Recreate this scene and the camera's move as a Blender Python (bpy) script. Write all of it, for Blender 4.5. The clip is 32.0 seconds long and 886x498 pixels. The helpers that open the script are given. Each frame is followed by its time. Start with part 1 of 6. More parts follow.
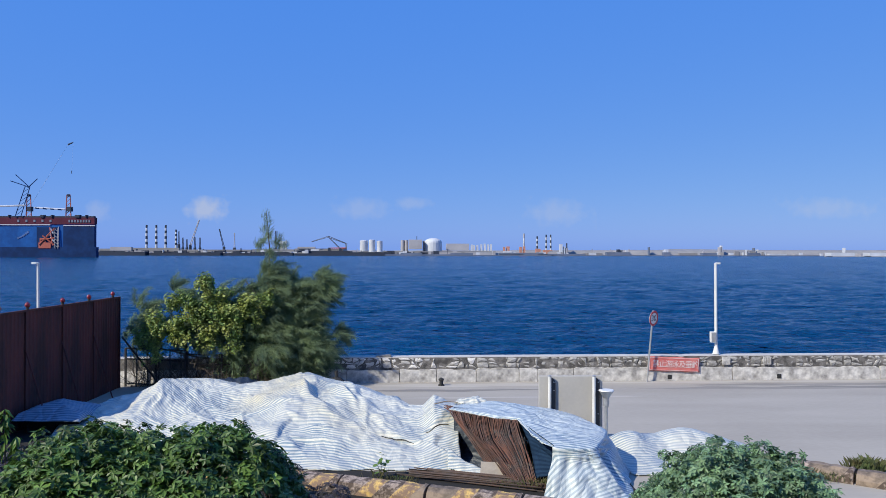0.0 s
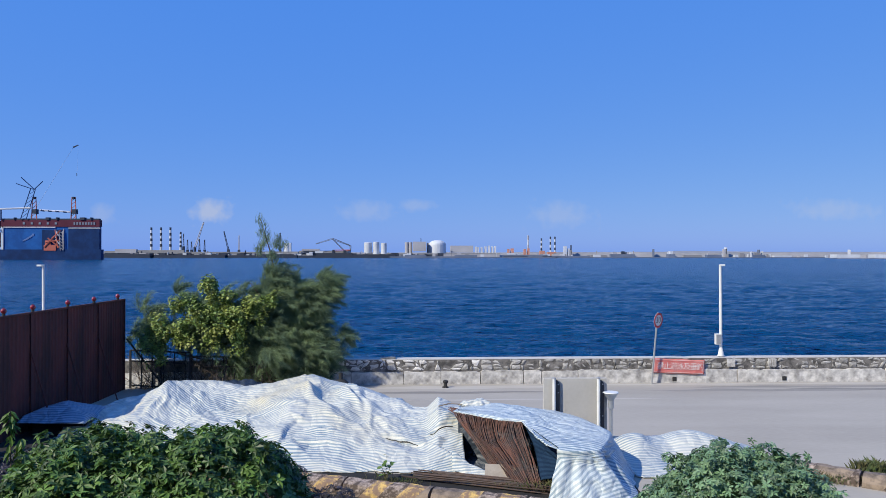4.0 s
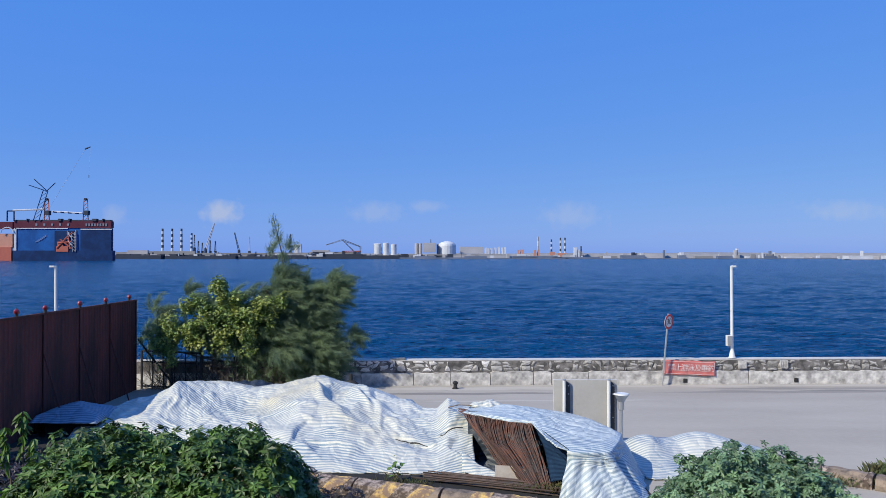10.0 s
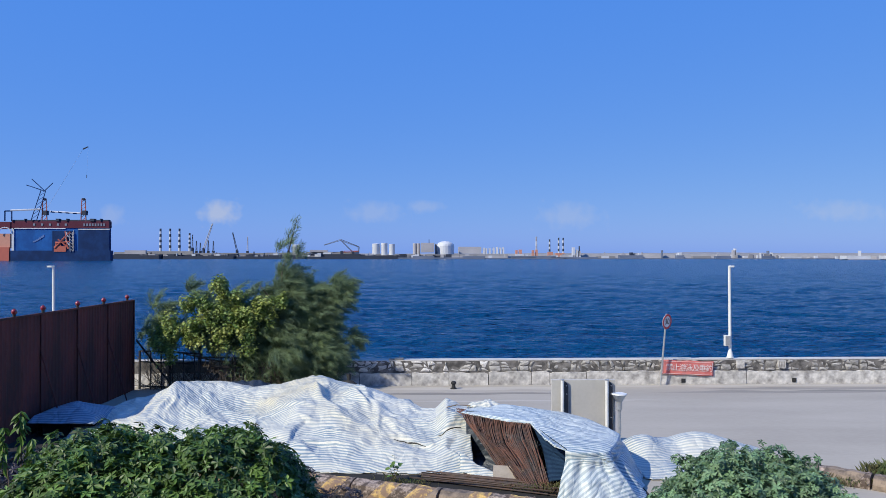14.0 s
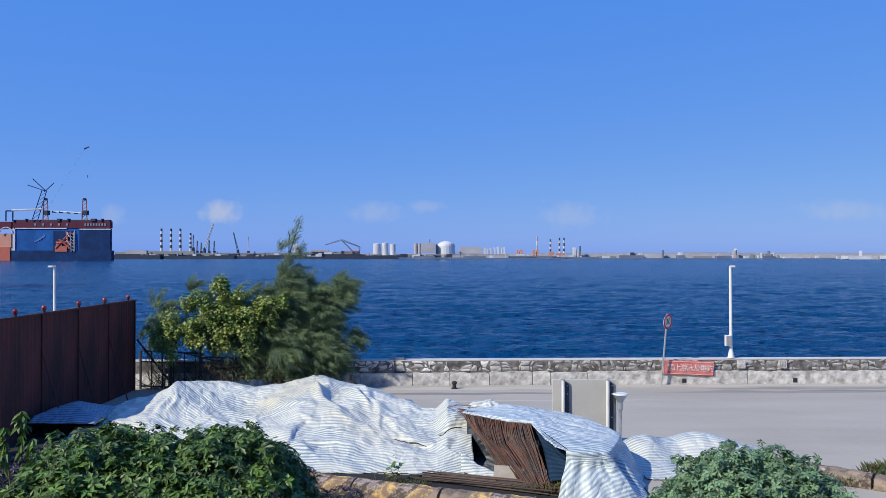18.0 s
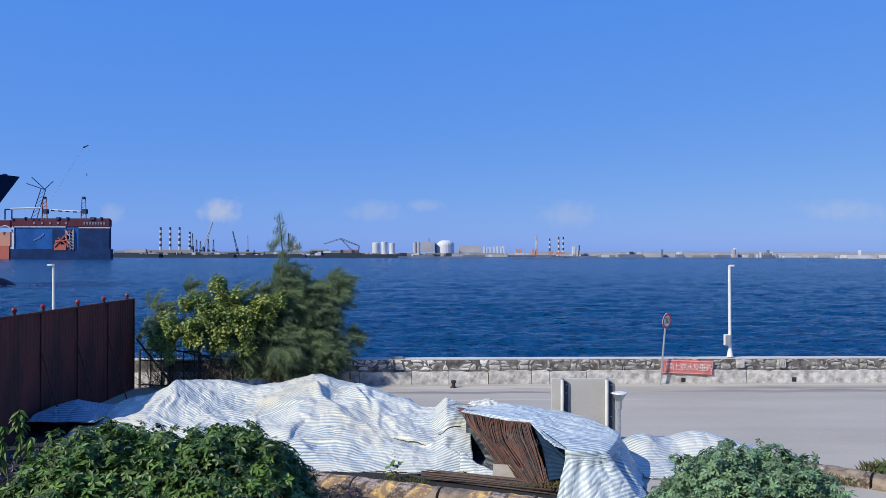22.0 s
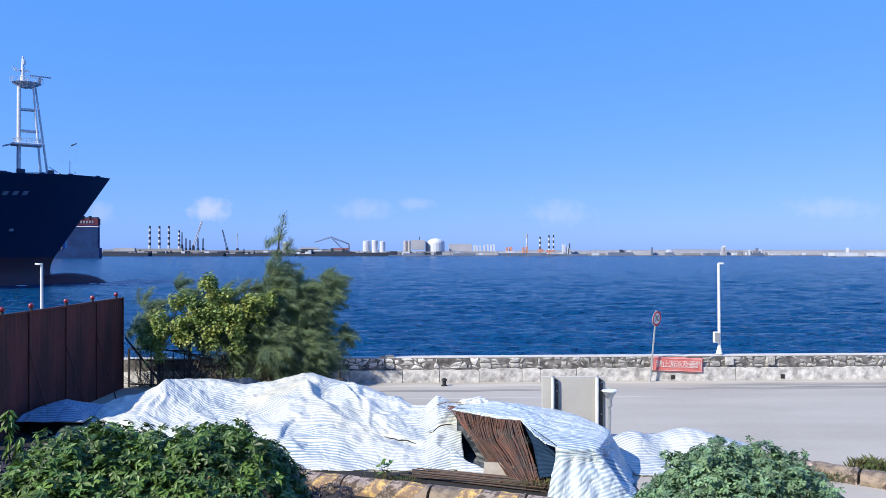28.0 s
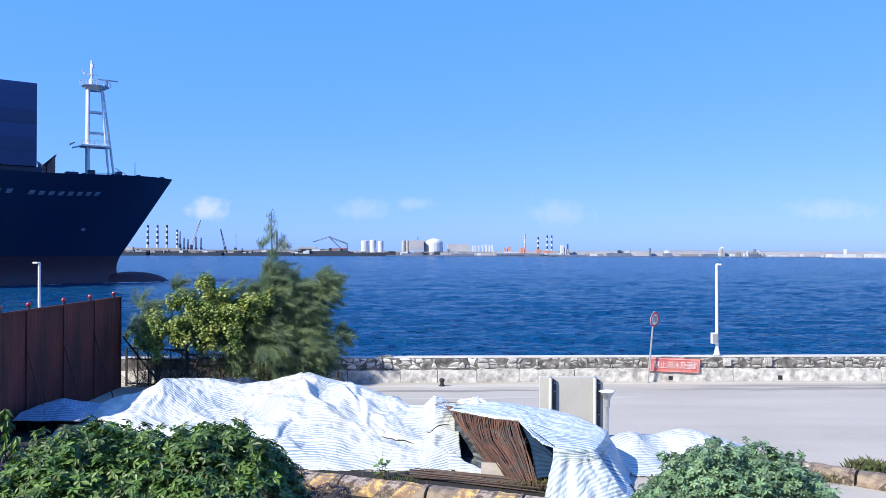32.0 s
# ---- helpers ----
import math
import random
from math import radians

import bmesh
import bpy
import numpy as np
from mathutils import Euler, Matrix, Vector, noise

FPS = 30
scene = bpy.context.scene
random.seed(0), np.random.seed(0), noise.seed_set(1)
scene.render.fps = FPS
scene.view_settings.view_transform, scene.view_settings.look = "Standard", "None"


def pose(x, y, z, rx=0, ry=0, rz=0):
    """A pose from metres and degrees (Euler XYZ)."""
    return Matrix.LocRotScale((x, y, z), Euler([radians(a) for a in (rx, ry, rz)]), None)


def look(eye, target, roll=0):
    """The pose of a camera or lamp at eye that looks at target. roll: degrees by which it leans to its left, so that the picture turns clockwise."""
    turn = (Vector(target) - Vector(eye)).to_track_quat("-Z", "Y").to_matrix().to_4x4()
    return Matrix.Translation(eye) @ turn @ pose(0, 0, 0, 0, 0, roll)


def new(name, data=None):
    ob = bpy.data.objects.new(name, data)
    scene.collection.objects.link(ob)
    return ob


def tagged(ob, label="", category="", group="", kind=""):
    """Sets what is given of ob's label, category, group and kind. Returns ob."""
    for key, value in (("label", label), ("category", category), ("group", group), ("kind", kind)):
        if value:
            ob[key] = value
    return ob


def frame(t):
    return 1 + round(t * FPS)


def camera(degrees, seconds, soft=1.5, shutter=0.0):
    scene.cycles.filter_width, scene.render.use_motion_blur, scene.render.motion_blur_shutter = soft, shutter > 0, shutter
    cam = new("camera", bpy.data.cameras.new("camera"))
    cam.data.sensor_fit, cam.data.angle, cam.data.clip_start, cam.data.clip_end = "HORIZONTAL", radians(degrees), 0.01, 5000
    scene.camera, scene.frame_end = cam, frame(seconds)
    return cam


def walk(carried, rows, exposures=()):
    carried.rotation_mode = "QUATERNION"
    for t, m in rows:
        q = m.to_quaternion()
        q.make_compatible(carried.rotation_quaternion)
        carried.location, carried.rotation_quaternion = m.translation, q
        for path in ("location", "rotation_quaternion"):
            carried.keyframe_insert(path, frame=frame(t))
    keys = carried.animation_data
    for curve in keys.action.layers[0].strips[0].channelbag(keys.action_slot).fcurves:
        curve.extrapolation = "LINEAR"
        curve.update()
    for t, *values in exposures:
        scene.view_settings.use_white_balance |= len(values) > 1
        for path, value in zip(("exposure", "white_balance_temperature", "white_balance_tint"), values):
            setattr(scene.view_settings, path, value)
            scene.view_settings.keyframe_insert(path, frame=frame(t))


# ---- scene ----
# camera: hand-held at one spot, 5.2 m over the quay; rows are seconds, turn, tilt and roll in degrees
PATH = [
    (0.0, -0.966, 0.228, -0.058), (0.5, -0.962, 0.238, -0.078), (1.0, -0.972, 0.274, -0.035), (1.5, -0.903, 0.215, 0.039),
    (2.0, -0.916, 0.275, -0.008), (2.5, -0.917, 0.260, -0.033), (3.0, -0.794, 0.278, 0.094), (3.5, -0.697, 0.377, -0.005),
    (5.5, -0.542, 0.384, 0.058), (6.0, -0.572, 0.474, -0.010), (6.5, -0.494, 0.413, -0.018), (7.0, -0.345, 0.463, -0.057),
    (7.5, -0.255, 0.455, -0.034), (8.0, -0.290, 0.389, -0.074), (8.5, -0.157, 0.464, -0.036), (9.0, -0.261, 0.458, 0.006),
    (9.5, -0.147, 0.461, -0.040), (10.0, 0.079, 0.462, -0.016), (10.5, -0.007, 0.462, -0.013), (11.0, -0.115, 0.464, -0.017),
    (11.5, -0.058, 0.464, -0.014), (12.0, -0.060, 0.464, -0.015), (12.5, -0.116, 0.465, -0.019), (13.0, 0.000, 0.463, -0.009),
    (13.5, -0.056, 0.466, -0.024), (14.0, -0.054, 0.465, -0.016), (14.5, -0.056, 0.464, -0.016), (16.5, 0.116, 0.463, -0.005),
    (17.0, 0.060, 0.510, -0.070), (17.5, 0.006, 0.468, -0.034), (18.0, 0.006, 0.461, -0.020), (18.5, 0.004, 0.464, -0.017),
    (19.0, -0.109, 0.402, -0.024), (19.5, -0.287, 0.394, -0.084), (20.0, -0.194, 0.441, -0.073), (20.5, -0.341, 0.389, -0.095),
    (21.0, -0.369, 0.271, -0.079), (21.5, -0.097, 0.389, -0.067), (22.0, -0.049, 0.384, -0.081), (22.5, -0.192, 0.386, -0.077),
    (23.0, -0.326, 0.405, -0.025), (23.5, -0.460, 0.319, 0.058), (24.0, -0.693, 0.216, -0.032), (24.5, -0.716, 0.211, -0.031),
    (25.0, -0.699, 0.200, -0.003), (25.5, -0.726, 0.206, -0.011), (27.5, -0.780, 0.156, 0.026), (28.0, -0.758, 0.257, 0.018),
    (28.5, -0.751, 0.228, -0.012), (29.0, -0.752, 0.240, 0.016), (29.5, -0.804, 0.260, -0.073), (30.0, -0.842, 0.262, -0.166),
    (30.5, -0.866, 0.211, -0.141), (31.0, -0.867, 0.313, -0.132), (31.5, -0.857, 0.211, -0.130), (32.0, -0.890, 0.266, -0.181),
]

def view(yaw, pitch, roll):
    return pose(0, 0, 5.2, 0, 0, yaw) @ pose(0, 0, 0, 90 + pitch) @ pose(0, 0, 0, 0, 0, -roll)


cam = camera(60, 32.0, soft=0.75)
walk(cam, [(t, view(y, p, r)) for t, y, p, r in PATH],
     exposures=[(0, 0.0), (27.0, 0.0), (27.5, 0.08), (28, 0.45), (28.5, 0.56), (29, 0.68), (30, 0.6), (30.5, 0.64), (31, 0.42), (31.5, 0.62), (32, 0.66)])

# ---- light ----
SUN_FROM = Vector((-1.0, -0.68, 0.96)).normalized()
world = bpy.data.worlds.new("sky")
scene.world = world
world.use_nodes = True
wn, wl = world.node_tree.nodes, world.node_tree.links
sky = wn.new("ShaderNodeTexSky")
sky.sky_type, sky.sun_disc = "NISHITA", False
sky.sun_elevation = math.asin(SUN_FROM.z)
sky.sun_rotation = math.atan2(SUN_FROM.x, SUN_FROM.y)
sky.altitude, sky.air_density, sky.dust_density, sky.ozone_density = 0, 0.7, 0.6, 2.0
tint = wn.new("ShaderNodeMix")
tint.data_type, tint.blend_type = "RGBA", "MULTIPLY"
tint.inputs[0].default_value, tint.inputs[7].default_value = 1.0, (0.325, 0.266, 0.053, 1)
wl.new(sky.outputs[0], tint.inputs[6])
# the even blue of a very clear day over the scattering gradient
clear = wn.new("ShaderNodeMix")
clear.data_type, clear.blend_type = "RGBA", "ADD"
clear.inputs[0].default_value, clear.inputs[7].default_value = 1.0, (0.26, 1.52, 5.96, 1)
wl.new(tint.outputs[2], clear.inputs[6])
wl.new(clear.outputs[2], wn["Background"].inputs[0])
wn["Background"].inputs[1].default_value = 0.13
sun = new("sun", bpy.data.lights.new("sun", "SUN"))
sun.data.energy, sun.data.angle, sun.data.color = 4.6, radians(0.5), (1.0, 0.945, 0.80)
sun.matrix_world = look(SUN_FROM * 50, (0, 0, 0))

SEA = -1.4


# ---- materials ----
def material(name, base, rough=0.7, metal=0.0, other=None, scale=3.0, amount=0.5, bump=0.2, grain=40.0, stretch=(1, 1, 1), random_tint=0.0, island=0.0, coat=0.0, transmit=0.0, gloss=0.5):
    """Base colour broken up by noise at two scales, with a fine relief."""
    m = bpy.data.materials.new(name)
    m.use_nodes = True
    n, l = m.node_tree.nodes, m.node_tree.links
    b = n["Principled BSDF"]
    b.inputs["Roughness"].default_value, b.inputs["Metallic"].default_value = rough, metal
    b.inputs["Coat Weight"].default_value, b.inputs["Specular IOR Level"].default_value = coat, gloss
    other = other or tuple(c * 0.7 for c in base)
    co, mp = n.new("ShaderNodeTexCoord"), n.new("ShaderNodeMapping")
    l.new(co.outputs["Object"], mp.inputs[0])
    mp.inputs["Scale"].default_value = stretch
    big, fine, mix, ramp = n.new("ShaderNodeTexNoise"), n.new("ShaderNodeTexNoise"), n.new("ShaderNodeMix"), n.new("ShaderNodeMapRange")
    for t, s in ((big, scale), (fine, grain)):
        l.new(mp.outputs[0], t.inputs["Vector"])
        t.inputs["Scale"].default_value, t.inputs["Detail"].default_value = s, 6
    add = n.new("ShaderNodeMath")
    add.operation = "MULTIPLY_ADD"
    l.new(fine.outputs[0], add.inputs[0])
    add.inputs[1].default_value = 0.35
    l.new(big.outputs[0], add.inputs[2])
    l.new(add.outputs[0], ramp.inputs[0])
    for k, v in zip((1, 2, 3, 4), (0.48, 0.88, 0.0, amount * 1.6)):
        ramp.inputs[k].default_value = v
    mix.data_type = "RGBA"
    l.new(ramp.outputs[0], mix.inputs[0])
    mix.inputs[6].default_value, mix.inputs[7].default_value = (*base, 1), (*other, 1)
    out = mix.outputs[2]
    if random_tint or island:
        source = n.new("ShaderNodeNewGeometry").outputs["Random Per Island"] if island else n.new("ShaderNodeObjectInfo").outputs["Random"]
        r, hsv = n.new("ShaderNodeMapRange"), n.new("ShaderNodeHueSaturation")
        l.new(source, r.inputs[0])
        a = random_tint or island
        r.inputs[3].default_value, r.inputs[4].default_value = 1 - a, 1 + a
        l.new(r.outputs[0], hsv.inputs["Value"])
        l.new(out, hsv.inputs["Color"])
        out = hsv.outputs[0]
    l.new(out, b.inputs["Base Color"])
    if bump:
        bm = n.new("ShaderNodeBump")
        bm.inputs["Strength"].default_value, bm.inputs["Distance"].default_value = bump, 0.02
        l.new(add.outputs[0], bm.inputs["Height"])
        l.new(bm.outputs[0], b.inputs["Normal"])
    if transmit:
        b.inputs["Transmission Weight"].default_value = 0.0
        tr, ms = n.new("ShaderNodeBsdfTranslucent"), n.new("ShaderNodeMixShader")
        l.new(out, tr.inputs[0])
        ms.inputs[0].default_value = transmit
        l.new(b.outputs[0], ms.inputs[1]), l.new(tr.outputs[0], ms.inputs[2])
        l.new(ms.outputs[0], n["Material Output"].inputs[0])
    return m


M = {}
M["concrete"] = material("concrete", (0.43, 0.39, 0.33), 0.9, other=(0.335, 0.302, 0.253), scale=0.25, amount=0.6, grain=9, bump=0.25, stretch=(0.5, 1.6, 1))
# soil colour lowered to near black for the shade that lies on it
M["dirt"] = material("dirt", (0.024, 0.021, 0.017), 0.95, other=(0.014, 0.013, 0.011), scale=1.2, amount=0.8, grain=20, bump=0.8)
M["mortar"] = material("mortar", (0.27, 0.25, 0.23), 0.95, other=(0.08, 0.075, 0.07), scale=3.2, amount=0.8, grain=22, bump=0.9)
M["stone"] = material("stone", (0.53, 0.505, 0.47), 0.9, other=(0.24, 0.23, 0.21), scale=5.0, amount=0.8, grain=22, bump=0.9, random_tint=0.3)
M["stone_pale"] = material("stone_pale", (0.78, 0.75, 0.70), 0.9, other=(0.48, 0.455, 0.425), scale=4.0, amount=0.8, grain=20, bump=0.9, random_tint=0.3)
M["plaster"] = material("plaster", (0.72, 0.69, 0.64), 0.9, other=(0.27, 0.255, 0.24), scale=3.4, amount=0.62, grain=11, bump=0.9, random_tint=0.1)
M["cap"] = material("cap", (0.60, 0.57, 0.53), 0.9, scale=2, grain=15, bump=0.4)
M["galvanised"] = material("galvanised", (0.55, 0.56, 0.57), 0.45, 0.6, scale=4, grain=30, bump=0.05)
M["white_paint"] = material("white_paint", (0.80, 0.80, 0.78), 0.4, other=(0.62, 0.62, 0.58), scale=3, amount=0.4, grain=25, bump=0.05)
M["red_paint"] = material("red_paint", (0.55, 0.04, 0.05), 0.45, scale=5, grain=30, bump=0.05)
M["red_cloth"] = material("red_cloth", (0.62, 0.12, 0.11), 0.75, other=(0.70, 0.25, 0.22), scale=2.5, amount=0.6, grain=60, bump=0.2)
M["faded_white"] = material("faded_white", (0.88, 0.78, 0.75), 0.8, scale=6, grain=40, bump=0.0)
M["black_ink"] = material("black_ink", (0.03, 0.03, 0.035), 0.6, scale=6, grain=40, bump=0.0)
M["rust_sheet"] = material("rust_sheet", (0.155, 0.036, 0.028), 0.8, 0.0, other=(0.06, 0.02, 0.017), scale=1.5, amount=0.7, grain=18, bump=0.2, stretch=(1, 1, 0.25), random_tint=0.12)
M["lamp_red"] = material("lamp_red", (0.24, 0.006, 0.022), 0.3, scale=5, bump=0.0, coat=0.5)
M["black_iron"] = material("black_iron", (0.02, 0.02, 0.022), 0.6, 0.0, other=(0.035, 0.026, 0.022), scale=6, grain=40, bump=0.1)
M["rebar"] = material("rebar", (0.08, 0.063, 0.058), 0.75, 0.15, other=(0.135, 0.06, 0.04), scale=3, amount=0.8, grain=45, bump=0.4, random_tint=0.55)
M["old_bar"] = material("old_bar", (0.085, 0.072, 0.066), 0.85, 0.1, other=(0.11, 0.068, 0.05), scale=3, amount=0.8, grain=45, bump=0.4, random_tint=0.5)
M["yellow_block"] = material("yellow_block", (0.80, 0.54, 0.16), 0.85, other=(0.24, 0.16, 0.11), scale=6.0, amount=0.95, grain=22, bump=1.0)
M["bare_block"] = material("bare_block", (0.44, 0.35, 0.29), 0.9, other=(0.09, 0.065, 0.05), scale=5.5, amount=0.95, grain=22, bump=1.0)
M["black_block"] = material("black_block", (0.10, 0.08, 0.065), 0.85, other=(0.30, 0.23, 0.17), scale=5.0, amount=0.8, grain=22, bump=1.0)
M["bark"] = material("bark", (0.16, 0.12, 0.09), 0.95, other=(0.08, 0.065, 0.05), scale=6, amount=0.8, grain=30, bump=0.8)
M["twig"] = material("twig", (0.20, 0.15, 0.11), 0.95, other=(0.10, 0.08, 0.06), scale=6, grain=30, bump=0.3)
M["dead_twig"] = material("dead_twig", (0.22, 0.175, 0.14), 0.95, other=(0.09, 0.072, 0.06), scale=6, grain=30, bump=0.3)
M["needles"] = material("needles", (0.31, 0.40, 0.20), 0.8, other=(0.115, 0.18, 0.12), scale=1.2, amount=0.7, grain=9, bump=0, island=0.15, transmit=0.4)
M["vine_leaf"] = material("vine_leaf", (0.55, 0.57, 0.16), 0.55, other=(0.20, 0.29, 0.08), scale=1.9, amount=1.0, grain=9, bump=0, island=0.5, transmit=0.35)
M["shrub_leaf"] = material("shrub_leaf", (0.135, 0.24, 0.047), 0.5, other=(0.045, 0.095, 0.022), scale=2.2, amount=0.8, grain=9, bump=0, island=0.6, transmit=0.15)
M["shrub_leaf_own"] = material("shrub_leaf_own", (0.15, 0.265, 0.052), 0.5, other=(0.06, 0.125, 0.022), scale=1.2, amount=0.6, grain=9, bump=0, random_tint=0.35, transmit=0.3)
M["grey_leaf"] = material("grey_leaf", (0.235, 0.375, 0.195), 0.45, other=(0.11, 0.195, 0.10), scale=2.2, amount=0.8, grain=9, bump=0, island=0.55, transmit=0.25)
M["grey_leaf_own"] = material("grey_leaf_own", (0.255, 0.40, 0.215), 0.45, other=(0.15, 0.235, 0.125), scale=1.2, amount=0.6, grain=9, bump=0, random_tint=0.35, transmit=0.25)
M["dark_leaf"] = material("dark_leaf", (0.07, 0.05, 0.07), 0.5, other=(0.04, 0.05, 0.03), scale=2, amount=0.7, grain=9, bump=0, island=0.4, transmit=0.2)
M["grass"] = material("grass", (0.09, 0.14, 0.045), 0.7, other=(0.17, 0.14, 0.07), scale=2, amount=0.7, grain=9, bump=0, island=0.4, transmit=0.3)
M["navy_hull"] = material("navy_hull", (0.011, 0.025, 0.068), 0.35, other=(0.016, 0.03, 0.062), scale=0.12, amount=0.6, grain=1.2, bump=0.1, stretch=(1, 1, 0.4), gloss=0.35)
M["red_hull"] = material("red_hull", (0.085, 0.018, 0.026), 0.6, other=(0.05, 0.02, 0.028), scale=0.15, amount=0.7, grain=1.2, bump=0.1, stretch=(1, 1, 0.4))
M["deck_red"] = material("deck_red", (0.14, 0.05, 0.04), 0.8, scale=0.2, grain=2)
M["ship_white"] = material("ship_white", (0.75, 0.77, 0.78), 0.45, other=(0.55, 0.55, 0.52), scale=0.5, amount=0.4, grain=4, bump=0.0)
M["ship_grey"] = material("ship_grey", (0.40, 0.43, 0.47), 0.6, scale=0.5, grain=4, bump=0.0)
M["name_paint"] = material("name_paint", (0.20, 0.23, 0.29), 0.6, scale=0.5, grain=4, bump=0.0)
M["container_navy"] = material("container_navy", (0.016, 0.05, 0.15), 0.5, scale=0.3, grain=2, bump=0.1, random_tint=0.3)
M["dock_blue"] = material("dock_blue", (0.016, 0.115, 0.37), 0.6, other=(0.011, 0.075, 0.26), scale=0.10, amount=0.8, grain=0.9, bump=0, gloss=0.15)
M["dock_navy"] = material("dock_navy", (0.009, 0.042, 0.14), 0.6, other=(0.006, 0.026, 0.09), scale=0.12, amount=0.8, grain=0.9, bump=0, gloss=0.15)
M["dock_maroon"] = material("dock_maroon", (0.12, 0.03, 0.05), 0.7, scale=0.05, grain=0.5, bump=0, gloss=0.15)
M["emblem_blue"] = material("emblem_blue", (0.10, 0.19, 0.42), 0.6, scale=0.05, grain=0.5, bump=0)
M["far_orange"] = material("far_orange", (0.58, 0.27, 0.19), 0.7, scale=0.05, grain=0.5, bump=0)
M["far_red"] = material("far_red", (0.48, 0.12, 0.08), 0.7, scale=0.05, grain=0.5, bump=0)
M["far_white"] = material("far_white", (0.62, 0.64, 0.67), 0.6, scale=0.05, grain=0.5, bump=0)
M["far_grey"] = material("far_grey", (0.44, 0.43, 0.45), 0.8, scale=0.03, grain=0.4, bump=0)
# far_dark, far_haze and the tree line hold distance haze as a bluish colour
M["far_dark"] = material("far_dark", (0.03, 0.042, 0.068), 0.8, scale=0.03, grain=0.4, bump=0)
M["far_haze"] = material("far_haze", (0.17, 0.20, 0.27), 0.8, other=(0.11, 0.14, 0.20), scale=0.02, amount=0.8, grain=0.3, bump=0)
M["far_sand"] = material("far_sand", (0.33, 0.315, 0.30), 0.95, other=(0.22, 0.22, 0.23), scale=0.01, amount=0.8, grain=0.1, bump=0)
M["far_green"] = material("far_green", (0.19, 0.24, 0.31), 0.95, other=(0.24, 0.27, 0.32), scale=0.01, amount=0.8, grain=0.1, bump=0)
M["stain"] = material("stain", (0.36, 0.33, 0.285), 0.9, other=(0.23, 0.21, 0.185), scale=0.6, amount=0.8, grain=9, stretch=(0.3, 2, 1))
M["dust"] = material("dust", (0.50, 0.46, 0.40), 0.9, other=(0.43, 0.395, 0.345), scale=0.6, amount=0.8, grain=9, stretch=(0.3, 2, 1))
M["cast_slab"] = material("cast_slab", (0.52, 0.495, 0.455), 0.9, other=(0.45, 0.43, 0.395), scale=1.5, amount=0.6, grain=12, bump=0.2)
M["dull_black"] = material("dull_black", (0.03, 0.03, 0.03), 0.8, scale=5, grain=30, bump=0.2)
# dark tone for the pipes' shadow on the slab
M["dark_steel"] = material("dark_steel", (0.045, 0.048, 0.055), 0.75, 0.0, other=(0.07, 0.065, 0.065), scale=3, amount=0.6, grain=25, bump=0.1)
M["tan_board"] = material("tan_board", (0.40, 0.35, 0.29), 0.85, other=(0.28, 0.24, 0.20), scale=4, amount=0.6, grain=25, bump=0.2)
M["foam"] = material("foam", (0.70, 0.76, 0.80), 0.6, scale=2, grain=8, bump=0.3)


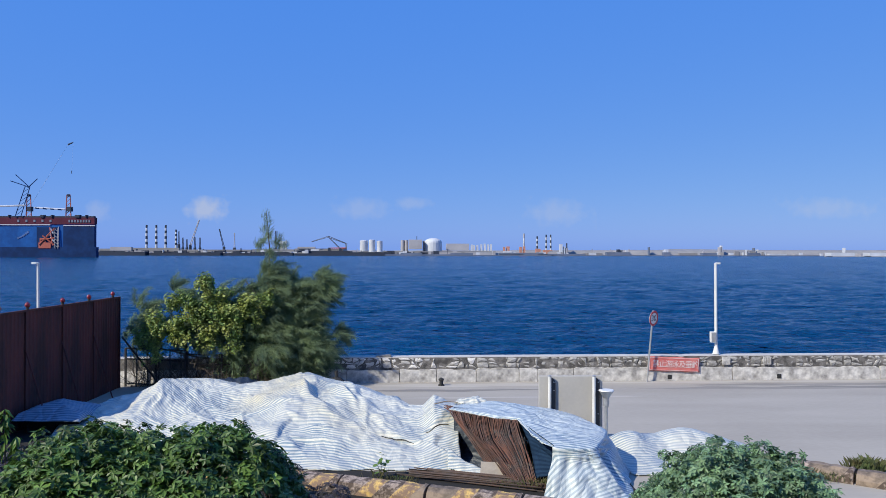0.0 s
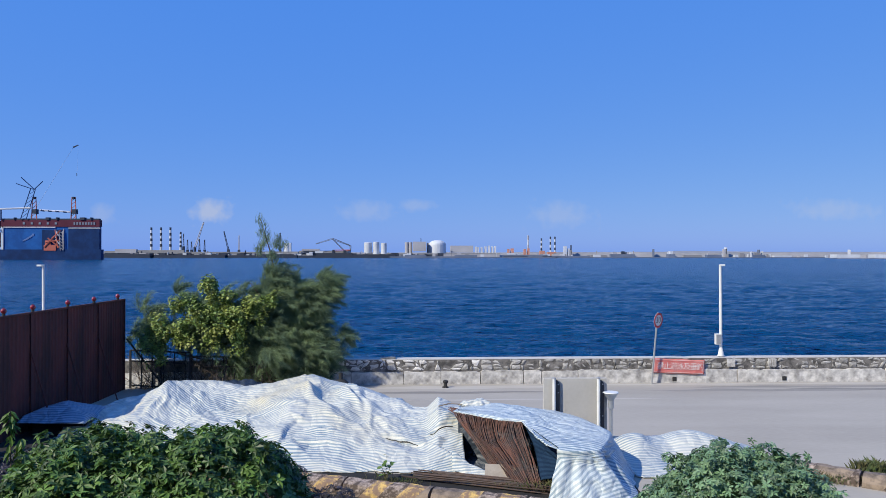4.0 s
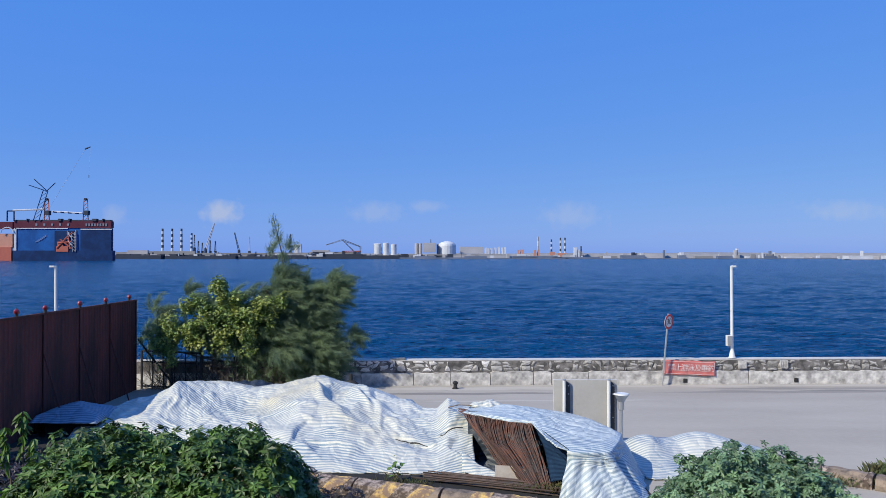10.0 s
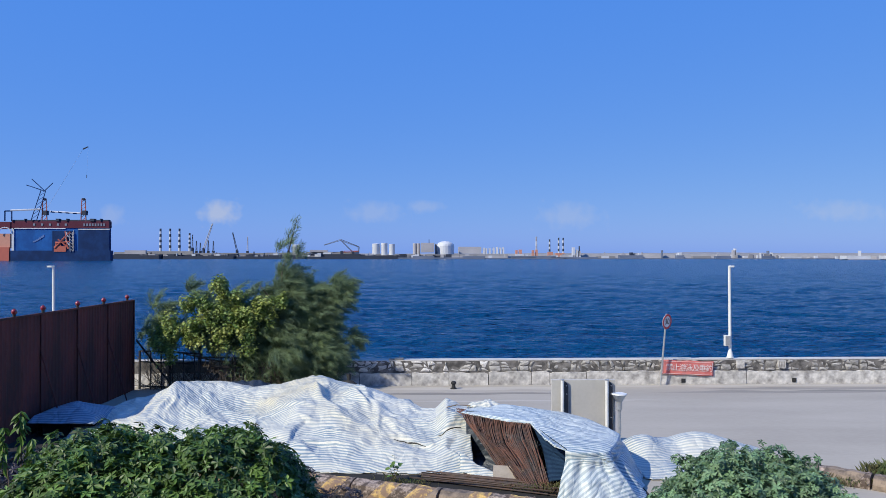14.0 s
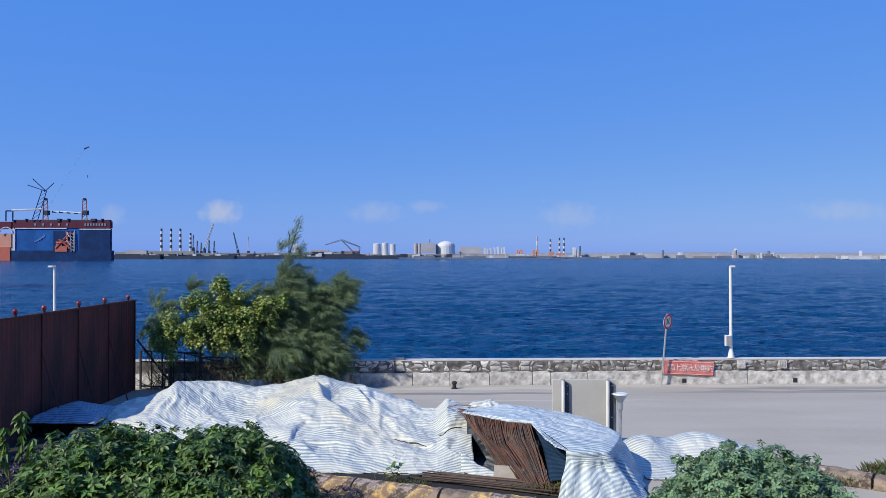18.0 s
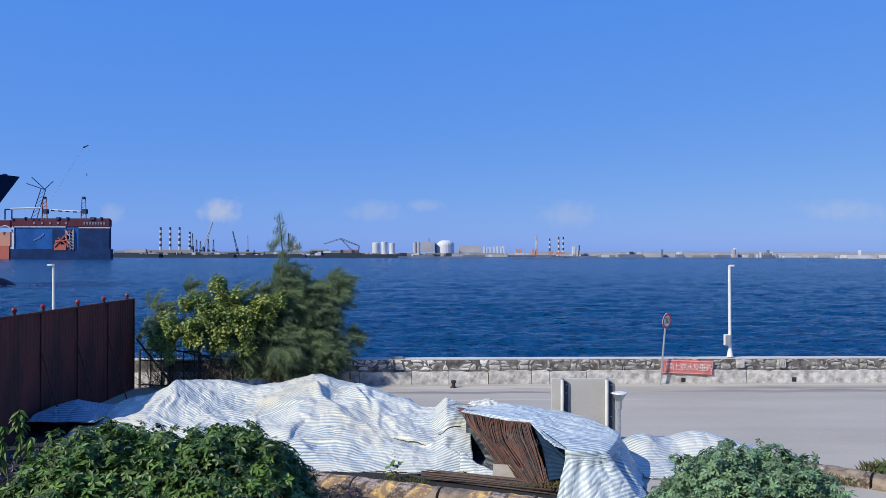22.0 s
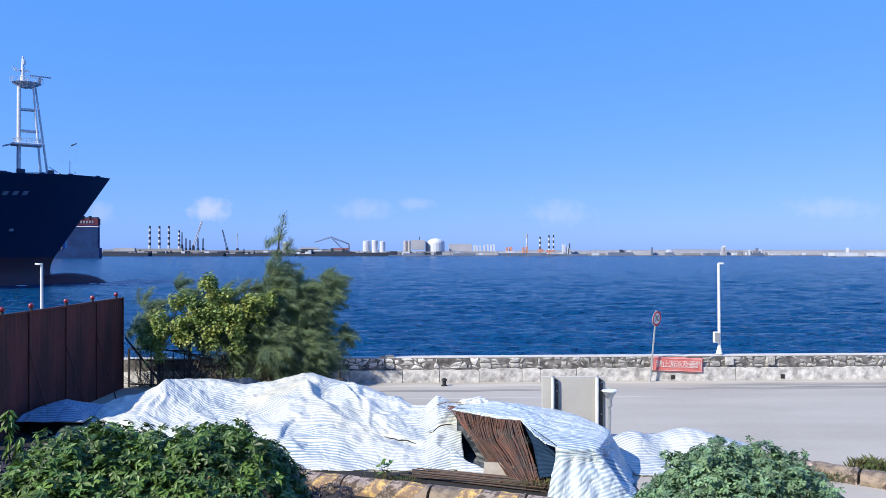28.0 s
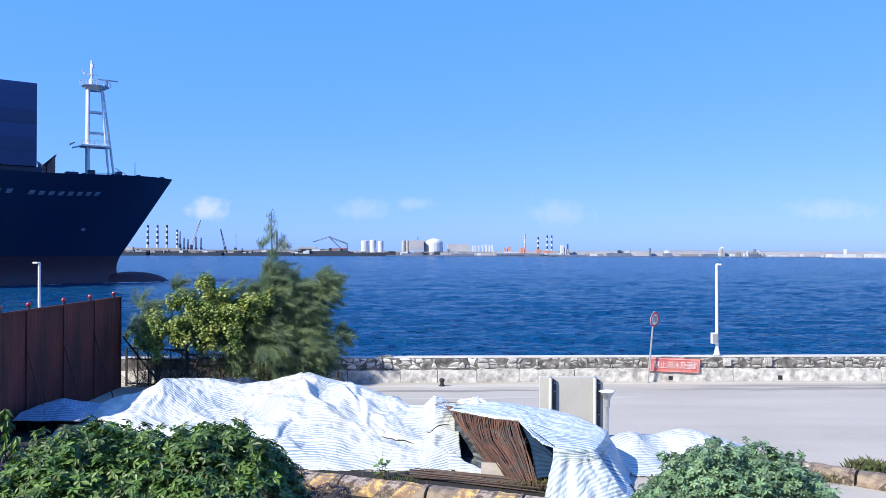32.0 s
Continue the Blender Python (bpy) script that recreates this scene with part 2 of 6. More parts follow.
def striped_cloth(name="striped_sheet", pale=(0.64, 0.63, 0.555, 1), stripe=(0.235, 0.31, 0.36, 1)):
    """Woven plastic sheet: white with pale blue stripes that follow the cloth, stains and creases."""
    m = material(name, (0.74, 0.76, 0.76), 0.5, bump=0)
    n, l = m.node_tree.nodes, m.node_tree.links
    b = n["Principled BSDF"]
    uv = n.new("ShaderNodeUVMap")
    uv.uv_map = "cloth"
    wave, dirt, stain, crease = n.new("ShaderNodeTexWave"), n.new("ShaderNodeTexNoise"), n.new("ShaderNodeTexNoise"), n.new("ShaderNodeTexNoise")
    for t in (wave, dirt, stain, crease):
        l.new(uv.outputs[0], t.inputs["Vector"])
    wave.wave_type, wave.bands_direction, wave.wave_profile = "BANDS", "Y", "SIN"
    wave.inputs["Scale"].default_value, wave.inputs["Distortion"].default_value = 2.75, 0.5
    wave.inputs["Detail"].default_value, wave.inputs["Detail Scale"].default_value = 1.0, 0.5
    dirt.inputs["Scale"].default_value, dirt.inputs["Detail"].default_value = 0.5, 6
    stain.inputs["Scale"].default_value, stain.inputs["Detail"].default_value = 0.33, 4
    crease.inputs["Scale"].default_value, crease.inputs["Detail"].default_value, crease.inputs["Distortion"].default_value = 3.0, 5, 0.3
    r = n.new("ShaderNodeMapRange")
    for k, v in zip((1, 2, 3, 4), (0.46, 0.62, 0.0, 1.0)):
        r.inputs[k].default_value = v
    l.new(wave.outputs[1], r.inputs[0])
    d = n.new("ShaderNodeMapRange")
    for k, v in zip((1, 2, 3, 4), (0.34, 0.62, 0.30, 1.0)):
        d.inputs[k].default_value = v
    l.new(dirt.outputs[0], d.inputs[0])
    mul, mix = n.new("ShaderNodeMath"), n.new("ShaderNodeMix")
    mul.operation = "MULTIPLY"
    l.new(r.outputs[0], mul.inputs[0]), l.new(d.outputs[0], mul.inputs[1])
    mix.data_type = "RGBA"
    l.new(mul.outputs[0], mix.inputs[0])
    mix.inputs[6].default_value, mix.inputs[7].default_value = pale, stripe
    s = n.new("ShaderNodeMapRange")
    for k, v in zip((1, 2, 3, 4), (0.52, 0.75, 0.0, 0.55)):
        s.inputs[k].default_value = v
    spot, far = n.new("ShaderNodeVectorMath"), n.new("ShaderNodeMapRange")
    spot.operation = "DISTANCE"
    l.new(uv.outputs[0], spot.inputs[0])
    spot.inputs[1].default_value = (-3.9, 22.6, 0)
    for k, v in zip((1, 2, 3, 4), (0.4, 3.4, 0.20, -0.10)):
        far.inputs[k].default_value = v
    l.new(spot.outputs["Value"], far.inputs[0])
    near = n.new("ShaderNodeMath")
    l.new(stain.outputs[0], near.inputs[0]), l.new(far.outputs[0], near.inputs[1])
    l.new(near.outputs[0], s.inputs[0])
    mix2 = n.new("ShaderNodeMix")
    mix2.data_type = "RGBA"
    l.new(s.outputs[0], mix2.inputs[0]), l.new(mix.outputs[2], mix2.inputs[6])
    mix2.inputs[7].default_value = (0.52, 0.46, 0.32, 1)
    l.new(mix2.outputs[2], b.inputs["Base Color"])
    warp = n.new("ShaderNodeMix")
    warp.data_type = "RGBA"
    warp.inputs[0].default_value = 0.16
    l.new(uv.outputs[0], warp.inputs[6]), l.new(crease.outputs[1], warp.inputs[7])
    prev = None
    for scale, deep in ((1.0, 0.13), (2.6, 0.10)):
        v, bm = n.new("ShaderNodeTexVoronoi"), n.new("ShaderNodeBump")
        v.feature = "DISTANCE_TO_EDGE"
        v.inputs["Scale"].default_value = scale
        l.new(warp.outputs[2], v.inputs["Vector"])
        bm.inputs["Strength"].default_value, bm.inputs["Distance"].default_value = 0.8, deep
        l.new(v.outputs["Distance"], bm.inputs["Height"])
        if prev:
            l.new(prev.outputs[0], bm.inputs["Normal"])
        prev = bm
    fine = n.new("ShaderNodeBump")
    fine.inputs["Strength"].default_value, fine.inputs["Distance"].default_value = 0.8, 0.04
    l.new(crease.outputs[0], fine.inputs["Height"]), l.new(prev.outputs[0], fine.inputs["Normal"])
    l.new(fine.outputs[0], b.inputs["Normal"])
    return m


def sea_water():
    m = bpy.data.materials.new("sea_water")
    m.use_nodes = True
    n, l = m.node_tree.nodes, m.node_tree.links
    b = n["Principled BSDF"]
    b.inputs["Roughness"].default_value, b.inputs["IOR"].default_value = 0.18, 1.333
    b.inputs["Specular IOR Level"].default_value = 0.15
    co, mp = n.new("ShaderNodeTexCoord"), n.new("ShaderNodeMapping")
    l.new(co.outputs["Object"], mp.inputs[0])
    mp.inputs["Scale"].default_value = (0.4, 1.0, 1.0)
    heights = []
    for s, d in ((0.2, 3.0), (0.75, 5.0), (0.03, 2.0), (2.4, 3.0)):
        t = n.new("ShaderNodeTexNoise")
        l.new(mp.outputs[0], t.inputs["Vector"])
        t.inputs["Scale"].default_value, t.inputs["Detail"].default_value = s, d
        heights.append(t)
    prev = None
    for t, dist in ((heights[0], 2.0), (heights[1], 1.6), (heights[3], 0.8)):
        bm = n.new("ShaderNodeBump")
        bm.inputs["Strength"].default_value, bm.inputs["Distance"].default_value = 0.9, dist
        l.new(t.outputs[0], bm.inputs["Height"])
        if prev:
            l.new(prev.outputs[0], bm.inputs["Normal"])
        prev = bm
    l.new(prev.outputs[0], b.inputs["Normal"])
    mix = n.new("ShaderNodeMix")
    mix.data_type = "RGBA"
    l.new(heights[2].outputs[0], mix.inputs[0])
    mix.inputs[6].default_value, mix.inputs[7].default_value = (0.001, 0.037, 0.118, 1), (0.0021, 0.061, 0.162, 1)
    l.new(mix.outputs[2], b.inputs["Base Color"])
    return m


def cloud_vapour(name, most):
    m = bpy.data.materials.new(name)
    m.use_nodes = True
    n, l = m.node_tree.nodes, m.node_tree.links
    n.remove(n["Principled BSDF"])
    co, t, g = n.new("ShaderNodeTexCoord"), n.new("ShaderNodeTexNoise"), n.new("ShaderNodeTexGradient")
    mp = n.new("ShaderNodeMapping")
    l.new(co.outputs["Generated"], mp.inputs[0])
    mp.inputs["Location"].default_value, mp.inputs["Scale"].default_value = (-1, 0, -1), (2, 0, 2)
    g.gradient_type = "SPHERICAL"
    l.new(mp.outputs[0], g.inputs[0])
    l.new(co.outputs["Object"], t.inputs["Vector"])
    t.inputs["Scale"].default_value, t.inputs["Detail"].default_value = 0.016, 7
    add, r = n.new("ShaderNodeMath"), n.new("ShaderNodeMapRange")
    add.operation = "MULTIPLY_ADD"
    l.new(g.outputs[1], add.inputs[0])
    add.inputs[1].default_value = 0.75
    l.new(t.outputs[0], add.inputs[2])
    for k, v in zip((1, 2, 3, 4), (0.55, 1.1, 0.0, most)):
        r.inputs[k].default_value = v
    l.new(add.outputs[0], r.inputs[0])
    e, tr, ms = n.new("ShaderNodeEmission"), n.new("ShaderNodeBsdfTransparent"), n.new("ShaderNodeMixShader")
    e.inputs[0].default_value, e.inputs[1].default_value = (0.80, 0.82, 0.88, 1), 0.74
    l.new(r.outputs[0], ms.inputs[0]), l.new(tr.outputs[0], ms.inputs[1]), l.new(e.outputs[0], ms.inputs[2])
    l.new(ms.outputs[0], n["Material Output"].inputs[0])
    return m


M["sheet"] = striped_cloth()
# blue side of the sheet, darkened further for the shade on the flap
M["sheet_blue"] = striped_cloth("striped_sheet_blue_side", (0.018, 0.042, 0.085, 1), (0.008, 0.02, 0.048, 1))
M["sheet_new"] = striped_cloth("striped_sheet_new", (0.59, 0.64, 0.64, 1), (0.18, 0.27, 0.34, 1))
M["sheet_blue"].node_tree.nodes["Principled BSDF"].inputs["Specular IOR Level"].default_value = 0.08
M["sheet_blue"].node_tree.nodes["Principled BSDF"].inputs["Roughness"].default_value = 0.85
# striped sheet darkened to hold the fence's shade over the small stack
M["sheet_shaded"] = striped_cloth("striped_sheet_old", (0.30, 0.36, 0.43, 1), (0.10, 0.16, 0.25, 1))
# near-black sheet colour that stands for shade at the heap's back and opening
M["sheet_deep_shade"] = striped_cloth("striped_sheet_dark_side", (0.03, 0.042, 0.06, 1), (0.012, 0.018, 0.03, 1))
M["water"] = sea_water()
M["cloud"] = cloud_vapour("cloud_vapour", 0.5)
M["cloud_thin"] = cloud_vapour("cloud_thin", 0.2)


# ---- mesh helpers ----
def link_mesh(name, bm, mat, smooth=False):
    me = bpy.data.meshes.new(name)
    bm.to_mesh(me)
    bm.free()
    me.materials.append(mat)
    if smooth:
        me.shade_smooth()
    return new(name, me)


def part(name, bm, mat, parent, label="", smooth=False, at=None):
    ob = link_mesh(name, bm, mat, smooth)
    ob.parent = parent
    if at is not None:
        ob.matrix_basis = at
    return tagged(ob, label)


def again(ob, parent, at):
    """Another object on the same mesh."""
    o = new(ob.name, ob.data)
    o.parent, o.matrix_basis = parent, at
    return o


def thing(name, label, category, at=None, group="", kind=""):
    ob = new(name)
    ob.empty_display_size = 0.2
    if at is not None:
        ob.matrix_basis = at
    return tagged(ob, label, category, group, kind)


def box(bm, c, s, bevel=0.0, turn=None):
    m = Matrix.Translation(c) @ (turn or Matrix()) @ Matrix.Diagonal((*s, 1))
    r = bmesh.ops.create_cube(bm, size=1, matrix=m)
    if bevel:
        es = {e for v in r["verts"] for e in v.link_edges}
        bmesh.ops.bevel(bm, geom=list(es), offset=bevel, segments=2, affect="EDGES", profile=0.6)
    return bm


def rod(bm, a, b, r0, r1=None, n=8, caps=True):
    a, b = Vector(a), Vector(b)
    r1 = r0 if r1 is None else r1
    turn = (b - a).to_track_quat("Z", "Y").to_matrix().to_4x4()
    bmesh.ops.create_cone(bm, cap_ends=caps, segments=n, radius1=r0, radius2=max(r1, 1e-4), depth=(b - a).length,
                          matrix=Matrix.Translation((a + b) / 2) @ turn)
    return bm


def tube(bm, pts, radii, n=6):
    """A tube through points, with a radius at each."""
    rings = []
    for i, p in enumerate(pts):
        d = (Vector(pts[min(i + 1, len(pts) - 1)]) - Vector(pts[max(i - 1, 0)])).normalized()
        side = d.cross(Vector((0.31, 0.17, 0.93))).normalized()
        up = side.cross(d)
        r = radii[i] if hasattr(radii, "__len__") else radii
        rings.append([bm.verts.new(Vector(p) + (side * math.cos(a) + up * math.sin(a)) * r) for a in [k * 2 * math.pi / n for k in range(n)]])
    for r0, r1 in zip(rings, rings[1:]):
        for k in range(n):
            bm.faces.new((r0[k], r0[(k + 1) % n], r1[(k + 1) % n], r1[k]))
    bm.faces.new(rings[0][::-1])
    bm.faces.new(rings[-1])
    return bm


def ball(bm, c, r, u=12, v=8, squash=(1, 1, 1)):
    bmesh.ops.create_uvsphere(bm, u_segments=u, v_segments=v, radius=r, matrix=Matrix.Translation(c) @ Matrix.Diagonal((*squash, 1)))
    return bm


B = bmesh.new
rng = np.random.RandomState(7)


def text_mesh(name, body, size, mat, parent, at):
    cu = bpy.data.curves.new(name, "FONT")
    cu.body, cu.size, cu.align_x, cu.align_y, cu.extrude = body, size, "CENTER", "CENTER", 0.002
    tmp = new("lettering", cu)
    me = bpy.data.meshes.new_from_object(tmp.evaluated_get(bpy.context.evaluated_depsgraph_get()))
    bpy.data.objects.remove(tmp)
    me.materials.clear()
    me.materials.append(mat)
    ob = new(name, me)
    ob.parent, ob.matrix_basis = parent, at
    return ob


# ---- ground, sea, seawall ----
def wall_y(x):
    return 30.7 + 0.03 * x


def build_ground():
    bm = B()
    x0, x1 = -900, 900
    nx = 60
    front = [bm.verts.new((x, wall_y(x) + 0.9, 0)) for x in np.linspace(x0, x1, nx)]
    back = [bm.verts.new((x, -700, 0)) for x in np.linspace(x0, x1, nx)]
    low = [bm.verts.new((v.co.x, v.co.y, -4)) for v in front]
    for i in range(nx - 1):
        bm.faces.new((back[i], back[i + 1], front[i + 1], front[i]))
        bm.faces.new((front[i], front[i + 1], low[i + 1], low[i]))
    tagged(link_mesh("ground", bm, M["concrete"]), "weathered pale grey concrete quay surface", "ground", kind="structure")
    # strip of soil on the camera's side of the block kerb
    bm = B()
    n = 90
    xs = np.linspace(-40, 4.5, n)
    # far edge widened so the dark soil stands for shade by fence and sheets
    far = [bm.verts.new((x, 18.25 + 0.2 * noise.noise((x * 0.6, 0, 0)) + (4.6 * min(max((-7.6 - x) / 1.2, 0), 1) + (0.5 if x < -4 else 0.0)), 0.012)) for x in xs]
    near = [bm.verts.new((x, -20, 0.012)) for x in xs]
    for i in range(n - 1):
        bm.faces.new((near[i], near[i + 1], far[i + 1], far[i]))
    tagged(link_mesh("soil", bm, M["dirt"]), "weedy soil along the block kerb, coloured darker for shade", "soil", kind="structure")


def build_sea():
    cols = 620
    y, ys = 29.0, []
    while y < 4900:
        ys.append(y)
        y += max(0.26, (y / 55.0) ** 1.9 * 0.30)
    us = [-1 - 2500 / 60] + list(np.linspace(-1, 1, cols)) + [1 + 2500 / 60]
    wide = len(us)
    vs, faces = [], []
    for y in ys:
        w = 0.68 * y + 40
        cell = 2 * w / cols
        for u in us:
            x = u * w if abs(u) <= 1 else math.copysign(w + 2500, u)
            z = 0.0
            if abs(u) < 1:
                for lam, amp, sx in ((0.9, 0.05, 0.5), (1.8, 0.12, 0.42), (3.6, 0.20, 0.4), (8.0, 0.20, 0.45)):
                    if cell < lam * 0.45:
                        z += amp * (0.6 - 2 * abs(noise.noise((x * sx / lam * 1.5, y / lam * 1.5, lam))))
            vs.append((x, y, z))
    for j in range(len(ys) - 1):
        for i in range(wide - 1):
            a = j * wide + i
            faces.append((a, a + 1, a + wide + 1, a + wide))
    me = bpy.data.meshes.new("water")
    me.from_pydata(vs, [], faces)
    me.materials.append(M["water"])
    me.shade_smooth()
    ob = new("water", me)
    ob.location = (0, 0, SEA)
    return tagged(ob, "deep blue wind-rippled sea in the harbour", "sea", kind="structure")


def build_seawall():
    w = thing("seawall", "low rubble-stone seawall with plastered foot and concrete cap", "wall", kind="structure")
    w.name = "wall_seaward"
    x0, x1 = -60.0, 80.0
    turn = pose(0, 0, 0, 0, 0, math.degrees(math.atan(0.03)))
    at = Matrix.Translation((0, 30.7, 0)) @ turn
    bm = box(B(), ((x0 + x1) / 2, 0.33, 0.47), (x1 - x0, 0.56, 1.0))
    part("wall_core", bm, M["mortar"], w, at=at)
    bm = B()
    box(bm, ((x0 + x1) / 2, 0.32, 0.985), (x1 - x0, 0.56, 0.03), 0.008)
    part("coping", bm, M["cap"], w, at=at)
    # plastered foot in long panels
    r = random.Random(3)
    x = x0
    while x < x1:
        length = r.uniform(0.7, 2.2) if x < 5 else r.uniform(5, 11)
        h = 0.53 + r.uniform(-0.04, 0.03)
        bm = B()
        cols_, gap = max(4, int(length / 0.14)), r.uniform(0.01, 0.035)
        front, back, foot = [], [], []
        for q in range(cols_ + 1):
            px = gap / 2 + (length - gap) * q / cols_
            pz = h - 0.02 + 0.05 * noise.noise(((x + px) * 2.3, 0, 5)) + 0.035 * noise.noise(((x + px) * 7.0, 3, 5)) - (0.06 * r.random() if q in (0, cols_) else 0)
            py = -0.03 + 0.02 * noise.noise(((x + px) * 1.5, 9, 2))
            foot.append(bm.verts.new((px, py - 0.012, -0.02)))
            front.append(bm.verts.new((px, py, pz)))
            back.append(bm.verts.new((px, 0.07, pz + 0.01)))
        for q in range(cols_):
            bm.faces.new((foot[q], foot[q + 1], front[q + 1], front[q]))
            bm.faces.new((front[q], front[q + 1], back[q + 1], back[q]))
        for q in (0, cols_):
            low = bm.verts.new((foot[q].co.x, 0.07, -0.02))
            bm.faces.new((foot[q], front[q], back[q], low))
        bmesh.ops.recalc_face_normals(bm, faces=bm.faces)
        ob = part("plaster_panel", bm, M["plaster"], w, at=at @ pose(x, 0, 0))
        x += length
    # facing stones: an irregular net of courses, each stone a polygon between its jittered corners
    own = 0
    x = -9.0
    cols = []
    while x < 20:
        cols.append(x)
        x += r.choice((0.12, 0.18, 0.24, 0.32, 0.42)) * r.uniform(0.85, 1.15)
    rows_ = 3
    corner = {}
    for ci, cx in enumerate(cols):
        for q in range(rows_ + 1):
            jx = r.uniform(-0.13, 0.13)
            jz = 0 if q in (0, rows_) else r.uniform(-0.075, 0.075)
            corner[ci, q] = Vector((cx + jx, 0, 0.545 + 0.43 * q / rows_ + jz))
    for ci in range(len(cols) - 1):
        q = 0
        while q < rows_:
            tall = 2 if q < rows_ - 1 and r.random() < 0.42 else 1
            quad = [corner[ci, q], corner[ci + 1, q], corner[ci + 1, q + tall], corner[ci, q + tall]]
            q += tall
            if r.random() < 0.06 or own > 292:
                continue
            own += 1
            c = sum(quad, Vector()) / 4
            pale = c.x < 1.2 + r.uniform(-1.5, 1.5)
            least = 0.80 if pale else 0.68
            pts = []
            for k in range(4):
                p, nx_ = quad[k] - c, quad[(k + 1) % 4] - c
                pts += [p * r.uniform(least, 0.97), (p + nx_) / 2 * r.uniform(least + 0.13, 1.03)]
            depth = r.uniform(0.02, 0.065)
            bm = B()
            ring0 = [bm.verts.new(p + Vector((0, 0.06, 0))) for p in pts]
            ring1 = [bm.verts.new(p * r.uniform(0.84, 0.94) + Vector((0, 0.06 - depth + r.uniform(-0.012, 0.012), 0))) for p in pts]
            mid = bm.verts.new((r.uniform(-0.03, 0.03), 0.04 - depth, 0))
            for k in range(8):
                w2 = (k + 1) % 8
                bm.faces.new((ring0[k], ring0[w2], ring1[w2], ring1[k]))
                bm.faces.new((ring1[k], ring1[w2], mid))
            bmesh.ops.recalc_face_normals(bm, faces=bm.faces)
            part("stone", bm, M["stone_pale" if pale else "stone"], w, at=at @ Matrix.Translation(c + Vector((0, 0.03, 0))))
    # loose slab on the coping
    bm = box(B(), (0, 0, 0), (0.6, 0.3, 0.07), 0.02)
    ob = link_mesh("loose_stone", bm, M["stone"])
    ob.matrix_basis = pose(-1.85, 30.85, 1.032, 0, 0, 6)
    tagged(ob, "flat loose stone slab lying on the coping", "stone")
    # drain holes and small plates
    for x in (9.72, 14.25):
        bm = box(B(), (0, 0, 0), (0.17, 0.05, 0.17), 0.004)
        part("drain_outlet", bm, M["dull_black"], w, "dark drain outlet at the wall's foot", at=at @ pose(x, -0.03, 0.15))
    for x in (12.05, 13.75):
        bm = box(B(), (0, 0, 0), (0.34, 0.03, 0.32), 0.008)
        pl = part("plate", bm, M["plaster"], w, "pale square plate on the stones", at=at @ pose(x, -0.035, 0.79))
        for k in range(4 if x > 13 else 0):
            part("slot", box(B(), (-0.105 + 0.07 * k, -0.016, 0.01), (0.022, 0.006, 0.22)), M["stain"], pl)


def build_stains():
    # long dusty and dark streaks on the apron, along the wall
    for y0, y1, x0, x1, mat, seed in ((28.55, 29.15, -3.6, 5.4, "stain", 1), (28.5, 29.3, 7.8, 40, "stain", 2), (29.3, 29.9, 9.5, 30, "stain", 6), (29.4, 30.35, -3, 6.5, "dust", 3), (30.0, 30.55, 6, 40, "dust", 4), (27.2, 27.5, -2, 9, "dust", 5)):
        bm = B()
        n = int((x1 - x0) / 0.25)
        lo, hi = [], []
        for k in range(n + 1):
            x = x0 + (x1 - x0) * k / n
            e = min(k, n - k, 12) / 12
            m = (y0 + y1) / 2 + 0.03 * x
            lo.append(bm.verts.new((x, m - (y1 - y0) / 2 * e * (0.7 + 0.7 * noise.noise((x * 0.5, seed, 0))), 0.004)))
            hi.append(bm.verts.new((x, m + (y1 - y0) / 2 * e * (0.7 + 0.7 * noise.noise((x * 0.5, seed, 7))), 0.004)))
        for k in range(n):
            bm.faces.new((lo[k], lo[k + 1], hi[k + 1], hi[k]))
        bmesh.ops.remove_doubles(bm, verts=bm.verts, dist=0.001)
        dark = mat == "stain"
        tagged(link_mesh("ground_stain" if dark else "ground_dust", bm, M[mat]), "dark streak on the concrete apron" if dark else "pale dusty streak on the concrete apron", "ground", kind="structure")



def build_wall_behind():
    # unseen plain wall added behind the viewpoint to cut sky light in the shadows
    bm = box(B(), (4, -2.2, 7), (76, 0.4, 14))
    tagged(link_mesh("wall_landward", bm, M["concrete"]), "unseen plain wall added behind the viewpoint to block sky light", "wall", kind="structure")
    # unseen wall added at the left to shade the near plants and soil
    bm = box(B(), (-12.8, 8.4, 2.0), (0.4, 21.6, 4.0), 0.01)
    tagged(link_mesh("wall_west", bm, M["concrete"]), "unseen plain wall added at the left to cast shade", "wall", kind="structure")


build_ground()
build_stains()
build_wall_behind()
water = build_sea()
build_seawall()


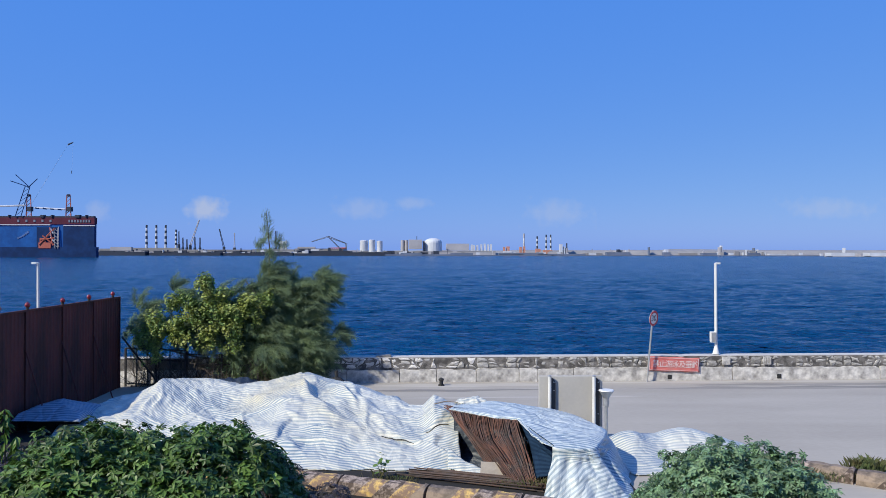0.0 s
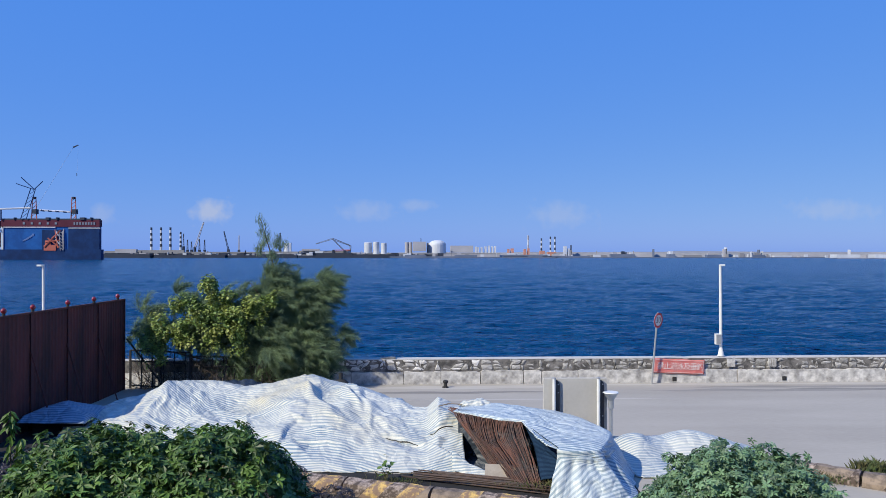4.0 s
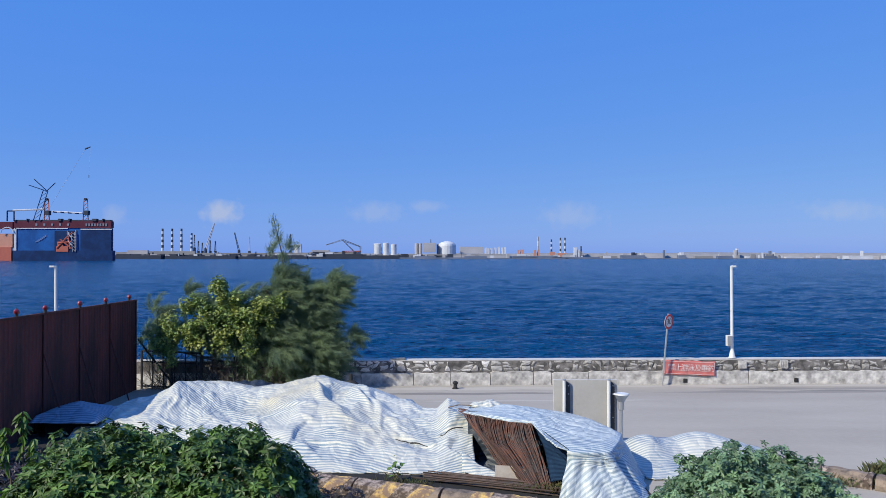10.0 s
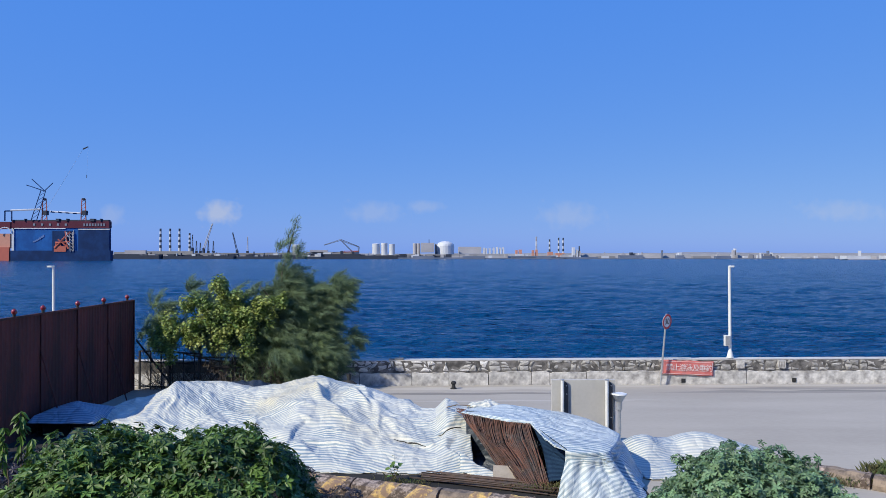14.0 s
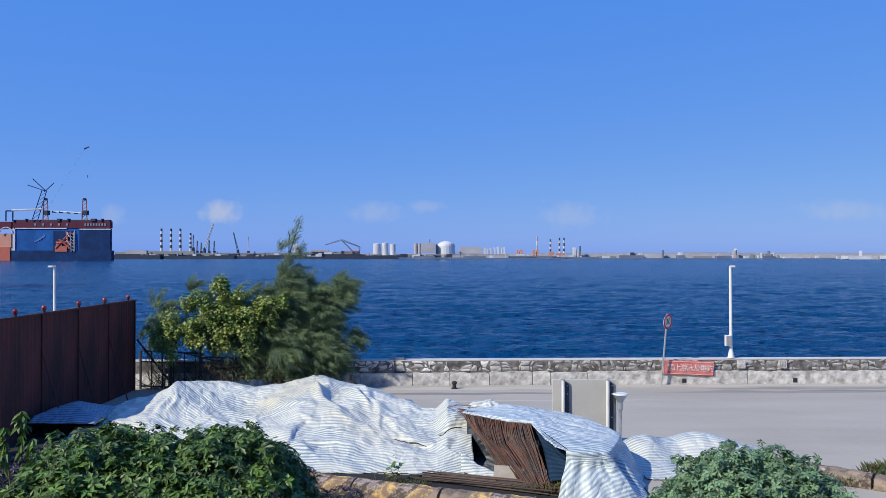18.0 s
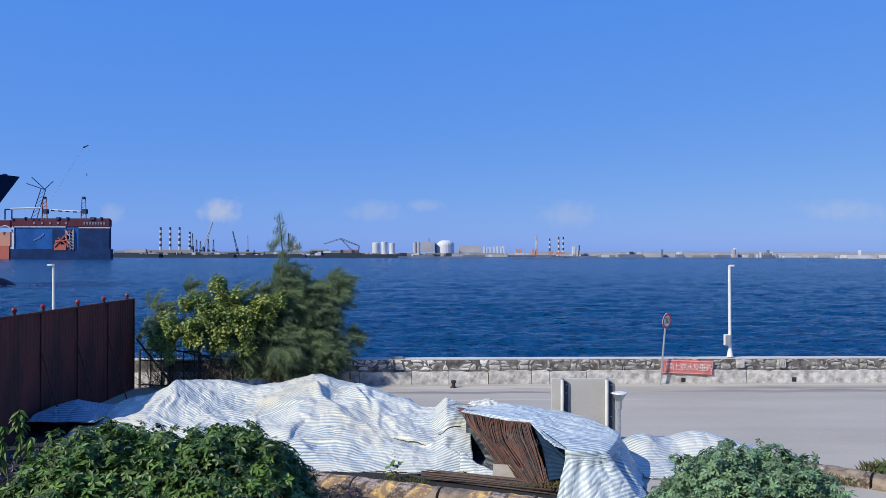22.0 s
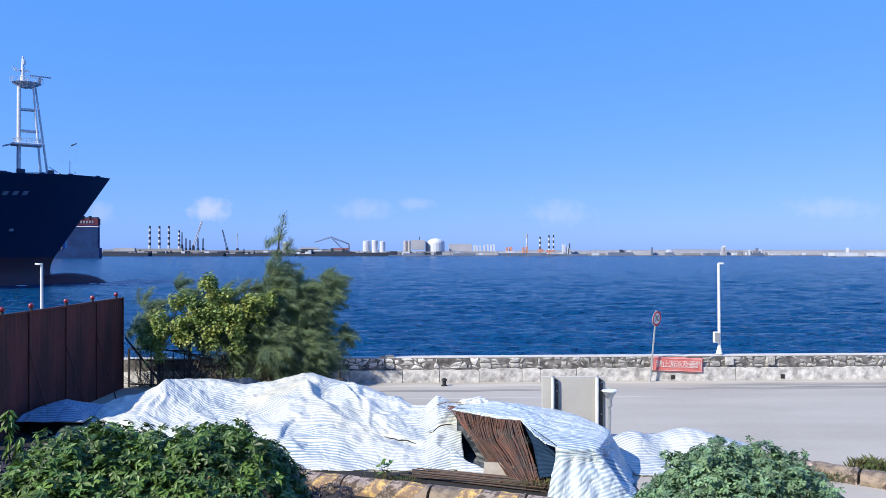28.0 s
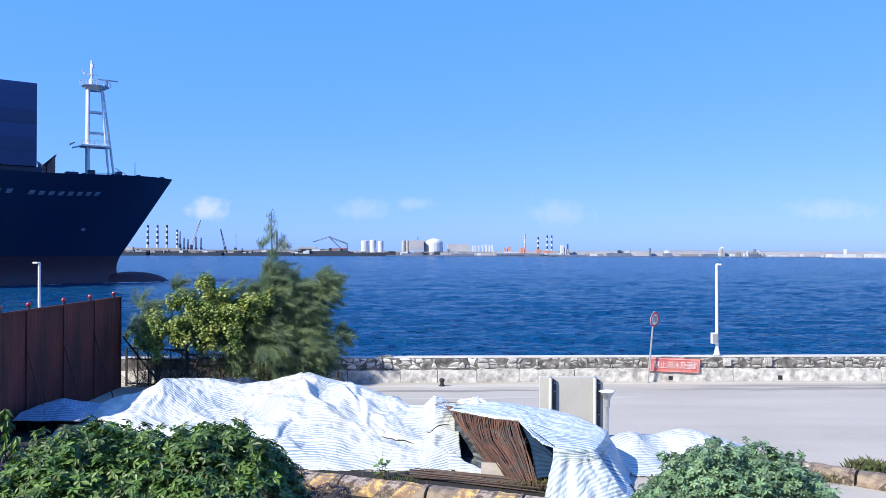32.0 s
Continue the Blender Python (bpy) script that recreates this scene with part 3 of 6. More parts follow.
# ---- quay furniture ----
def build_lamp_pole(x, arm):
    y = wall_y(x) + 0.32
    p = thing("lamp_pole", "slim white-painted lamp pole standing on the seawall coping", "lamp post", pose(x, y, 1.025), group="quay lamps")
    bm = B()
    rod(bm, (0, 0, 0.0), (0, 0, 0.02), 0.15, n=16)
    rod(bm, (0, 0, 0.02), (0, 0, 0.36), 0.13, 0.06, n=14)
    part("base", bm, M["white_paint"], p)
    part("pole", rod(B(), (0, 0, 0.34), (-0.02, 0, 3.72), 0.062, 0.05, n=12), M["white_paint"], p)
    bm = B()
    rod(bm, (-0.06, 0, 3.68), (0.02, -0.05, 3.74), 0.03, n=8)
    box(bm, (0.05 if arm else -0.14, -0.04, 3.72), (0.2, 0.14, 0.07), 0.02)
    part("lamp_head", bm, M["white_paint"], p, "flat lamp head")
    if arm:
        bm = box(B(), (-0.14, -0.06, 0.70), (0.24, 0.16, 0.44), 0.015)
        b = part("switch_box", bm, M["white_paint"], p, "white metal switch box")
        part("box_door", box(B(), (-0.14, -0.146, 0.70), (0.19, 0.012, 0.38), 0.004), M["galvanised"], b)
    return p


build_lamp_pole(11.76, True)
build_lamp_pole(-15.45, False)


def build_speed_sign():
    s = thing("speed_sign", "round red-rimmed speed limit sign on a leaning pole", "road sign", pose(8.72, 30.72, 0) @ pose(0, 0, 0, 3, 4.2, 0) @ pose(0, 0, 0, 0, 0, 41))
    part("post", rod(B(), (0, 0, -0.02), (0, 0, 2.88), 0.035, n=10), M["galvanised"], s)
    disc = part("disc", rod(B(), (0, -0.045, 2.57), (0, -0.06, 2.57), 0.30, n=32), M["white_paint"], s, at=None)
    bm = B()
    n = 40
    rings = [[bm.verts.new((r * math.cos(a), yy, 2.57 + r * math.sin(a))) for a in [2 * math.pi * i / n for i in range(n)]] for r, yy in ((0.305, -0.058), (0.30, -0.066), (0.225, -0.066), (0.22, -0.058))]
    for q in range(3):
        for i in range(n):
            j = (i + 1) % n
            bm.faces.new((rings[q][i], rings[q][j], rings[q + 1][j], rings[q + 1][i]))
    part("rim", bm, M["red_paint"], disc, "red rim")
    text_mesh("numerals", "30", 0.34, M["black_ink"], disc, pose(0, -0.064, 2.57, 90))
    part("bracket", box(B(), (0, -0.02, 2.57), (0.12, 0.05, 0.3), 0.005), M["galvanised"], s)


build_speed_sign()


def build_banner():
    at = pose(9.87, wall_y(9.87) - 0.085, 0.665, 0, 2.4, 1.7)
    b = thing("banner", "faded red cloth banner with white lettering tied to the seawall", "banner", at)
    bm = B()
    nx, nz = 40, 10
    g = [[bm.verts.new((-1.06 + 2.12 * i / nx, 0.012 * math.sin(i * 0.9) * math.sin(j * 0.5 + i * 0.2), -0.29 + 0.58 * j / nz + 0.012 * math.sin(i * 0.35))) for i in range(nx + 1)] for j in range(nz + 1)]
    for j in range(nz):
        for i in range(nx):
            bm.faces.new((g[j][i], g[j][i + 1], g[j + 1][i + 1], g[j + 1][i]))
    c = part("cloth", bm, M["red_cloth"], b, smooth=True)
    sol = c.modifiers.new("thickness", "SOLIDIFY")
    sol.thickness = 0.004
    bm = B()
    for z in (-0.245, 0.245):
        box(bm, (0, -0.02, z), (2.0, 0.004, 0.012))
    for x in (-1.0, 1.0):
        box(bm, (x, -0.02, 0), (0.012, 0.004, 0.5))
    part("border", bm, M["faded_white"], c)
    for i, ch in enumerate("禁止游泳及垂釣"):
        text_mesh("character", ch, 0.31, M["faded_white"], c, pose(-0.74 + i * 0.27, -0.02, -0.005, 90))
    for x, z in ((-1.06, 0.28), (1.06, 0.28), (1.06, -0.28), (-1.06, -0.28)):
        part("tie", rod(B(), (x, 0, z), (x * 1.07, 0.05, z * 1.05), 0.006, n=5), M["faded_white"], b)


build_banner()


def build_bollard():
    b = thing("bollard", "small dark iron bollard on the concrete apron", "bollard", pose(0.44, 29.9, 0) @ Matrix.Scale(0.78, 4))
    part("foot", rod(B(), (0, 0, 0), (0, 0, 0.05), 0.16, n=14), M["dull_black"], b)
    part("shaft", rod(B(), (0, 0, 0.05), (0, 0, 0.26), 0.10, 0.085, n=12), M["dull_black"], b)
    part("head", ball(B(), (0, 0, 0.30), 0.14, squash=(1, 1, 0.7)), M["dull_black"], b)
    w = thing("mooring_cleat", "dark half-round iron mooring cleat with a stub post", "cleat", pose(-3.52, 29.0, 0))
    part("dome", ball(B(), (0, 0, 0.02), 0.42, 16, 8, (1, 0.7, 1.15)), M["dull_black"], w)
    part("stub", rod(B(), (0, 0, 0.3), (0, 0, 0.72), 0.07, n=8), M["dull_black"], w)


build_bollard()


def build_slab():
    s = thing("concrete_slab", "upright pale concrete slab behind two white pipes", "slab", pose(3.76, 20.5, 0))
    part("slab", box(B(), (0, 0, 0.935), (1.70, 0.12, 1.91), 0.012), M["cast_slab"], s)
    for x in (-0.58, 0.6):
        p = part("pipe", rod(B(), (x, -0.17, -0.01), (x, -0.17, 1.90), 0.045, n=12), M["white_paint"], s, "white pipe post")
        part("cap", rod(B(), (x, -0.17, 1.89), (x, -0.17, 1.92), 0.05, n=12), M["galvanised"], p)
        # dark strip built in place of the shadow the pipe throws on the slab
        bm = B()
        prof = [(x + 0.045, 0.0), (x + 0.165, 0.0), (x + 0.165, 1.70), (x + 0.145, 1.78), (x + 0.10, 1.84), (x + 0.045, 1.86)]
        ra, rb = ([bm.verts.new((px, yy, pz)) for px, pz in prof] for yy in (-0.12, -0.07))
        for q in range(6):
            bm.faces.new((ra[q], ra[(q + 1) % 6], rb[(q + 1) % 6], rb[q]))
        bm.faces.new(ra[::-1]), bm.faces.new(rb)
        plate = part("edge_plate", bm, M["dark_steel"], s, "dark round-topped strip standing for the pipe's shadow on the slab")
        for z in (1.74, 1.52, 0.9):
            part("bolt", rod(B(), (x + 0.12, -0.135, z), (x + 0.12, -0.115, z), 0.018, n=8), M["galvanised"], plate)
        part("clamp", box(B(), (x, -0.11, 1.3), (0.05, 0.12, 0.05), 0.005), M["galvanised"], p)
    f = thing("wash_stand", "grey metal stand with a flared basin on top", "stand", pose(4.68, 20.3, 0) @ Matrix.Diagonal((1.1, 1.1, 1.085, 1)))
    part("stem", rod(B(), (0, 0, -0.005), (0, 0, 1.2), 0.04, n=10), M["galvanised"], f)
    part("sleeve", rod(B(), (0, 0, 1.03), (0, 0, 1.25), 0.07, n=12), M["galvanised"], f)
    part("basin", rod(B(), (0, 0, 1.21), (0, 0, 1.41), 0.06, 0.18, n=20), M["galvanised"], f)
    part("rim", rod(B(), (0, 0, 1.405), (0, 0, 1.43), 0.185, 0.175, n=20), M["white_paint"], f, "pale rim")


build_slab()


# ---- fence, railing ----
FENCE_X, FENCE_H = -11.9, 3.46


def build_fence():
    f = thing("metal_fence", "tall rust-brown corrugated sheet fence with red lamps on top", "fence", kind="structure")
    f.name = "fence"
    y_end = 29.6
    # one corrugated sheet, shared by all bays
    bm = B()
    n = 44
    prof = []
    for i in range(n + 1):
        u = i / n
        k = (u * 11) % 1.0
        prof.append((u * 2.28, 0.028 if 0.15 < k < 0.5 else 0.0))
    lo = [bm.verts.new((dx, y, -0.02)) for y, dx in prof]
    hi = [bm.verts.new((dx, y, FENCE_H - 0.03)) for y, dx in prof]
    lo2 = [bm.verts.new((dx - 0.004, y, -0.02)) for y, dx in prof]
    hi2 = [bm.verts.new((dx - 0.004, y, FENCE_H - 0.03)) for y, dx in prof]
    for i in range(n):
        bm.faces.new((lo[i], lo[i + 1], hi[i + 1], hi[i]))
        bm.faces.new((lo2[i + 1], lo2[i], hi2[i], hi2[i + 1]))
        bm.faces.new((hi[i], hi[i + 1], hi2[i + 1], hi2[i]))
    first, post0 = None, None
    for k in range(4):
        y = y_end - 2.28 * (k + 1)
        at = pose(FENCE_X, y, 0)
        if first is None:
            first = part("sheet_panel", bm, M["rust_sheet"], f, at=at)
            post0 = part("post", box(B(), (0, 0, FENCE_H / 2), (0.04, 0.06, FENCE_H), 0.006), M["rust_sheet"], f, at=pose(FENCE_X + 0.022, y + 2.28, 0))
            rail0 = part("rail", box(B(), (0, 1.12, 0), (0.05, 2.17, 0.05), 0.005), M["rust_sheet"], f, at=pose(FENCE_X - 0.035, y, 3.4))
        else:
            again(first, f, at)
            again(post0, f, pose(FENCE_X + 0.022, y + 2.28, 0))
            again(rail0, f, pose(FENCE_X - 0.035, y, 3.4))
        again(rail0, f, pose(FENCE_X - 0.035, y, 0.3))
    part("top_rail", box(B(), (FENCE_X + 0.02, y_end - 4.56, FENCE_H), (0.07, 9.12, 0.06), 0.008), M["rust_sheet"], f)
    part("brace", rod(B(), (FENCE_X + 0.1, 29.6, 1.95), (FENCE_X + 1.55, 29.75, 0.0), 0.035, n=8), M["black_iron"], f, "black diagonal brace")
    for y in (27.2, 24.9, 22.7):
        part("brace", rod(B(), (FENCE_X + 0.06, y, 2.3), (FENCE_X + 0.85, y - 0.2, 0.0), 0.022, n=8), M["rust_sheet"], f)
    for i, y in enumerate((28.95, 26.95, 25.03, 22.86, 21.32)):
        l = thing("warning_lamp", "small round red warning lamp on the fence top", "lamp", pose(FENCE_X + 0.02, y, FENCE_H + 0.03), group="fence lamps")
        part("socket", rod(B(), (0, 0, 0), (0, 0, 0.065), 0.045, n=10), M["dull_black"], l)
        part("globe", ball(B(), (0, 0, 0.135), 0.08, 14, 10), M["lamp_red"], l)
        part("tip", ball(B(), (0, 0, 0.218), 0.02, 8, 6), M["dull_black"], l)


build_fence()


def build_railing():
    f = thing("iron_railing", "black iron railing with upright bars beside the tree", "railing")
    def seg(xa, xb, y, h, tilt=0.0):
        for z in (h, h * 0.72, 0.12):
            part("rail", rod(B(), (xa, y, z), (xb, y + 0.1, z + tilt), 0.03, n=6), M["black_iron"], f)
        for x in np.arange(xa, xb + 0.01, 0.42):
            part("bar", rod(B(), (x, y + 0.1 * (x - xa) / (xb - xa), 0), (x, y + 0.1 * (x - xa) / (xb - xa), h + tilt * (x - xa) / (xb - xa)), 0.022, n=6), M["black_iron"], f)
        for x in (xa, (xa + xb) / 2, xb):
            part("post", box(B(), (x, y, h / 2), (0.07, 0.07, h), 0.006), M["black_iron"], f)
    seg(-11.75, -9.4, 29.85, 1.48, -0.12)
    seg(-9.35, -6.6, 29.55, 1.28, -0.08)


build_railing()


# ---- tarpaulins over the stockpile ----
def sheet_object(name, height, xs, ys, label, mat="sheet", weave=None, parent=None):
    """A draped sheet from a height function, with cloth coordinates along its arc and some thickness."""
    bm = B()
    uv = bm.loops.layers.uv.new("cloth")
    grid, arc = {}, {}
    for i, x in enumerate(xs):
        prev, s = None, 0.0
        for j, y in enumerate(ys):
            z = height(x, y)
            if z is None or z < -1.0:
                prev = None
                continue
            if prev is not None:
                s += math.hypot(y - prev[0], z - prev[1])
            else:
                s += ys[1] - ys[0]
            prev = (y, z)
            wob = 0.03
            grid[i, j] = bm.verts.new((x + wob * noise.noise((x * 1.3, y * 1.3, 4)), y + wob * noise.noise((x * 1.3, y * 1.3, 9)), z))
            arc[i, j] = (x + 0.1 * z, y + 0.5 * z + 0.4 * noise.noise((x * 0.4, y * 0.4, 17)) + 0.09 * noise.noise((x * 1.4, y * 1.4, 27)) + (weave(x) if weave else 0.0))
    for i in range(len(xs) - 1):
        for j in range(len(ys) - 1):
            k = ((i, j), (i + 1, j), (i + 1, j + 1), (i, j + 1))
            if all(q in grid for q in k):
                f = bm.faces.new([grid[q] for q in k])
                for lp, q in zip(f.loops, k):
                    lp[uv].uv = arc[q]
    loose = [v for v in bm.verts if not v.link_faces]
    bmesh.ops.delete(bm, geom=loose, context="VERTS")
    ob = link_mesh(name, bm, M[mat], True)
    so = ob.modifiers.new("thickness", "SOLIDIFY")
    so.thickness, so.offset = 0.012, -1
    if parent:
        ob.parent = parent
        return tagged(ob, label)
    return tagged(ob, label, "tarpaulin", "sheets over the stockpile")


def ridged(x, y, s, seed):
    return 1 - abs(noise.noise((x * s, y * s, seed))) * 2.2


CREASES = [(2.6, 0.25, 0.12), (1.9, -0.75, 0.10), (1.5, 1.05, 0.07), (0.9, -0.35, 0.03), (0.62, 0.6, 0.024), (0.42, -0.9, 0.02), (0.3, 0.35, 0.015), (0.24, 0.95, 0.012), (0.19, -0.3, 0.009)]


def folds(x, y, seed=1.0):
    """Crumpled cloth: straight sharp creases in many directions over soft sags, each fading in and out."""
    wx, wy = x + 0.22 * noise.noise((x * 0.9, y * 0.9, seed + 3)), y + 0.22 * noise.noise((x * 0.9, y * 0.9, seed + 6))
    z = 0.09 * ridged(wx + 0.7 * wy, wy * 0.25, 0.4, seed) ** 3 + 0.05 * ridged(wx - 0.9 * wy, wy * 0.35 + wx * 0.3, 0.5, seed + 5) ** 3
    for k, (lam, ang, amp) in enumerate(CREASES):
        p = (wx * math.cos(ang + 0.2 * seed) + 0.55 * wy * math.sin(ang + 0.2 * seed)) / lam + k * 0.37
        p += 0.35 * noise.noise((wx * 0.55, wy * 0.55, seed + 20 + k))
        fold = abs((p % 1.0) - 0.5) * 2
        z += amp * (fold - 0.5) * max(0.0, 0.9 + 2.6 * noise.noise((x * 0.6, y * 0.6, seed + 40 + k)))
    return z + 0.05 * noise.noise((x * 0.45, y * 0.5, seed + 2)) - 0.05


def smooth(a, b, v):
    t = min(max((v - a) / (b - a), 0.0), 1.0)
    return t * t * (3 - 2 * t)


RIDGE_X = [-10.6, -9.7, -9.2, -8.7, -8.3, -6.9, -6.1, -5.3, -4.7, -3.95, -3.4, -2.5, -1.7, -1.0, -0.6, -0.2, 0.12, 0.75]
RIDGE_Y = [22.8, 24.0, 24.2, 24.4, 24.4, 24.4, 24.3, 24.2, 24.1, 24.0, 23.8, 23.2, 22.7, 22.2, 21.6, 21.5, 21.4, 21.2]
RIDGE_Z = [0.42, 0.66, 0.82, 1.02, 1.14, 1.11, 0.99, 1.10, 1.26, 1.34, 1.24, 1.16, 1.04, 0.94, 0.80, 0.84, 1.16, 0.96]
# tent folds of the long heap: from, to, height, reach to the left and right of the way
PILE_FOLDS = ((-8.25, 24.2, -8.7, 22.2, 0.20, 0.9, 0.35), (-6.6, 24.0, -5.0, 20.6, -0.20, 1.3, 1.2), (-3.95, 23.1, -2.75, 21.0, 0.27, 0.30, 1.5),
              (-3.1, 23.2, -2.3, 21.6, -0.10, 0.5, 0.3), (-2.75, 23.0, -2.15, 21.7, 0.24, 0.16, 0.5), (-2.5, 23.3, -1.2, 20.2, 0.11, 0.2, 0.4), (-1.75, 22.0, -0.9, 20.6, 0.08, 0.16, 0.4),
              (-1.35, 19.85, -0.25, 19.42, -0.11, 0.08, 0.5), (-0.15, 20.0, 0.7, 20.2, -0.11, 0.08, 0.5), (-2.9, 20.6, -1.5, 19.0, 0.06, 0.25, 0.8))


def small_creases(seed, count, x0, x1, y0, y1):
    r = random.Random(seed)
    out = []
    for k in range(count):
        ax, ay, turn, ln = r.uniform(x0, x1), r.uniform(y0, y1), r.gauss(-0.9, 0.55), r.uniform(0.5, 1.7)
        near, wide = r.uniform(0.05, 0.12), r.uniform(0.2, 0.6)
        left, right = (near, wide) if r.random() < 0.75 else (wide, near)
        out.append((ax, ay, ax + ln * math.cos(turn), ay + ln * math.sin(turn), r.uniform(0.025, 0.085), left, right))
    return out


PILE_CREASES = small_creases(17, 60, -8.6, 0.4, 19.0, 24.2)


def tent(x, y, ax, ay, bx, by, high, left, right):
    """A straight fold from a to b, each side with its own reach, fading at both ends."""
    dx, dy = bx - ax, by - ay
    ln = math.hypot(dx, dy)
    t = ((x - ax) * dx + (y - ay) * dy) / ln / ln
    d = ((y - ay) * dx - (x - ax) * dy) / ln
    if t < -0.25 or t > 1.25 or d > left or d < -right:
        return 0.0
    ends = smooth(-0.25, 0.2, t) * smooth(1.25, 0.8, t)
    return high * ends * (1 - (d / left if d > 0 else -d / right))


def main_pile(x, y):
    wx = x + 0.12 * noise.noise((x * 1.1, y * 1.1, 51))
    h, yr = np.interp(wx, RIDGE_X, RIDGE_Z), np.interp(x, RIDGE_X, RIDGE_Y)
    yf = np.interp(x, [-10.6, -9.4, -8.5, -6.5, -4, 0.7], [21.6, 20.9, 20.4, 19.3, 18.35, 18.15]) + 0.12 * noise.noise((x * 1.1, 3, 0))
    u = (y - yf) / (yr - yf)
    if u < 0:
        return None
    if u <= 1:
        body = u ** 0.82
    else:
        body = max(1 - (u - 1) ** 2 * 2.2, 0.0) if u < 1.67 else -1
        if body < 0:
            return None
    z = h * body
    amp = min(u * 4, 1.0) * (1.0 if u < 1 else 0.6)
    z += 0.62 * folds(x, y, 2.0) * amp * (1 if h > 0.6 else 0.6)
    wy = y + 0.12 * noise.noise((x * 1.1, y * 1.1, 61))
    z += (sum(tent(wx, wy, *f) for f in PILE_FOLDS) + sum(tent(wx, wy, *f) for f in PILE_CREASES)) * amp
    # crinkled hollow where the sheet is gathered beside the fence's shadow
    z += 0.11 * ridged(x * 2.2, y * 0.9, 1.6, 12.0) * max(0.0, 1 - math.hypot((x + 7.95) / 0.75, (y - 22.7) / 0.8))
    # patches of fine crumpling in the gathered cloth
    for px, py, rad in ((-3.2, 22.2, 0.9), (-2.3, 22.3, 0.7), (-1.4, 20.3, 0.8), (-0.2, 20.9, 0.6), (-6.0, 21.8, 0.7)):
        near = 1 - math.hypot(x - px, y - py) / rad
        if near > 0:
            z += 0.05 * near * (ridged(x * 1.5 + y, y, 2.6, 13.0) - 0.5)
    # rows of shallow pleats towards the foot
    z += 0.018 * math.sin(9 * (0.75 * x + 0.65 * y) + 3 * noise.noise((x * 0.7, y * 0.7, 71))) * max(0.0, noise.noise((x * 0.5, y * 0.6, 81)) + 0.25) * amp
    return max(z, 0.03 + 0.015 * noise.noise((x * 3, y * 3, 0)))


def pile_weave(x):
    """How far the stripes are drawn askew along the long heap."""
    return float(np.interp(x, [-10.6, -8.3, -6.8, -5.3, -2.7, -1.0, -0.3, 0.75], [-2.0, -2.1, -0.55, 0.0, 0.05, 0.75, 0.85, 0.4]))


def low_pile(x, y):
    z = 0.54 * math.exp(-((x - 6.5) / 0.75) ** 2 - ((y - 20.4) / 0.9) ** 2) + 0.55 * math.exp(-((x - 5.2) / 0.6) ** 2 - ((y - 20.1) / 0.9) ** 2) + 0.40 * math.exp(-((x - 7.3) / 0.9) ** 2 - ((y - 20.2) / 0.8) ** 2) + 0.22 * math.exp(-((x - 5.1) / 0.9) ** 2 - ((y - 19.2) / 1.2) ** 2)
    z = 0.7 * z + 0.35 * folds(x, y, 21.0) * min(z * 6, 1)
    if z < 0.035 or x < 4.7:
        return None
    return z


def shaded_pile(x, y):
    # flat sheet over a small stack, with straight ridges
    z = min(0.84 - 0.30 * abs(x + 10.9), 0.93 - (0.62 if y > 22.9 else 0.42) * abs(y - 22.9), 1.6 - 1.1 * abs(x + 10.9))
    if z < 0.42 or x < -11.75:
        return None
    return z + 0.02 * noise.noise((x * 2, y * 2, 0))


long_sheet = sheet_object("tarpaulin", main_pile, np.arange(-10.6, 0.75, 0.042), np.arange(18.0, 27.5, 0.042), "white and pale blue striped tarpaulin, rumpled over a long heap", weave=pile_weave)

# the second heap: rim of its flat top (x, y, height), and where the cloth below each rim point meets the ground
RIM = ((2.47, 16.62, 1.08), (2.75, 16.42, 1.02), (3.23, 16.45, 1.0), (3.58, 16.55, 0.98), (3.95, 17.4, 1.0), (4.23, 18.2, 1.0), (3.72, 19.5, 1.08), (3.2, 20.0, 1.14), (2.36, 20.3, 1.2), (1.64, 20.65, 1.24),
       (0.71, 20.5, 1.15), (0.48, 20.0, 1.14), (0.96, 19.4, 1.17), (1.61, 18.67, 1.19), (2.13, 18.5, 1.19), (2.3, 17.2, 1.13))
FOOT = ((2.25, 16.4), (2.42, 15.75), (3.3, 15.6), (4.25, 15.9), (4.5, 17.1), (4.66, 18.1), (4.2, 20.2), (3.5, 20.8), (2.6, 21.1), (1.8, 21.4), (0.5, 21.2))


def rim_at(s):
    i = int(s) % len(RIM)
    return Vector(RIM[i]).lerp(Vector(RIM[(i + 1) % len(RIM)]), s - int(s))


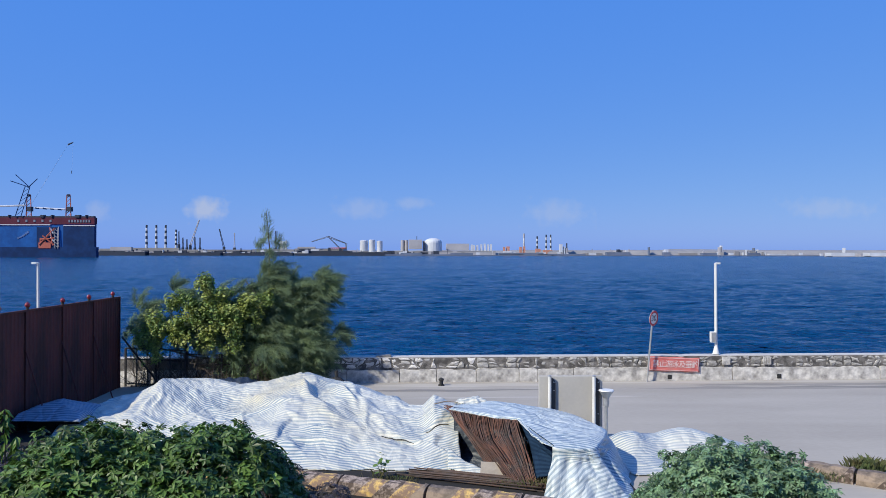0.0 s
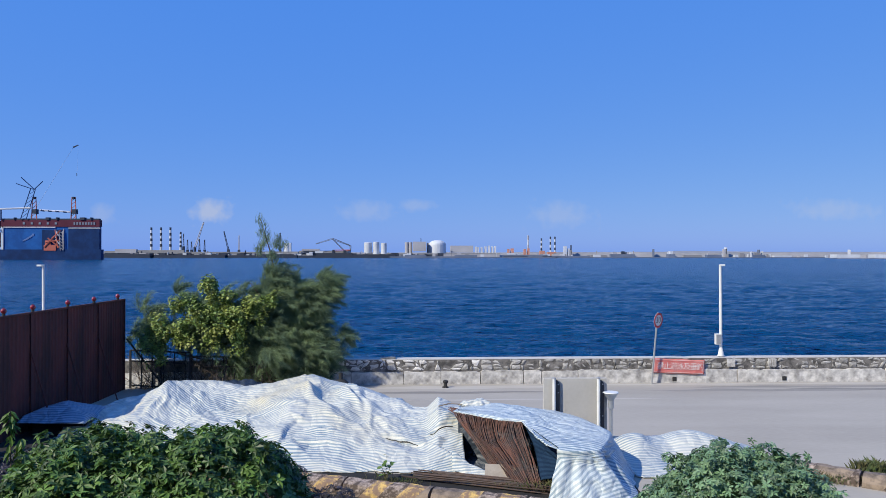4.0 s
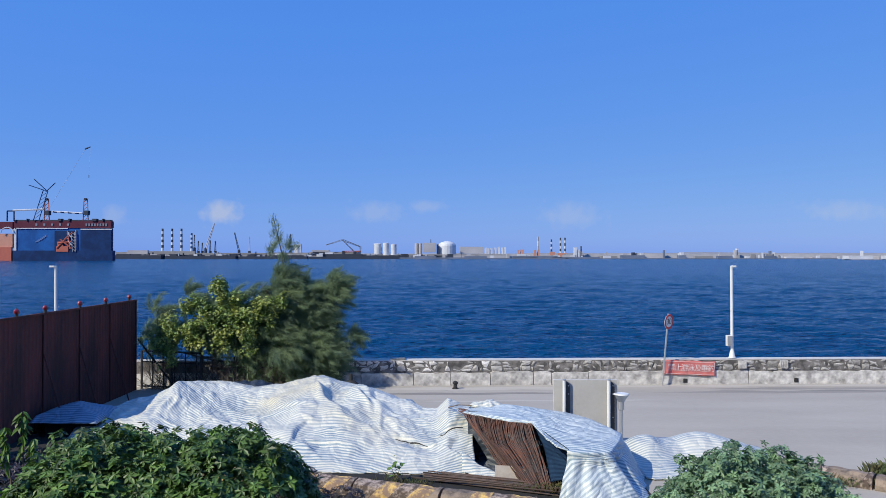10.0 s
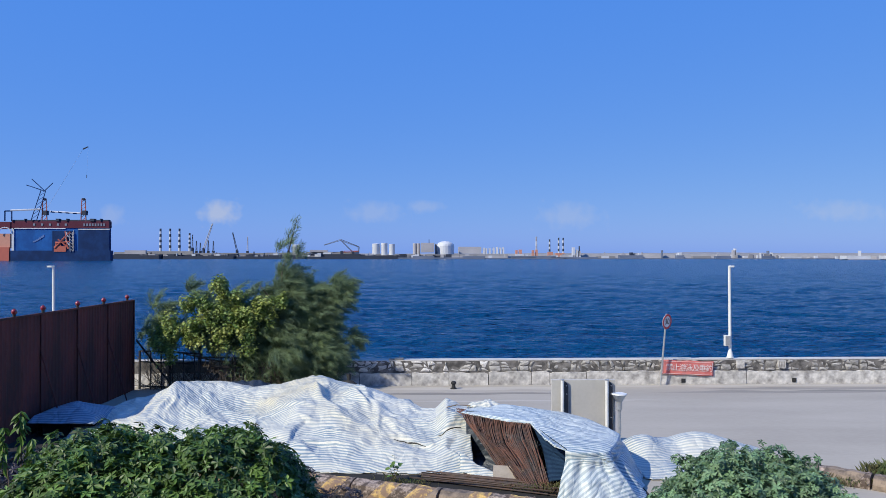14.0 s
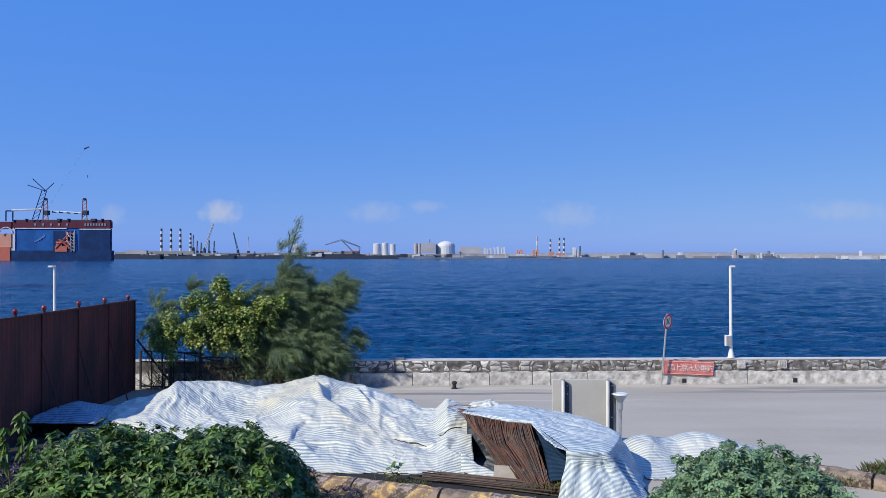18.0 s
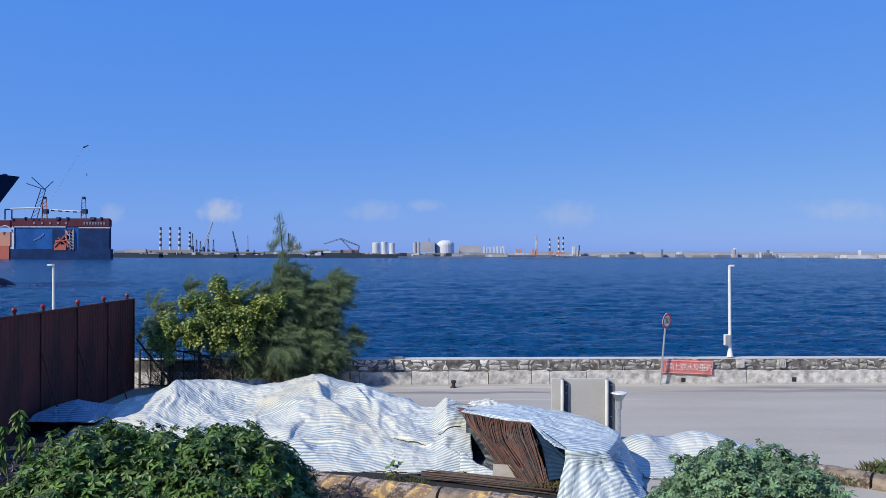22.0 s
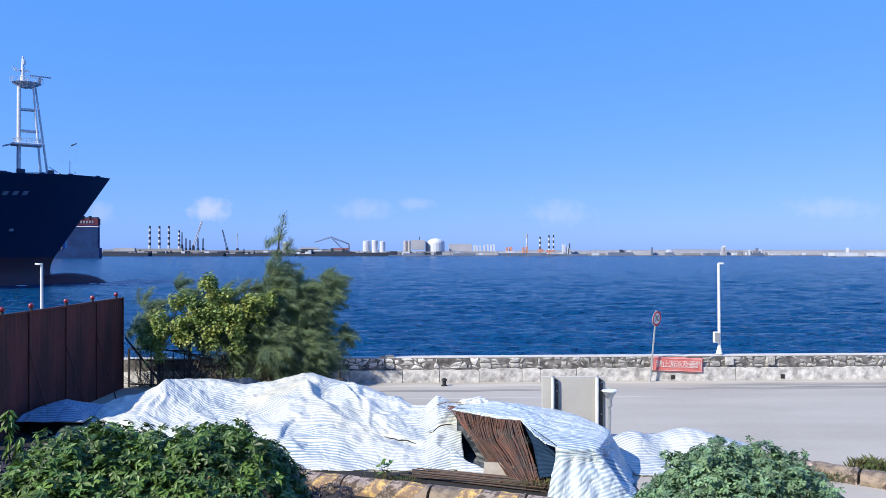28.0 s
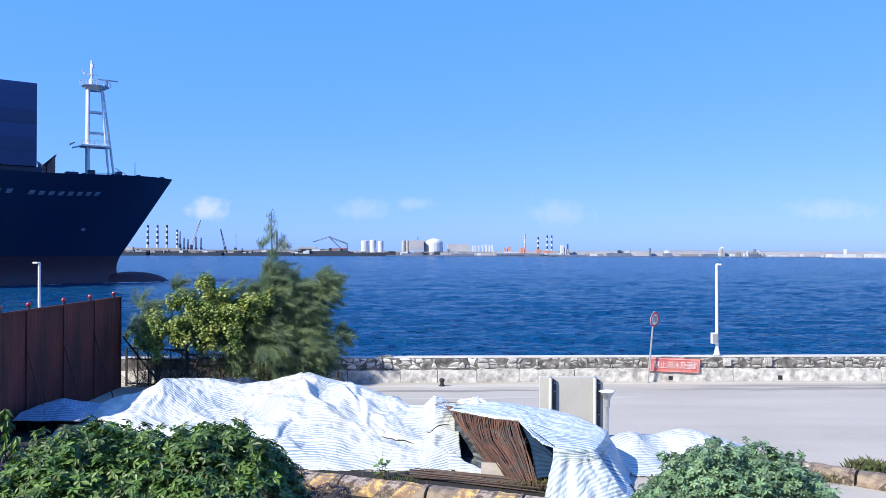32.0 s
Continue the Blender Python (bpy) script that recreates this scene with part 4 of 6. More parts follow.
def build_second_heap():
    bm = B()
    uv = bm.loops.layers.uv.new("cloth")
    mid = Vector((2.75, 18.6, 1.13))
    ns, nr, nk = 320, 44, 46
    cloth = {}

    def vert(p, u):
        v = bm.verts.new(p)
        cloth[v] = (u[0], u[1] + 0.32 * u[0] + 0.2 * noise.noise((u[0] * 0.5, u[1] * 0.5, 17)) + 0.04 * noise.noise((u[0] * 1.7, u[1] * 1.7, 4)))
        return v

    rows = []
    for i in range(ns + 1):
        s = len(RIM) * i / ns
        a, b, c = rim_at((s - 0.18) % len(RIM)), rim_at(s % len(RIM)), rim_at((s + 0.18) % len(RIM))
        t = (a + b * 2 + c) / 4 if not 10.7 < s < 15.3 else b
        row = []
        for j in range(nr + 1):
            f = j / nr
            p = mid.lerp(t, f)
            p.z += 0.26 * folds(p.x, p.y, 11.0) * smooth(1.0, 0.9, f) + 0.03 * math.sin(math.pi * f) - 0.03 * smooth(0.9, 1.0, f)
            row.append(vert(p, (p.x, p.y)))
        if 0.6 <= s <= 10:
            k = int(min(s, 9.999))
            g = Vector((*FOOT[k], 0.02)).lerp(Vector((*FOOT[k + 1], 0.02)), s - k)
            out = Vector((g.x - t.x, g.y - t.y, 0)).normalized()
            drop = (g - t).length
            for j in range(1, nk + 1):
                f = j / nk
                p = t.lerp(g, f)
                # hangs steeply first, then sweeps out on the ground; pleats run down the fall
                p.z = 0.02 + (t.z - 0.05 - 0.02) * (1 - f) ** 1.25
                p -= out * 0.10 * math.sin(math.pi * min(f * 2.2, 1.0)) * (1.0 if s < 2.6 else 0.3)
                pleat = 0.02 * math.sin(s * 7.5 + 2.5 * noise.noise((s, f * 1.5, 3))) + 0.07 * noise.noise((s * 3.2, f * 2.0, 9))
                # a deep fold beside the front corner
                pleat -= 0.22 * max(0.0, 1 - abs(s - 3.32 - 0.25 * f) / 0.2) * smooth(0.0, 0.3, f) * smooth(1.0, 0.55, f)
                pleat += 0.10 * max(0.0, 1 - abs(s - 4.9) / 0.35) * smooth(0.0, 0.3, f)
                p += out * pleat * smooth(0.0, 0.25, f)
                ux, uy = t.x + out.x * drop * f, t.y + out.y * drop * f
                row.append(vert(p, (ux, uy - 0.95 * (ux - 2.6) * smooth(0.0, 0.25, f) * smooth(5.5, 4.0, s))))
        rows.append(row)
    for ra, rb in zip(rows, rows[1:]):
        for j in range(min(len(ra), len(rb)) - 1):
            f = bm.faces.new((ra[j], ra[j + 1], rb[j + 1], rb[j]))
            for lp in f.loops:
                lp[uv].uv = cloth[lp.vert]
    bmesh.ops.remove_doubles(bm, verts=bm.verts, dist=0.0004)
    bmesh.ops.recalc_face_normals(bm, faces=bm.faces)
    ob = link_mesh("tarpaulin", bm, M["sheet_new"], True)
    so = ob.modifiers.new("thickness", "SOLIDIFY")
    so.thickness, so.offset = 0.012, -1
    return tagged(ob, "striped tarpaulin thrown over bars, open at the front", "tarpaulin", "sheets over the stockpile")


second_sheet = build_second_heap()


# crumpled cloth behind the ridge; the shadow pocket there is in its colour
def shade_edge(x, y):
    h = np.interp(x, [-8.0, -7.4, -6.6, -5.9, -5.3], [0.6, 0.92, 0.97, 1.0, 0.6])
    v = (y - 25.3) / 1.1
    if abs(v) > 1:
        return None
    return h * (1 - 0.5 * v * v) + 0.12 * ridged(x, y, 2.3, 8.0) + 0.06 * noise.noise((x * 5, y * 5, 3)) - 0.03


sheet_object("back_edge", shade_edge, np.arange(-8.0, -5.3, 0.05), np.arange(24.2, 26.4, 0.05), "crumpled back edge of the tarpaulin, its shadow pocket coloured dark", mat="sheet_deep_shade", parent=long_sheet)
def tongue(x, y):
    # the heap's lower edge trailing on the ground past the bars
    t = (x - 0.4) / 1.5
    front = 18.1 - 0.62 * t
    deep = 0.5 * (1 - t) + 0.05
    v = (y - front) / deep
    if t < 0 or t > 1 or v < 0 or v > 1:
        return None
    return 0.04 + 0.42 * (1 - t) ** 2.2 * v + 0.03 * noise.noise((x * 5, y * 5, 6)) + 0.02


sheet_object("trailing_corner", tongue, np.arange(0.42, 1.9, 0.025), np.arange(17.4, 18.95, 0.02), "trailing corner lying on the ground", parent=long_sheet)
sheet_object("tarpaulin", low_pile, np.arange(4.2, 9.4, 0.042), np.arange(17.4, 22.6, 0.042), "low crumpled striped tarpaulin spread on the concrete")
sheet_object("tarpaulin", shaded_pile, np.arange(-11.75, -9.7, 0.06), np.arange(20.9, 24.4, 0.06), "blue-striped tarpaulin over a small stack, colour darkened for the fence's shade", mat="sheet_shaded")


def build_stack():
    # black boxes added where the sheet's underside lies in shade
    s = thing("crate_stack", "black boxes standing for the shade under the tarpaulin by the fence", "crates")
    for x, y, w in ((-11.1, 22.45, 0.78), (-10.35, 22.5, 0.68), (-11.05, 23.2, 0.8), (-10.3, 23.2, 0.7)):
        part("crate", box(B(), (x, y, 0.2), (w, 0.7, 0.4), 0.01), M["dull_black"], s)


build_stack()


# a bunched roll of cloth on the second heap's edge
def bunch(x, y):
    u, v = (x - 1.15) / 0.5, (y - 20.75) / 0.32
    e = 1 - u * u - v * v
    if e < 0:
        return None
    return 1.07 + 0.15 * e ** 0.5 + 0.09 * ridged(x, y * 0.6, 3.4, 3.0) * e ** 0.5 + 0.05 * noise.noise((x * 9, y * 9, 2))


sheet_object("cloth_bundle", bunch, np.arange(0.6, 1.7, 0.022), np.arange(20.3, 21.2, 0.022), "crumpled striped cloth on top of the heap")


def build_flap():
    """A loose side of the sheet that hangs beside the open front."""
    bm = B()
    uv = bm.loops.layers.uv.new("cloth")
    n, m = 26, 30
    g = []
    for j in range(m + 1):
        s = j / m
        row = []
        for i in range(n + 1):
            u = i / n
            top = Vector((2.14 + 0.52 * u, 18.46 - 1.92 * u, 1.165 - 0.12 * u))
            low = Vector((2.32 + 0.48 * u, 17.25 - 0.50 * u, 0.06 + 0.34 * u))
            p = top.lerp(low, s) + Vector((0.10 * math.sin(math.pi * s), -0.05 * math.sin(math.pi * s), 0))
            p += Vector((0.03 * math.sin(u * 9 + s * 3), -0.03 * math.sin(u * 11 + 1), 0)) * (0.1 + s)
            row.append(bm.verts.new(p))
        g.append(row)
    for j in range(m):
        for i in range(n):
            f = bm.faces.new((g[j][i], g[j][i + 1], g[j + 1][i + 1], g[j + 1][i]))
            for lp, (q, w) in zip(f.loops, ((j, i), (j, i + 1), (j + 1, i + 1), (j + 1, i))):
                lp[uv].uv = (w / n, q / m * 1.3)
    ob = part("flap", bm, M["sheet_blue"], second_sheet, "loose flap, blue underside with its shade put into the colour", True)
    so = ob.modifiers.new("thickness", "SOLIDIFY")
    so.thickness = 0.01


build_flap()


def build_hem():
    bm = B()
    pts = [rim_at(11.1 + 4.85 * k / 34) + Vector((0, 0, 0.008 * math.sin(k * 1.3) - 0.03)) for k in range(35)]
    n = len(pts)
    tube(bm, pts, [0.024 + 0.008 * math.sin(k * 2.1) for k in range(n)], 8)
    uv = bm.loops.layers.uv.new("cloth")
    for f in bm.faces:
        for lp in f.loops:
            lp[uv].uv = (lp.vert.co.x, lp.vert.co.y + lp.vert.co.z)
    part("hem", bm, M["sheet_new"], second_sheet, "rolled hem above the bars", True)


build_hem()


# ---- crease shadow strips and a stick on the sheets ----
def build_crease_shadows():
    for path, r in (([(-1.25, 19.84), (-1.0, 19.72), (-0.7, 19.62), (-0.35, 19.45)], 0.02), ([(-0.1, 20.02), (0.2, 20.08), (0.55, 20.17)], 0.018)):
        pts = []
        for (xa, ya), (xb, yb) in zip(path, path[1:]):
            for k in range(6):
                x, y = xa + (xb - xa) * k / 6, ya + (yb - ya) * k / 6
                pts.append((x, y, main_pile(x, y) + r * 0.4))
        n = len(pts)
        # black tube stands for the shadow under an overhanging fold
        tagged(link_mesh("dark_strap", tube(B(), pts, [r * (0.4 + 0.6 * math.sin(math.pi * (k + 0.5) / n)) for k in range(n)], 6), M["dull_black"], True), "dark strip standing for the shadow in a tarpaulin crease", "strap", "straps on the sheets")
    tagged(link_mesh("stick", tube(B(), [(0.12, 20.9, main_pile(0.12, 20.9) + 0.02), (0.4, 20.7, 1.17), (0.75, 20.5, 1.19)], [0.014, 0.014, 0.012], 6), M["twig"]), "thin wooden stick resting on the tarpaulin", "stick")


build_crease_shadows()


# ---- rusty bars ----
def build_bars():
    heap = thing("bar_bundle", "bundle of rusty bent steel bars under the tarpaulin", "steel bars")
    r = random.Random(5)
    # each bar comes from under the cloth, drops to a knee and runs on down to the ground
    for k in range(150):
        u = (k % 105) / 104
        back = 0.0 if k < 105 else 0.35
        u = min(max(u + r.uniform(-0.012, 0.012), 0), 1)
        top = Vector([np.interp(u, (0, 0.3, 0.65, 1), c) for c in ((0.50, 0.96, 1.60, 2.11), (19.85, 19.34, 18.62, 18.42), (1.10, 1.13, 1.15, 1.15))])
        knee = Vector([np.interp(u, (0, 0.25, 0.4, 1), c) for c in ((0.56, 0.92, 1.22, 2.16), (19.65, 19.05, 18.6, 18.15), (1.04, 0.86, 0.68, 0.97))])
        foot = Vector([np.interp(u, (0, 0.2, 0.4, 1), c) for c in ((1.30, 1.62, 1.95, 2.36), (18.3, 17.75, 17.1, 16.95), (0.20, 0.14, 0.03, 0.02))])
        for p, w in ((top, 0.012), (knee, 0.03), (foot, 0.05)):
            p += Vector((r.uniform(-w, w), r.uniform(-w, w) + back, r.uniform(-w, w) * 0.6))
        foot.z = max(foot.z, 0.012)
        pts = [top + Vector((-0.12, 0.55, -0.03)), top, top.lerp(knee, 0.6), knee.lerp(foot, 0.06), knee.lerp(foot, 0.5) + Vector((0.012, 0, 0.02)), foot]
        part("bar", tube(B(), pts, 0.0075 + r.uniform(0, 0.0025), 5), M["rebar"], heap)
    # dark sheet added for the shade inside the opening, behind the bars
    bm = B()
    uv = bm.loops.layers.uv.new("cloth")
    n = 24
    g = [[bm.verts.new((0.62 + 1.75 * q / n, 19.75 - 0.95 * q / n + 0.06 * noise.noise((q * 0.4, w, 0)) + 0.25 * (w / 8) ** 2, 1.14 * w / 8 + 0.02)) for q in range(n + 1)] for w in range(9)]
    # runs out over the ground, so the floor looks shaded too
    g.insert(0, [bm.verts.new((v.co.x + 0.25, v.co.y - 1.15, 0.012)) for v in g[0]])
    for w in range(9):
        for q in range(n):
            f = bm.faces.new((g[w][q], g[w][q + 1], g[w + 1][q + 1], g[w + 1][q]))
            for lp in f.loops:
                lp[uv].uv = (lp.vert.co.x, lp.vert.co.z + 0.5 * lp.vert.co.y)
    ob = part("inner_hanging", bm, M["sheet_deep_shade"], second_sheet, "dark sheet standing for the shade behind the bars", True)
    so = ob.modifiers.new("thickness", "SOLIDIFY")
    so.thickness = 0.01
    # bars that lie flat in front
    flat = thing("loose_bars", "rusty straight steel bars lying along the kerb", "steel bars")
    for k in range(26):
        y = 17.38 + 0.026 * k + r.uniform(-0.03, 0.03)
        a = r.uniform(-0.8, 0.2)
        part("bar", rod(B(), (a, y + 0.2, 0.03 + 0.025 * (k % 4)), (a + r.uniform(3.0, 3.7), y - 1.05, 0.03 + 0.025 * (k % 4)), 0.014, n=5), M["old_bar"], flat)
    # the board that leans inside
    board = link_mesh("board", box(B(), (0, 0, 0), (0.7, 0.03, 0.42), 0.004), M["tan_board"])
    board.matrix_basis = pose(1.52, 17.72, 0.16, -48, 0, -8)
    tagged(board, "pale board leaning under the bars", "board")


build_bars()


# ---- kerb blocks ----
def build_kerb():
    r = random.Random(9)
    spots = [(-9.5 + 1.90 * k, 19.60 - 0.69 * k, -20.0) for k in range(7)] + [(8.1 + 1.6 * k, 18.5 - 1.25 * k, -38.0) for k in range(4)]
    for x, y, ang in spots:
        length = 2.0
        b = thing("kerb_block", "worn concrete kerb block with yellow and black stripes", "kerb block", pose(x, y, 0, 0, 0, ang + r.uniform(-1, 1)), group="kerb blocks")
        prof = [(-0.30, 0), (-0.29, 0.10), (-0.22, 0.23), (-0.10, 0.29), (0.08, 0.30), (0.19, 0.25), (0.28, 0.12), (0.29, 0)]
        n = 5
        for i in range(n):
            bm = B()
            a, c = 0.01 + i * (length - 0.03) / n, 0.01 + (i + 1) * (length - 0.03) / n
            slant = 0.34
            rings = []
            for w in range(6):
                f = w / 5
                lean = slant * ((1 - f) * (1 if i else 0) + f * (1 if i < n - 1 else 0))
                xx = a + (c - a) * f
                rough = [0.03 * noise.noise(((x + xx) * 4.5, yy * 7 + y, z * 6)) for yy, z in prof]
                rings.append([bm.verts.new((xx + lean * z / 0.37, yy * (1 + q), z + (q if z > 0 else 0))) for (yy, z), q in zip(prof, rough)])
            for ra, rc in zip(rings, rings[1:]):
                for q in range(len(prof)):
                    w = (q + 1) % len(prof)
                    bm.faces.new((ra[q], rc[q], rc[w], ra[w]))
            bm.faces.new(rings[0])
            bm.faces.new(rings[-1][::-1])
            bmesh.ops.recalc_face_normals(bm, faces=bm.faces)
            m = (M["bare_block"] if i % 3 == 1 else M["black_block"]) if x > 7 else M["yellow_block"] if i % 2 == 1 else (M["bare_block"] if r.random() < 0.75 else M["black_block"])
            part("stripe", bm, m, b)


build_kerb()


# ---- plants ----
def leaf_palmate(bm, m, size, lobes=5):
    """A lobed leaf, folded a little along each lobe."""
    c = bm.verts.new(m @ Vector((0, 0, 0)))
    for k in range(lobes):
        a = math.pi * (-0.78 + 1.56 * k / (lobes - 1)) + math.pi / 2
        ln = size * (0.66 if k in (0, lobes - 1) else 0.88 if k in (1, lobes - 2) else 1.05)
        d, s = Vector((math.cos(a), math.sin(a), -0.12)), Vector((-math.sin(a), math.cos(a), 0))
        l = bm.verts.new(m @ (d * ln * 0.55 + s * size * 0.2))
        r = bm.verts.new(m @ (d * ln * 0.55 - s * size * 0.2))
        t = bm.verts.new(m @ (d * ln + Vector((0, 0, -0.12 * size))))
        bm.faces.new((c, r, t, l))


def leaf_oval(bm, m, size):
    p = [(0, 0, 0), (0.35, 0.3, 0.05), (0.3, 0.75, 0.0), (0, 1.0, -0.1), (-0.3, 0.75, 0.0), (-0.35, 0.3, 0.05)]
    v = [bm.verts.new(m @ (Vector(q) * size)) for q in p]
    bm.faces.new((v[0], v[1], v[2], v[3]))
    bm.faces.new((v[0], v[3], v[4], v[5]))


def leaf_pose(r, c, up=0.75, out=Vector((0, 0, 1))):
    nrm = (Vector((0, 0, up)) + out * 0.5 + Vector((r.uniform(-1, 1), r.uniform(-1, 1), r.uniform(-0.4, 0.6))) * 0.6).normalized()
    return Matrix.Translation(c) @ nrm.to_track_quat("Z", "Y").to_matrix().to_4x4() @ pose(0, 0, 0, 0, 0, r.uniform(0, 360))


def build_canopy(label, centre, xs, tops, depth, own, mat, mat_own, count, size, seed):
    """A shrub with an unbroken, lumpy canopy: tops are heights along xs; it falls off in front and behind."""
    r = random.Random(seed)
    s = thing("leafy_shrub", label, "shrub", pose(*centre))

    def top(x, y):
        h = np.interp(x, xs, tops)
        v = y / depth
        lump = 0.22 * noise.noise((x * 2.4, y * 2.4, seed)) + 0.24 * noise.noise((x * 4.8, y * 4.8, seed + 3)) - 0.03
        return h * (1 - 0.30 * v * v) + lump

    for k in range(12):
        x, y = r.uniform(xs[1], xs[-2]), r.uniform(-0.5, 0.5) * depth
        h = top(x, y)
        part("stem", tube(B(), [(x * 0.5, y * 0.3, -0.02), (x * 0.8, y * 0.6, h * 0.5), (x, y, h - 0.15)], [0.04, 0.028, 0.01], 6), M["twig"], s)
    placed = []
    for k in range(count):
        x, y = r.uniform(xs[0], xs[-1]), r.uniform(-1, 1) * depth
        e = 0.15
        nrm = Vector((top(x - e, y) - top(x + e, y), top(x, y - e) - top(x, y + e), 2 * e)).normalized()
        d = min(r.expovariate(1 / 0.26), 1.2)
        p = Vector((x, y, top(x, y) - d)) + nrm * r.uniform(-0.03, 0.06)
        p.z = max(p.z, 0.05)
        placed.append((p, nrm, d))
    for k in range(24):
        x, y = r.uniform(xs[0] + 0.1, xs[-1] - 0.1), r.uniform(-0.7, 0.7) * depth
        h = top(x, y) + r.uniform(0.02, 0.15)
        for q in range(9):
            a = r.uniform(0, 6.28)
            d = Vector((math.cos(a), math.sin(a), r.uniform(-0.2, 0.8)))
            placed.append((Vector((x, y, h - 0.12)) + Vector((d.x, d.y, d.z)) * 0.11, d.normalized(), 0.05))
    placed.sort(key=lambda t: t[2] + 0.25 * abs(t[0].y + 0.3))
    joined, proto = B(), None
    for i, (p, nrm, d) in enumerate(placed):
        m = leaf_pose(r, p, 0.25, nrm * 1.1) @ Matrix.Scale(r.uniform(0.65, 1.25), 4)
        if i % 3 == 0 and i // 3 < own:
            if proto is None:
                bm = B()
                leaf_palmate(bm, Matrix(), size)
                proto = part("leaf", bm, mat_own, s, at=m)
            else:
                again(proto, s, m)
        else:
            leaf_palmate(joined, m, size)
    tagged(part("foliage", joined, mat, s), kind="stuff")
    return s


def build_shrub(name, label, centre, mounds, own, mat, mat_own, count, size, seed):
    """mounds: (x, y, top, radius) heads of foliage on stems that rise from one root."""
    r = random.Random(seed)
    s = thing(name, label, "shrub", pose(*centre))
    joined = B()
    heads = []
    for hx, hy, top, rad in mounds:
        tip = Vector((hx, hy, top - rad * 0.5))
        mid = Vector((hx * 0.45 + r.uniform(-0.1, 0.1), hy * 0.45, top * 0.5))
        part("stem", tube(B(), [(hx * 0.1, hy * 0.1, -0.02), mid, tip], [0.05, 0.035, 0.012], 6), M["twig"], s)
        heads.append((Vector((hx, hy, top - rad * 0.72)), rad))
    proto = None
    placed = []
    for k in range(count):
        c, rad = heads[r.randrange(len(heads))]
        while True:
            d = Vector((r.gauss(0, 1), r.gauss(0, 1), r.gauss(0.25, 0.8)))
            if d.length > 0.1:
                break
        d.normalize()
        q = r.random() ** 0.33
        if d.z < -0.35:
            d.z *= -0.5
        p = c + Vector((d.x * rad, d.y * rad, d.z * rad * 0.72)) * (0.55 + 0.5 * q)
        placed.append((p, d))
    placed.sort(key=lambda t: -(t[0].z - t[0].y * 0.25))
    for i, (p, d) in enumerate(placed):
        m = leaf_pose(r, p, 0.8, d) @ Matrix.Scale(r.uniform(0.7, 1.2), 4)
        if i < own:
            if proto is None:
                bm = B()
                leaf_palmate(bm, Matrix(), size)
                proto = part("leaf", bm, mat_own, s, at=m)
            else:
                again(proto, s, m)
        else:
            leaf_palmate(joined, m, size)
    f = part("foliage", joined, mat, s)
    tagged(f, kind="stuff")
    return s


def mound_row(r, spec):
    out = []
    for x, y, top, rad, n in spec:
        for k in range(n):
            out.append((x + r.uniform(-0.5, 0.5) * rad * 1.3, y + r.uniform(-0.6, 0.6) * rad, top - r.uniform(0, 0.22), rad * r.uniform(0.55, 0.85)))
    return out


rr = random.Random(11)
shrub_left = build_canopy("dense bright green shrub with lobed leaves", (-4.9, 10.9, 0), [-1.75, -1.25, -0.95, -0.6, 0.05, 0.7, 1.2, 1.65, 2.2, 2.6, 2.95],
                          [0.7, 1.5, 2.1, 2.5, 2.78, 2.62, 2.58, 2.72, 2.62, 2.42, 1.9], 1.5, 295, M["shrub_leaf"], M["shrub_leaf_own"], 6600, 0.125, 1)
shrub_right = build_canopy("grey-green leafy shrub in front of the tarpaulin", (4.2, 11.0, 0), [-1.05, -0.78, -0.42, -0.1, 0.25, 0.7, 1.15, 1.5],
                           [1.55, 1.88, 2.2, 2.40, 2.33, 2.33, 2.12, 1.75], 1.4, 295, M["grey_leaf"], M["grey_leaf_own"], 5200, 0.10, 2)
# leaves borrow the dark shrub's colour to stand for the fence's shade
build_canopy("low undergrowth on the soil, leaves coloured dark for the fence's shade", (-9.2, 16.0, 0), [-1.7, -1.1, -0.6, 0.0, 0.6, 1.1, 1.5], [0.6, 0.75, 0.7, 0.85, 0.7, 0.75, 0.5], 2.1, 60, M["dark_leaf"], M["dark_leaf"], 4200, 0.11, 5)
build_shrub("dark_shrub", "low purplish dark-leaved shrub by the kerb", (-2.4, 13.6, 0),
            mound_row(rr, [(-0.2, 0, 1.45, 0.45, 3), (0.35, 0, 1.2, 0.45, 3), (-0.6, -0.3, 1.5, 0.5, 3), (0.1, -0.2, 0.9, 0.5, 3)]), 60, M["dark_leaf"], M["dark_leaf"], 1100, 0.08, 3)


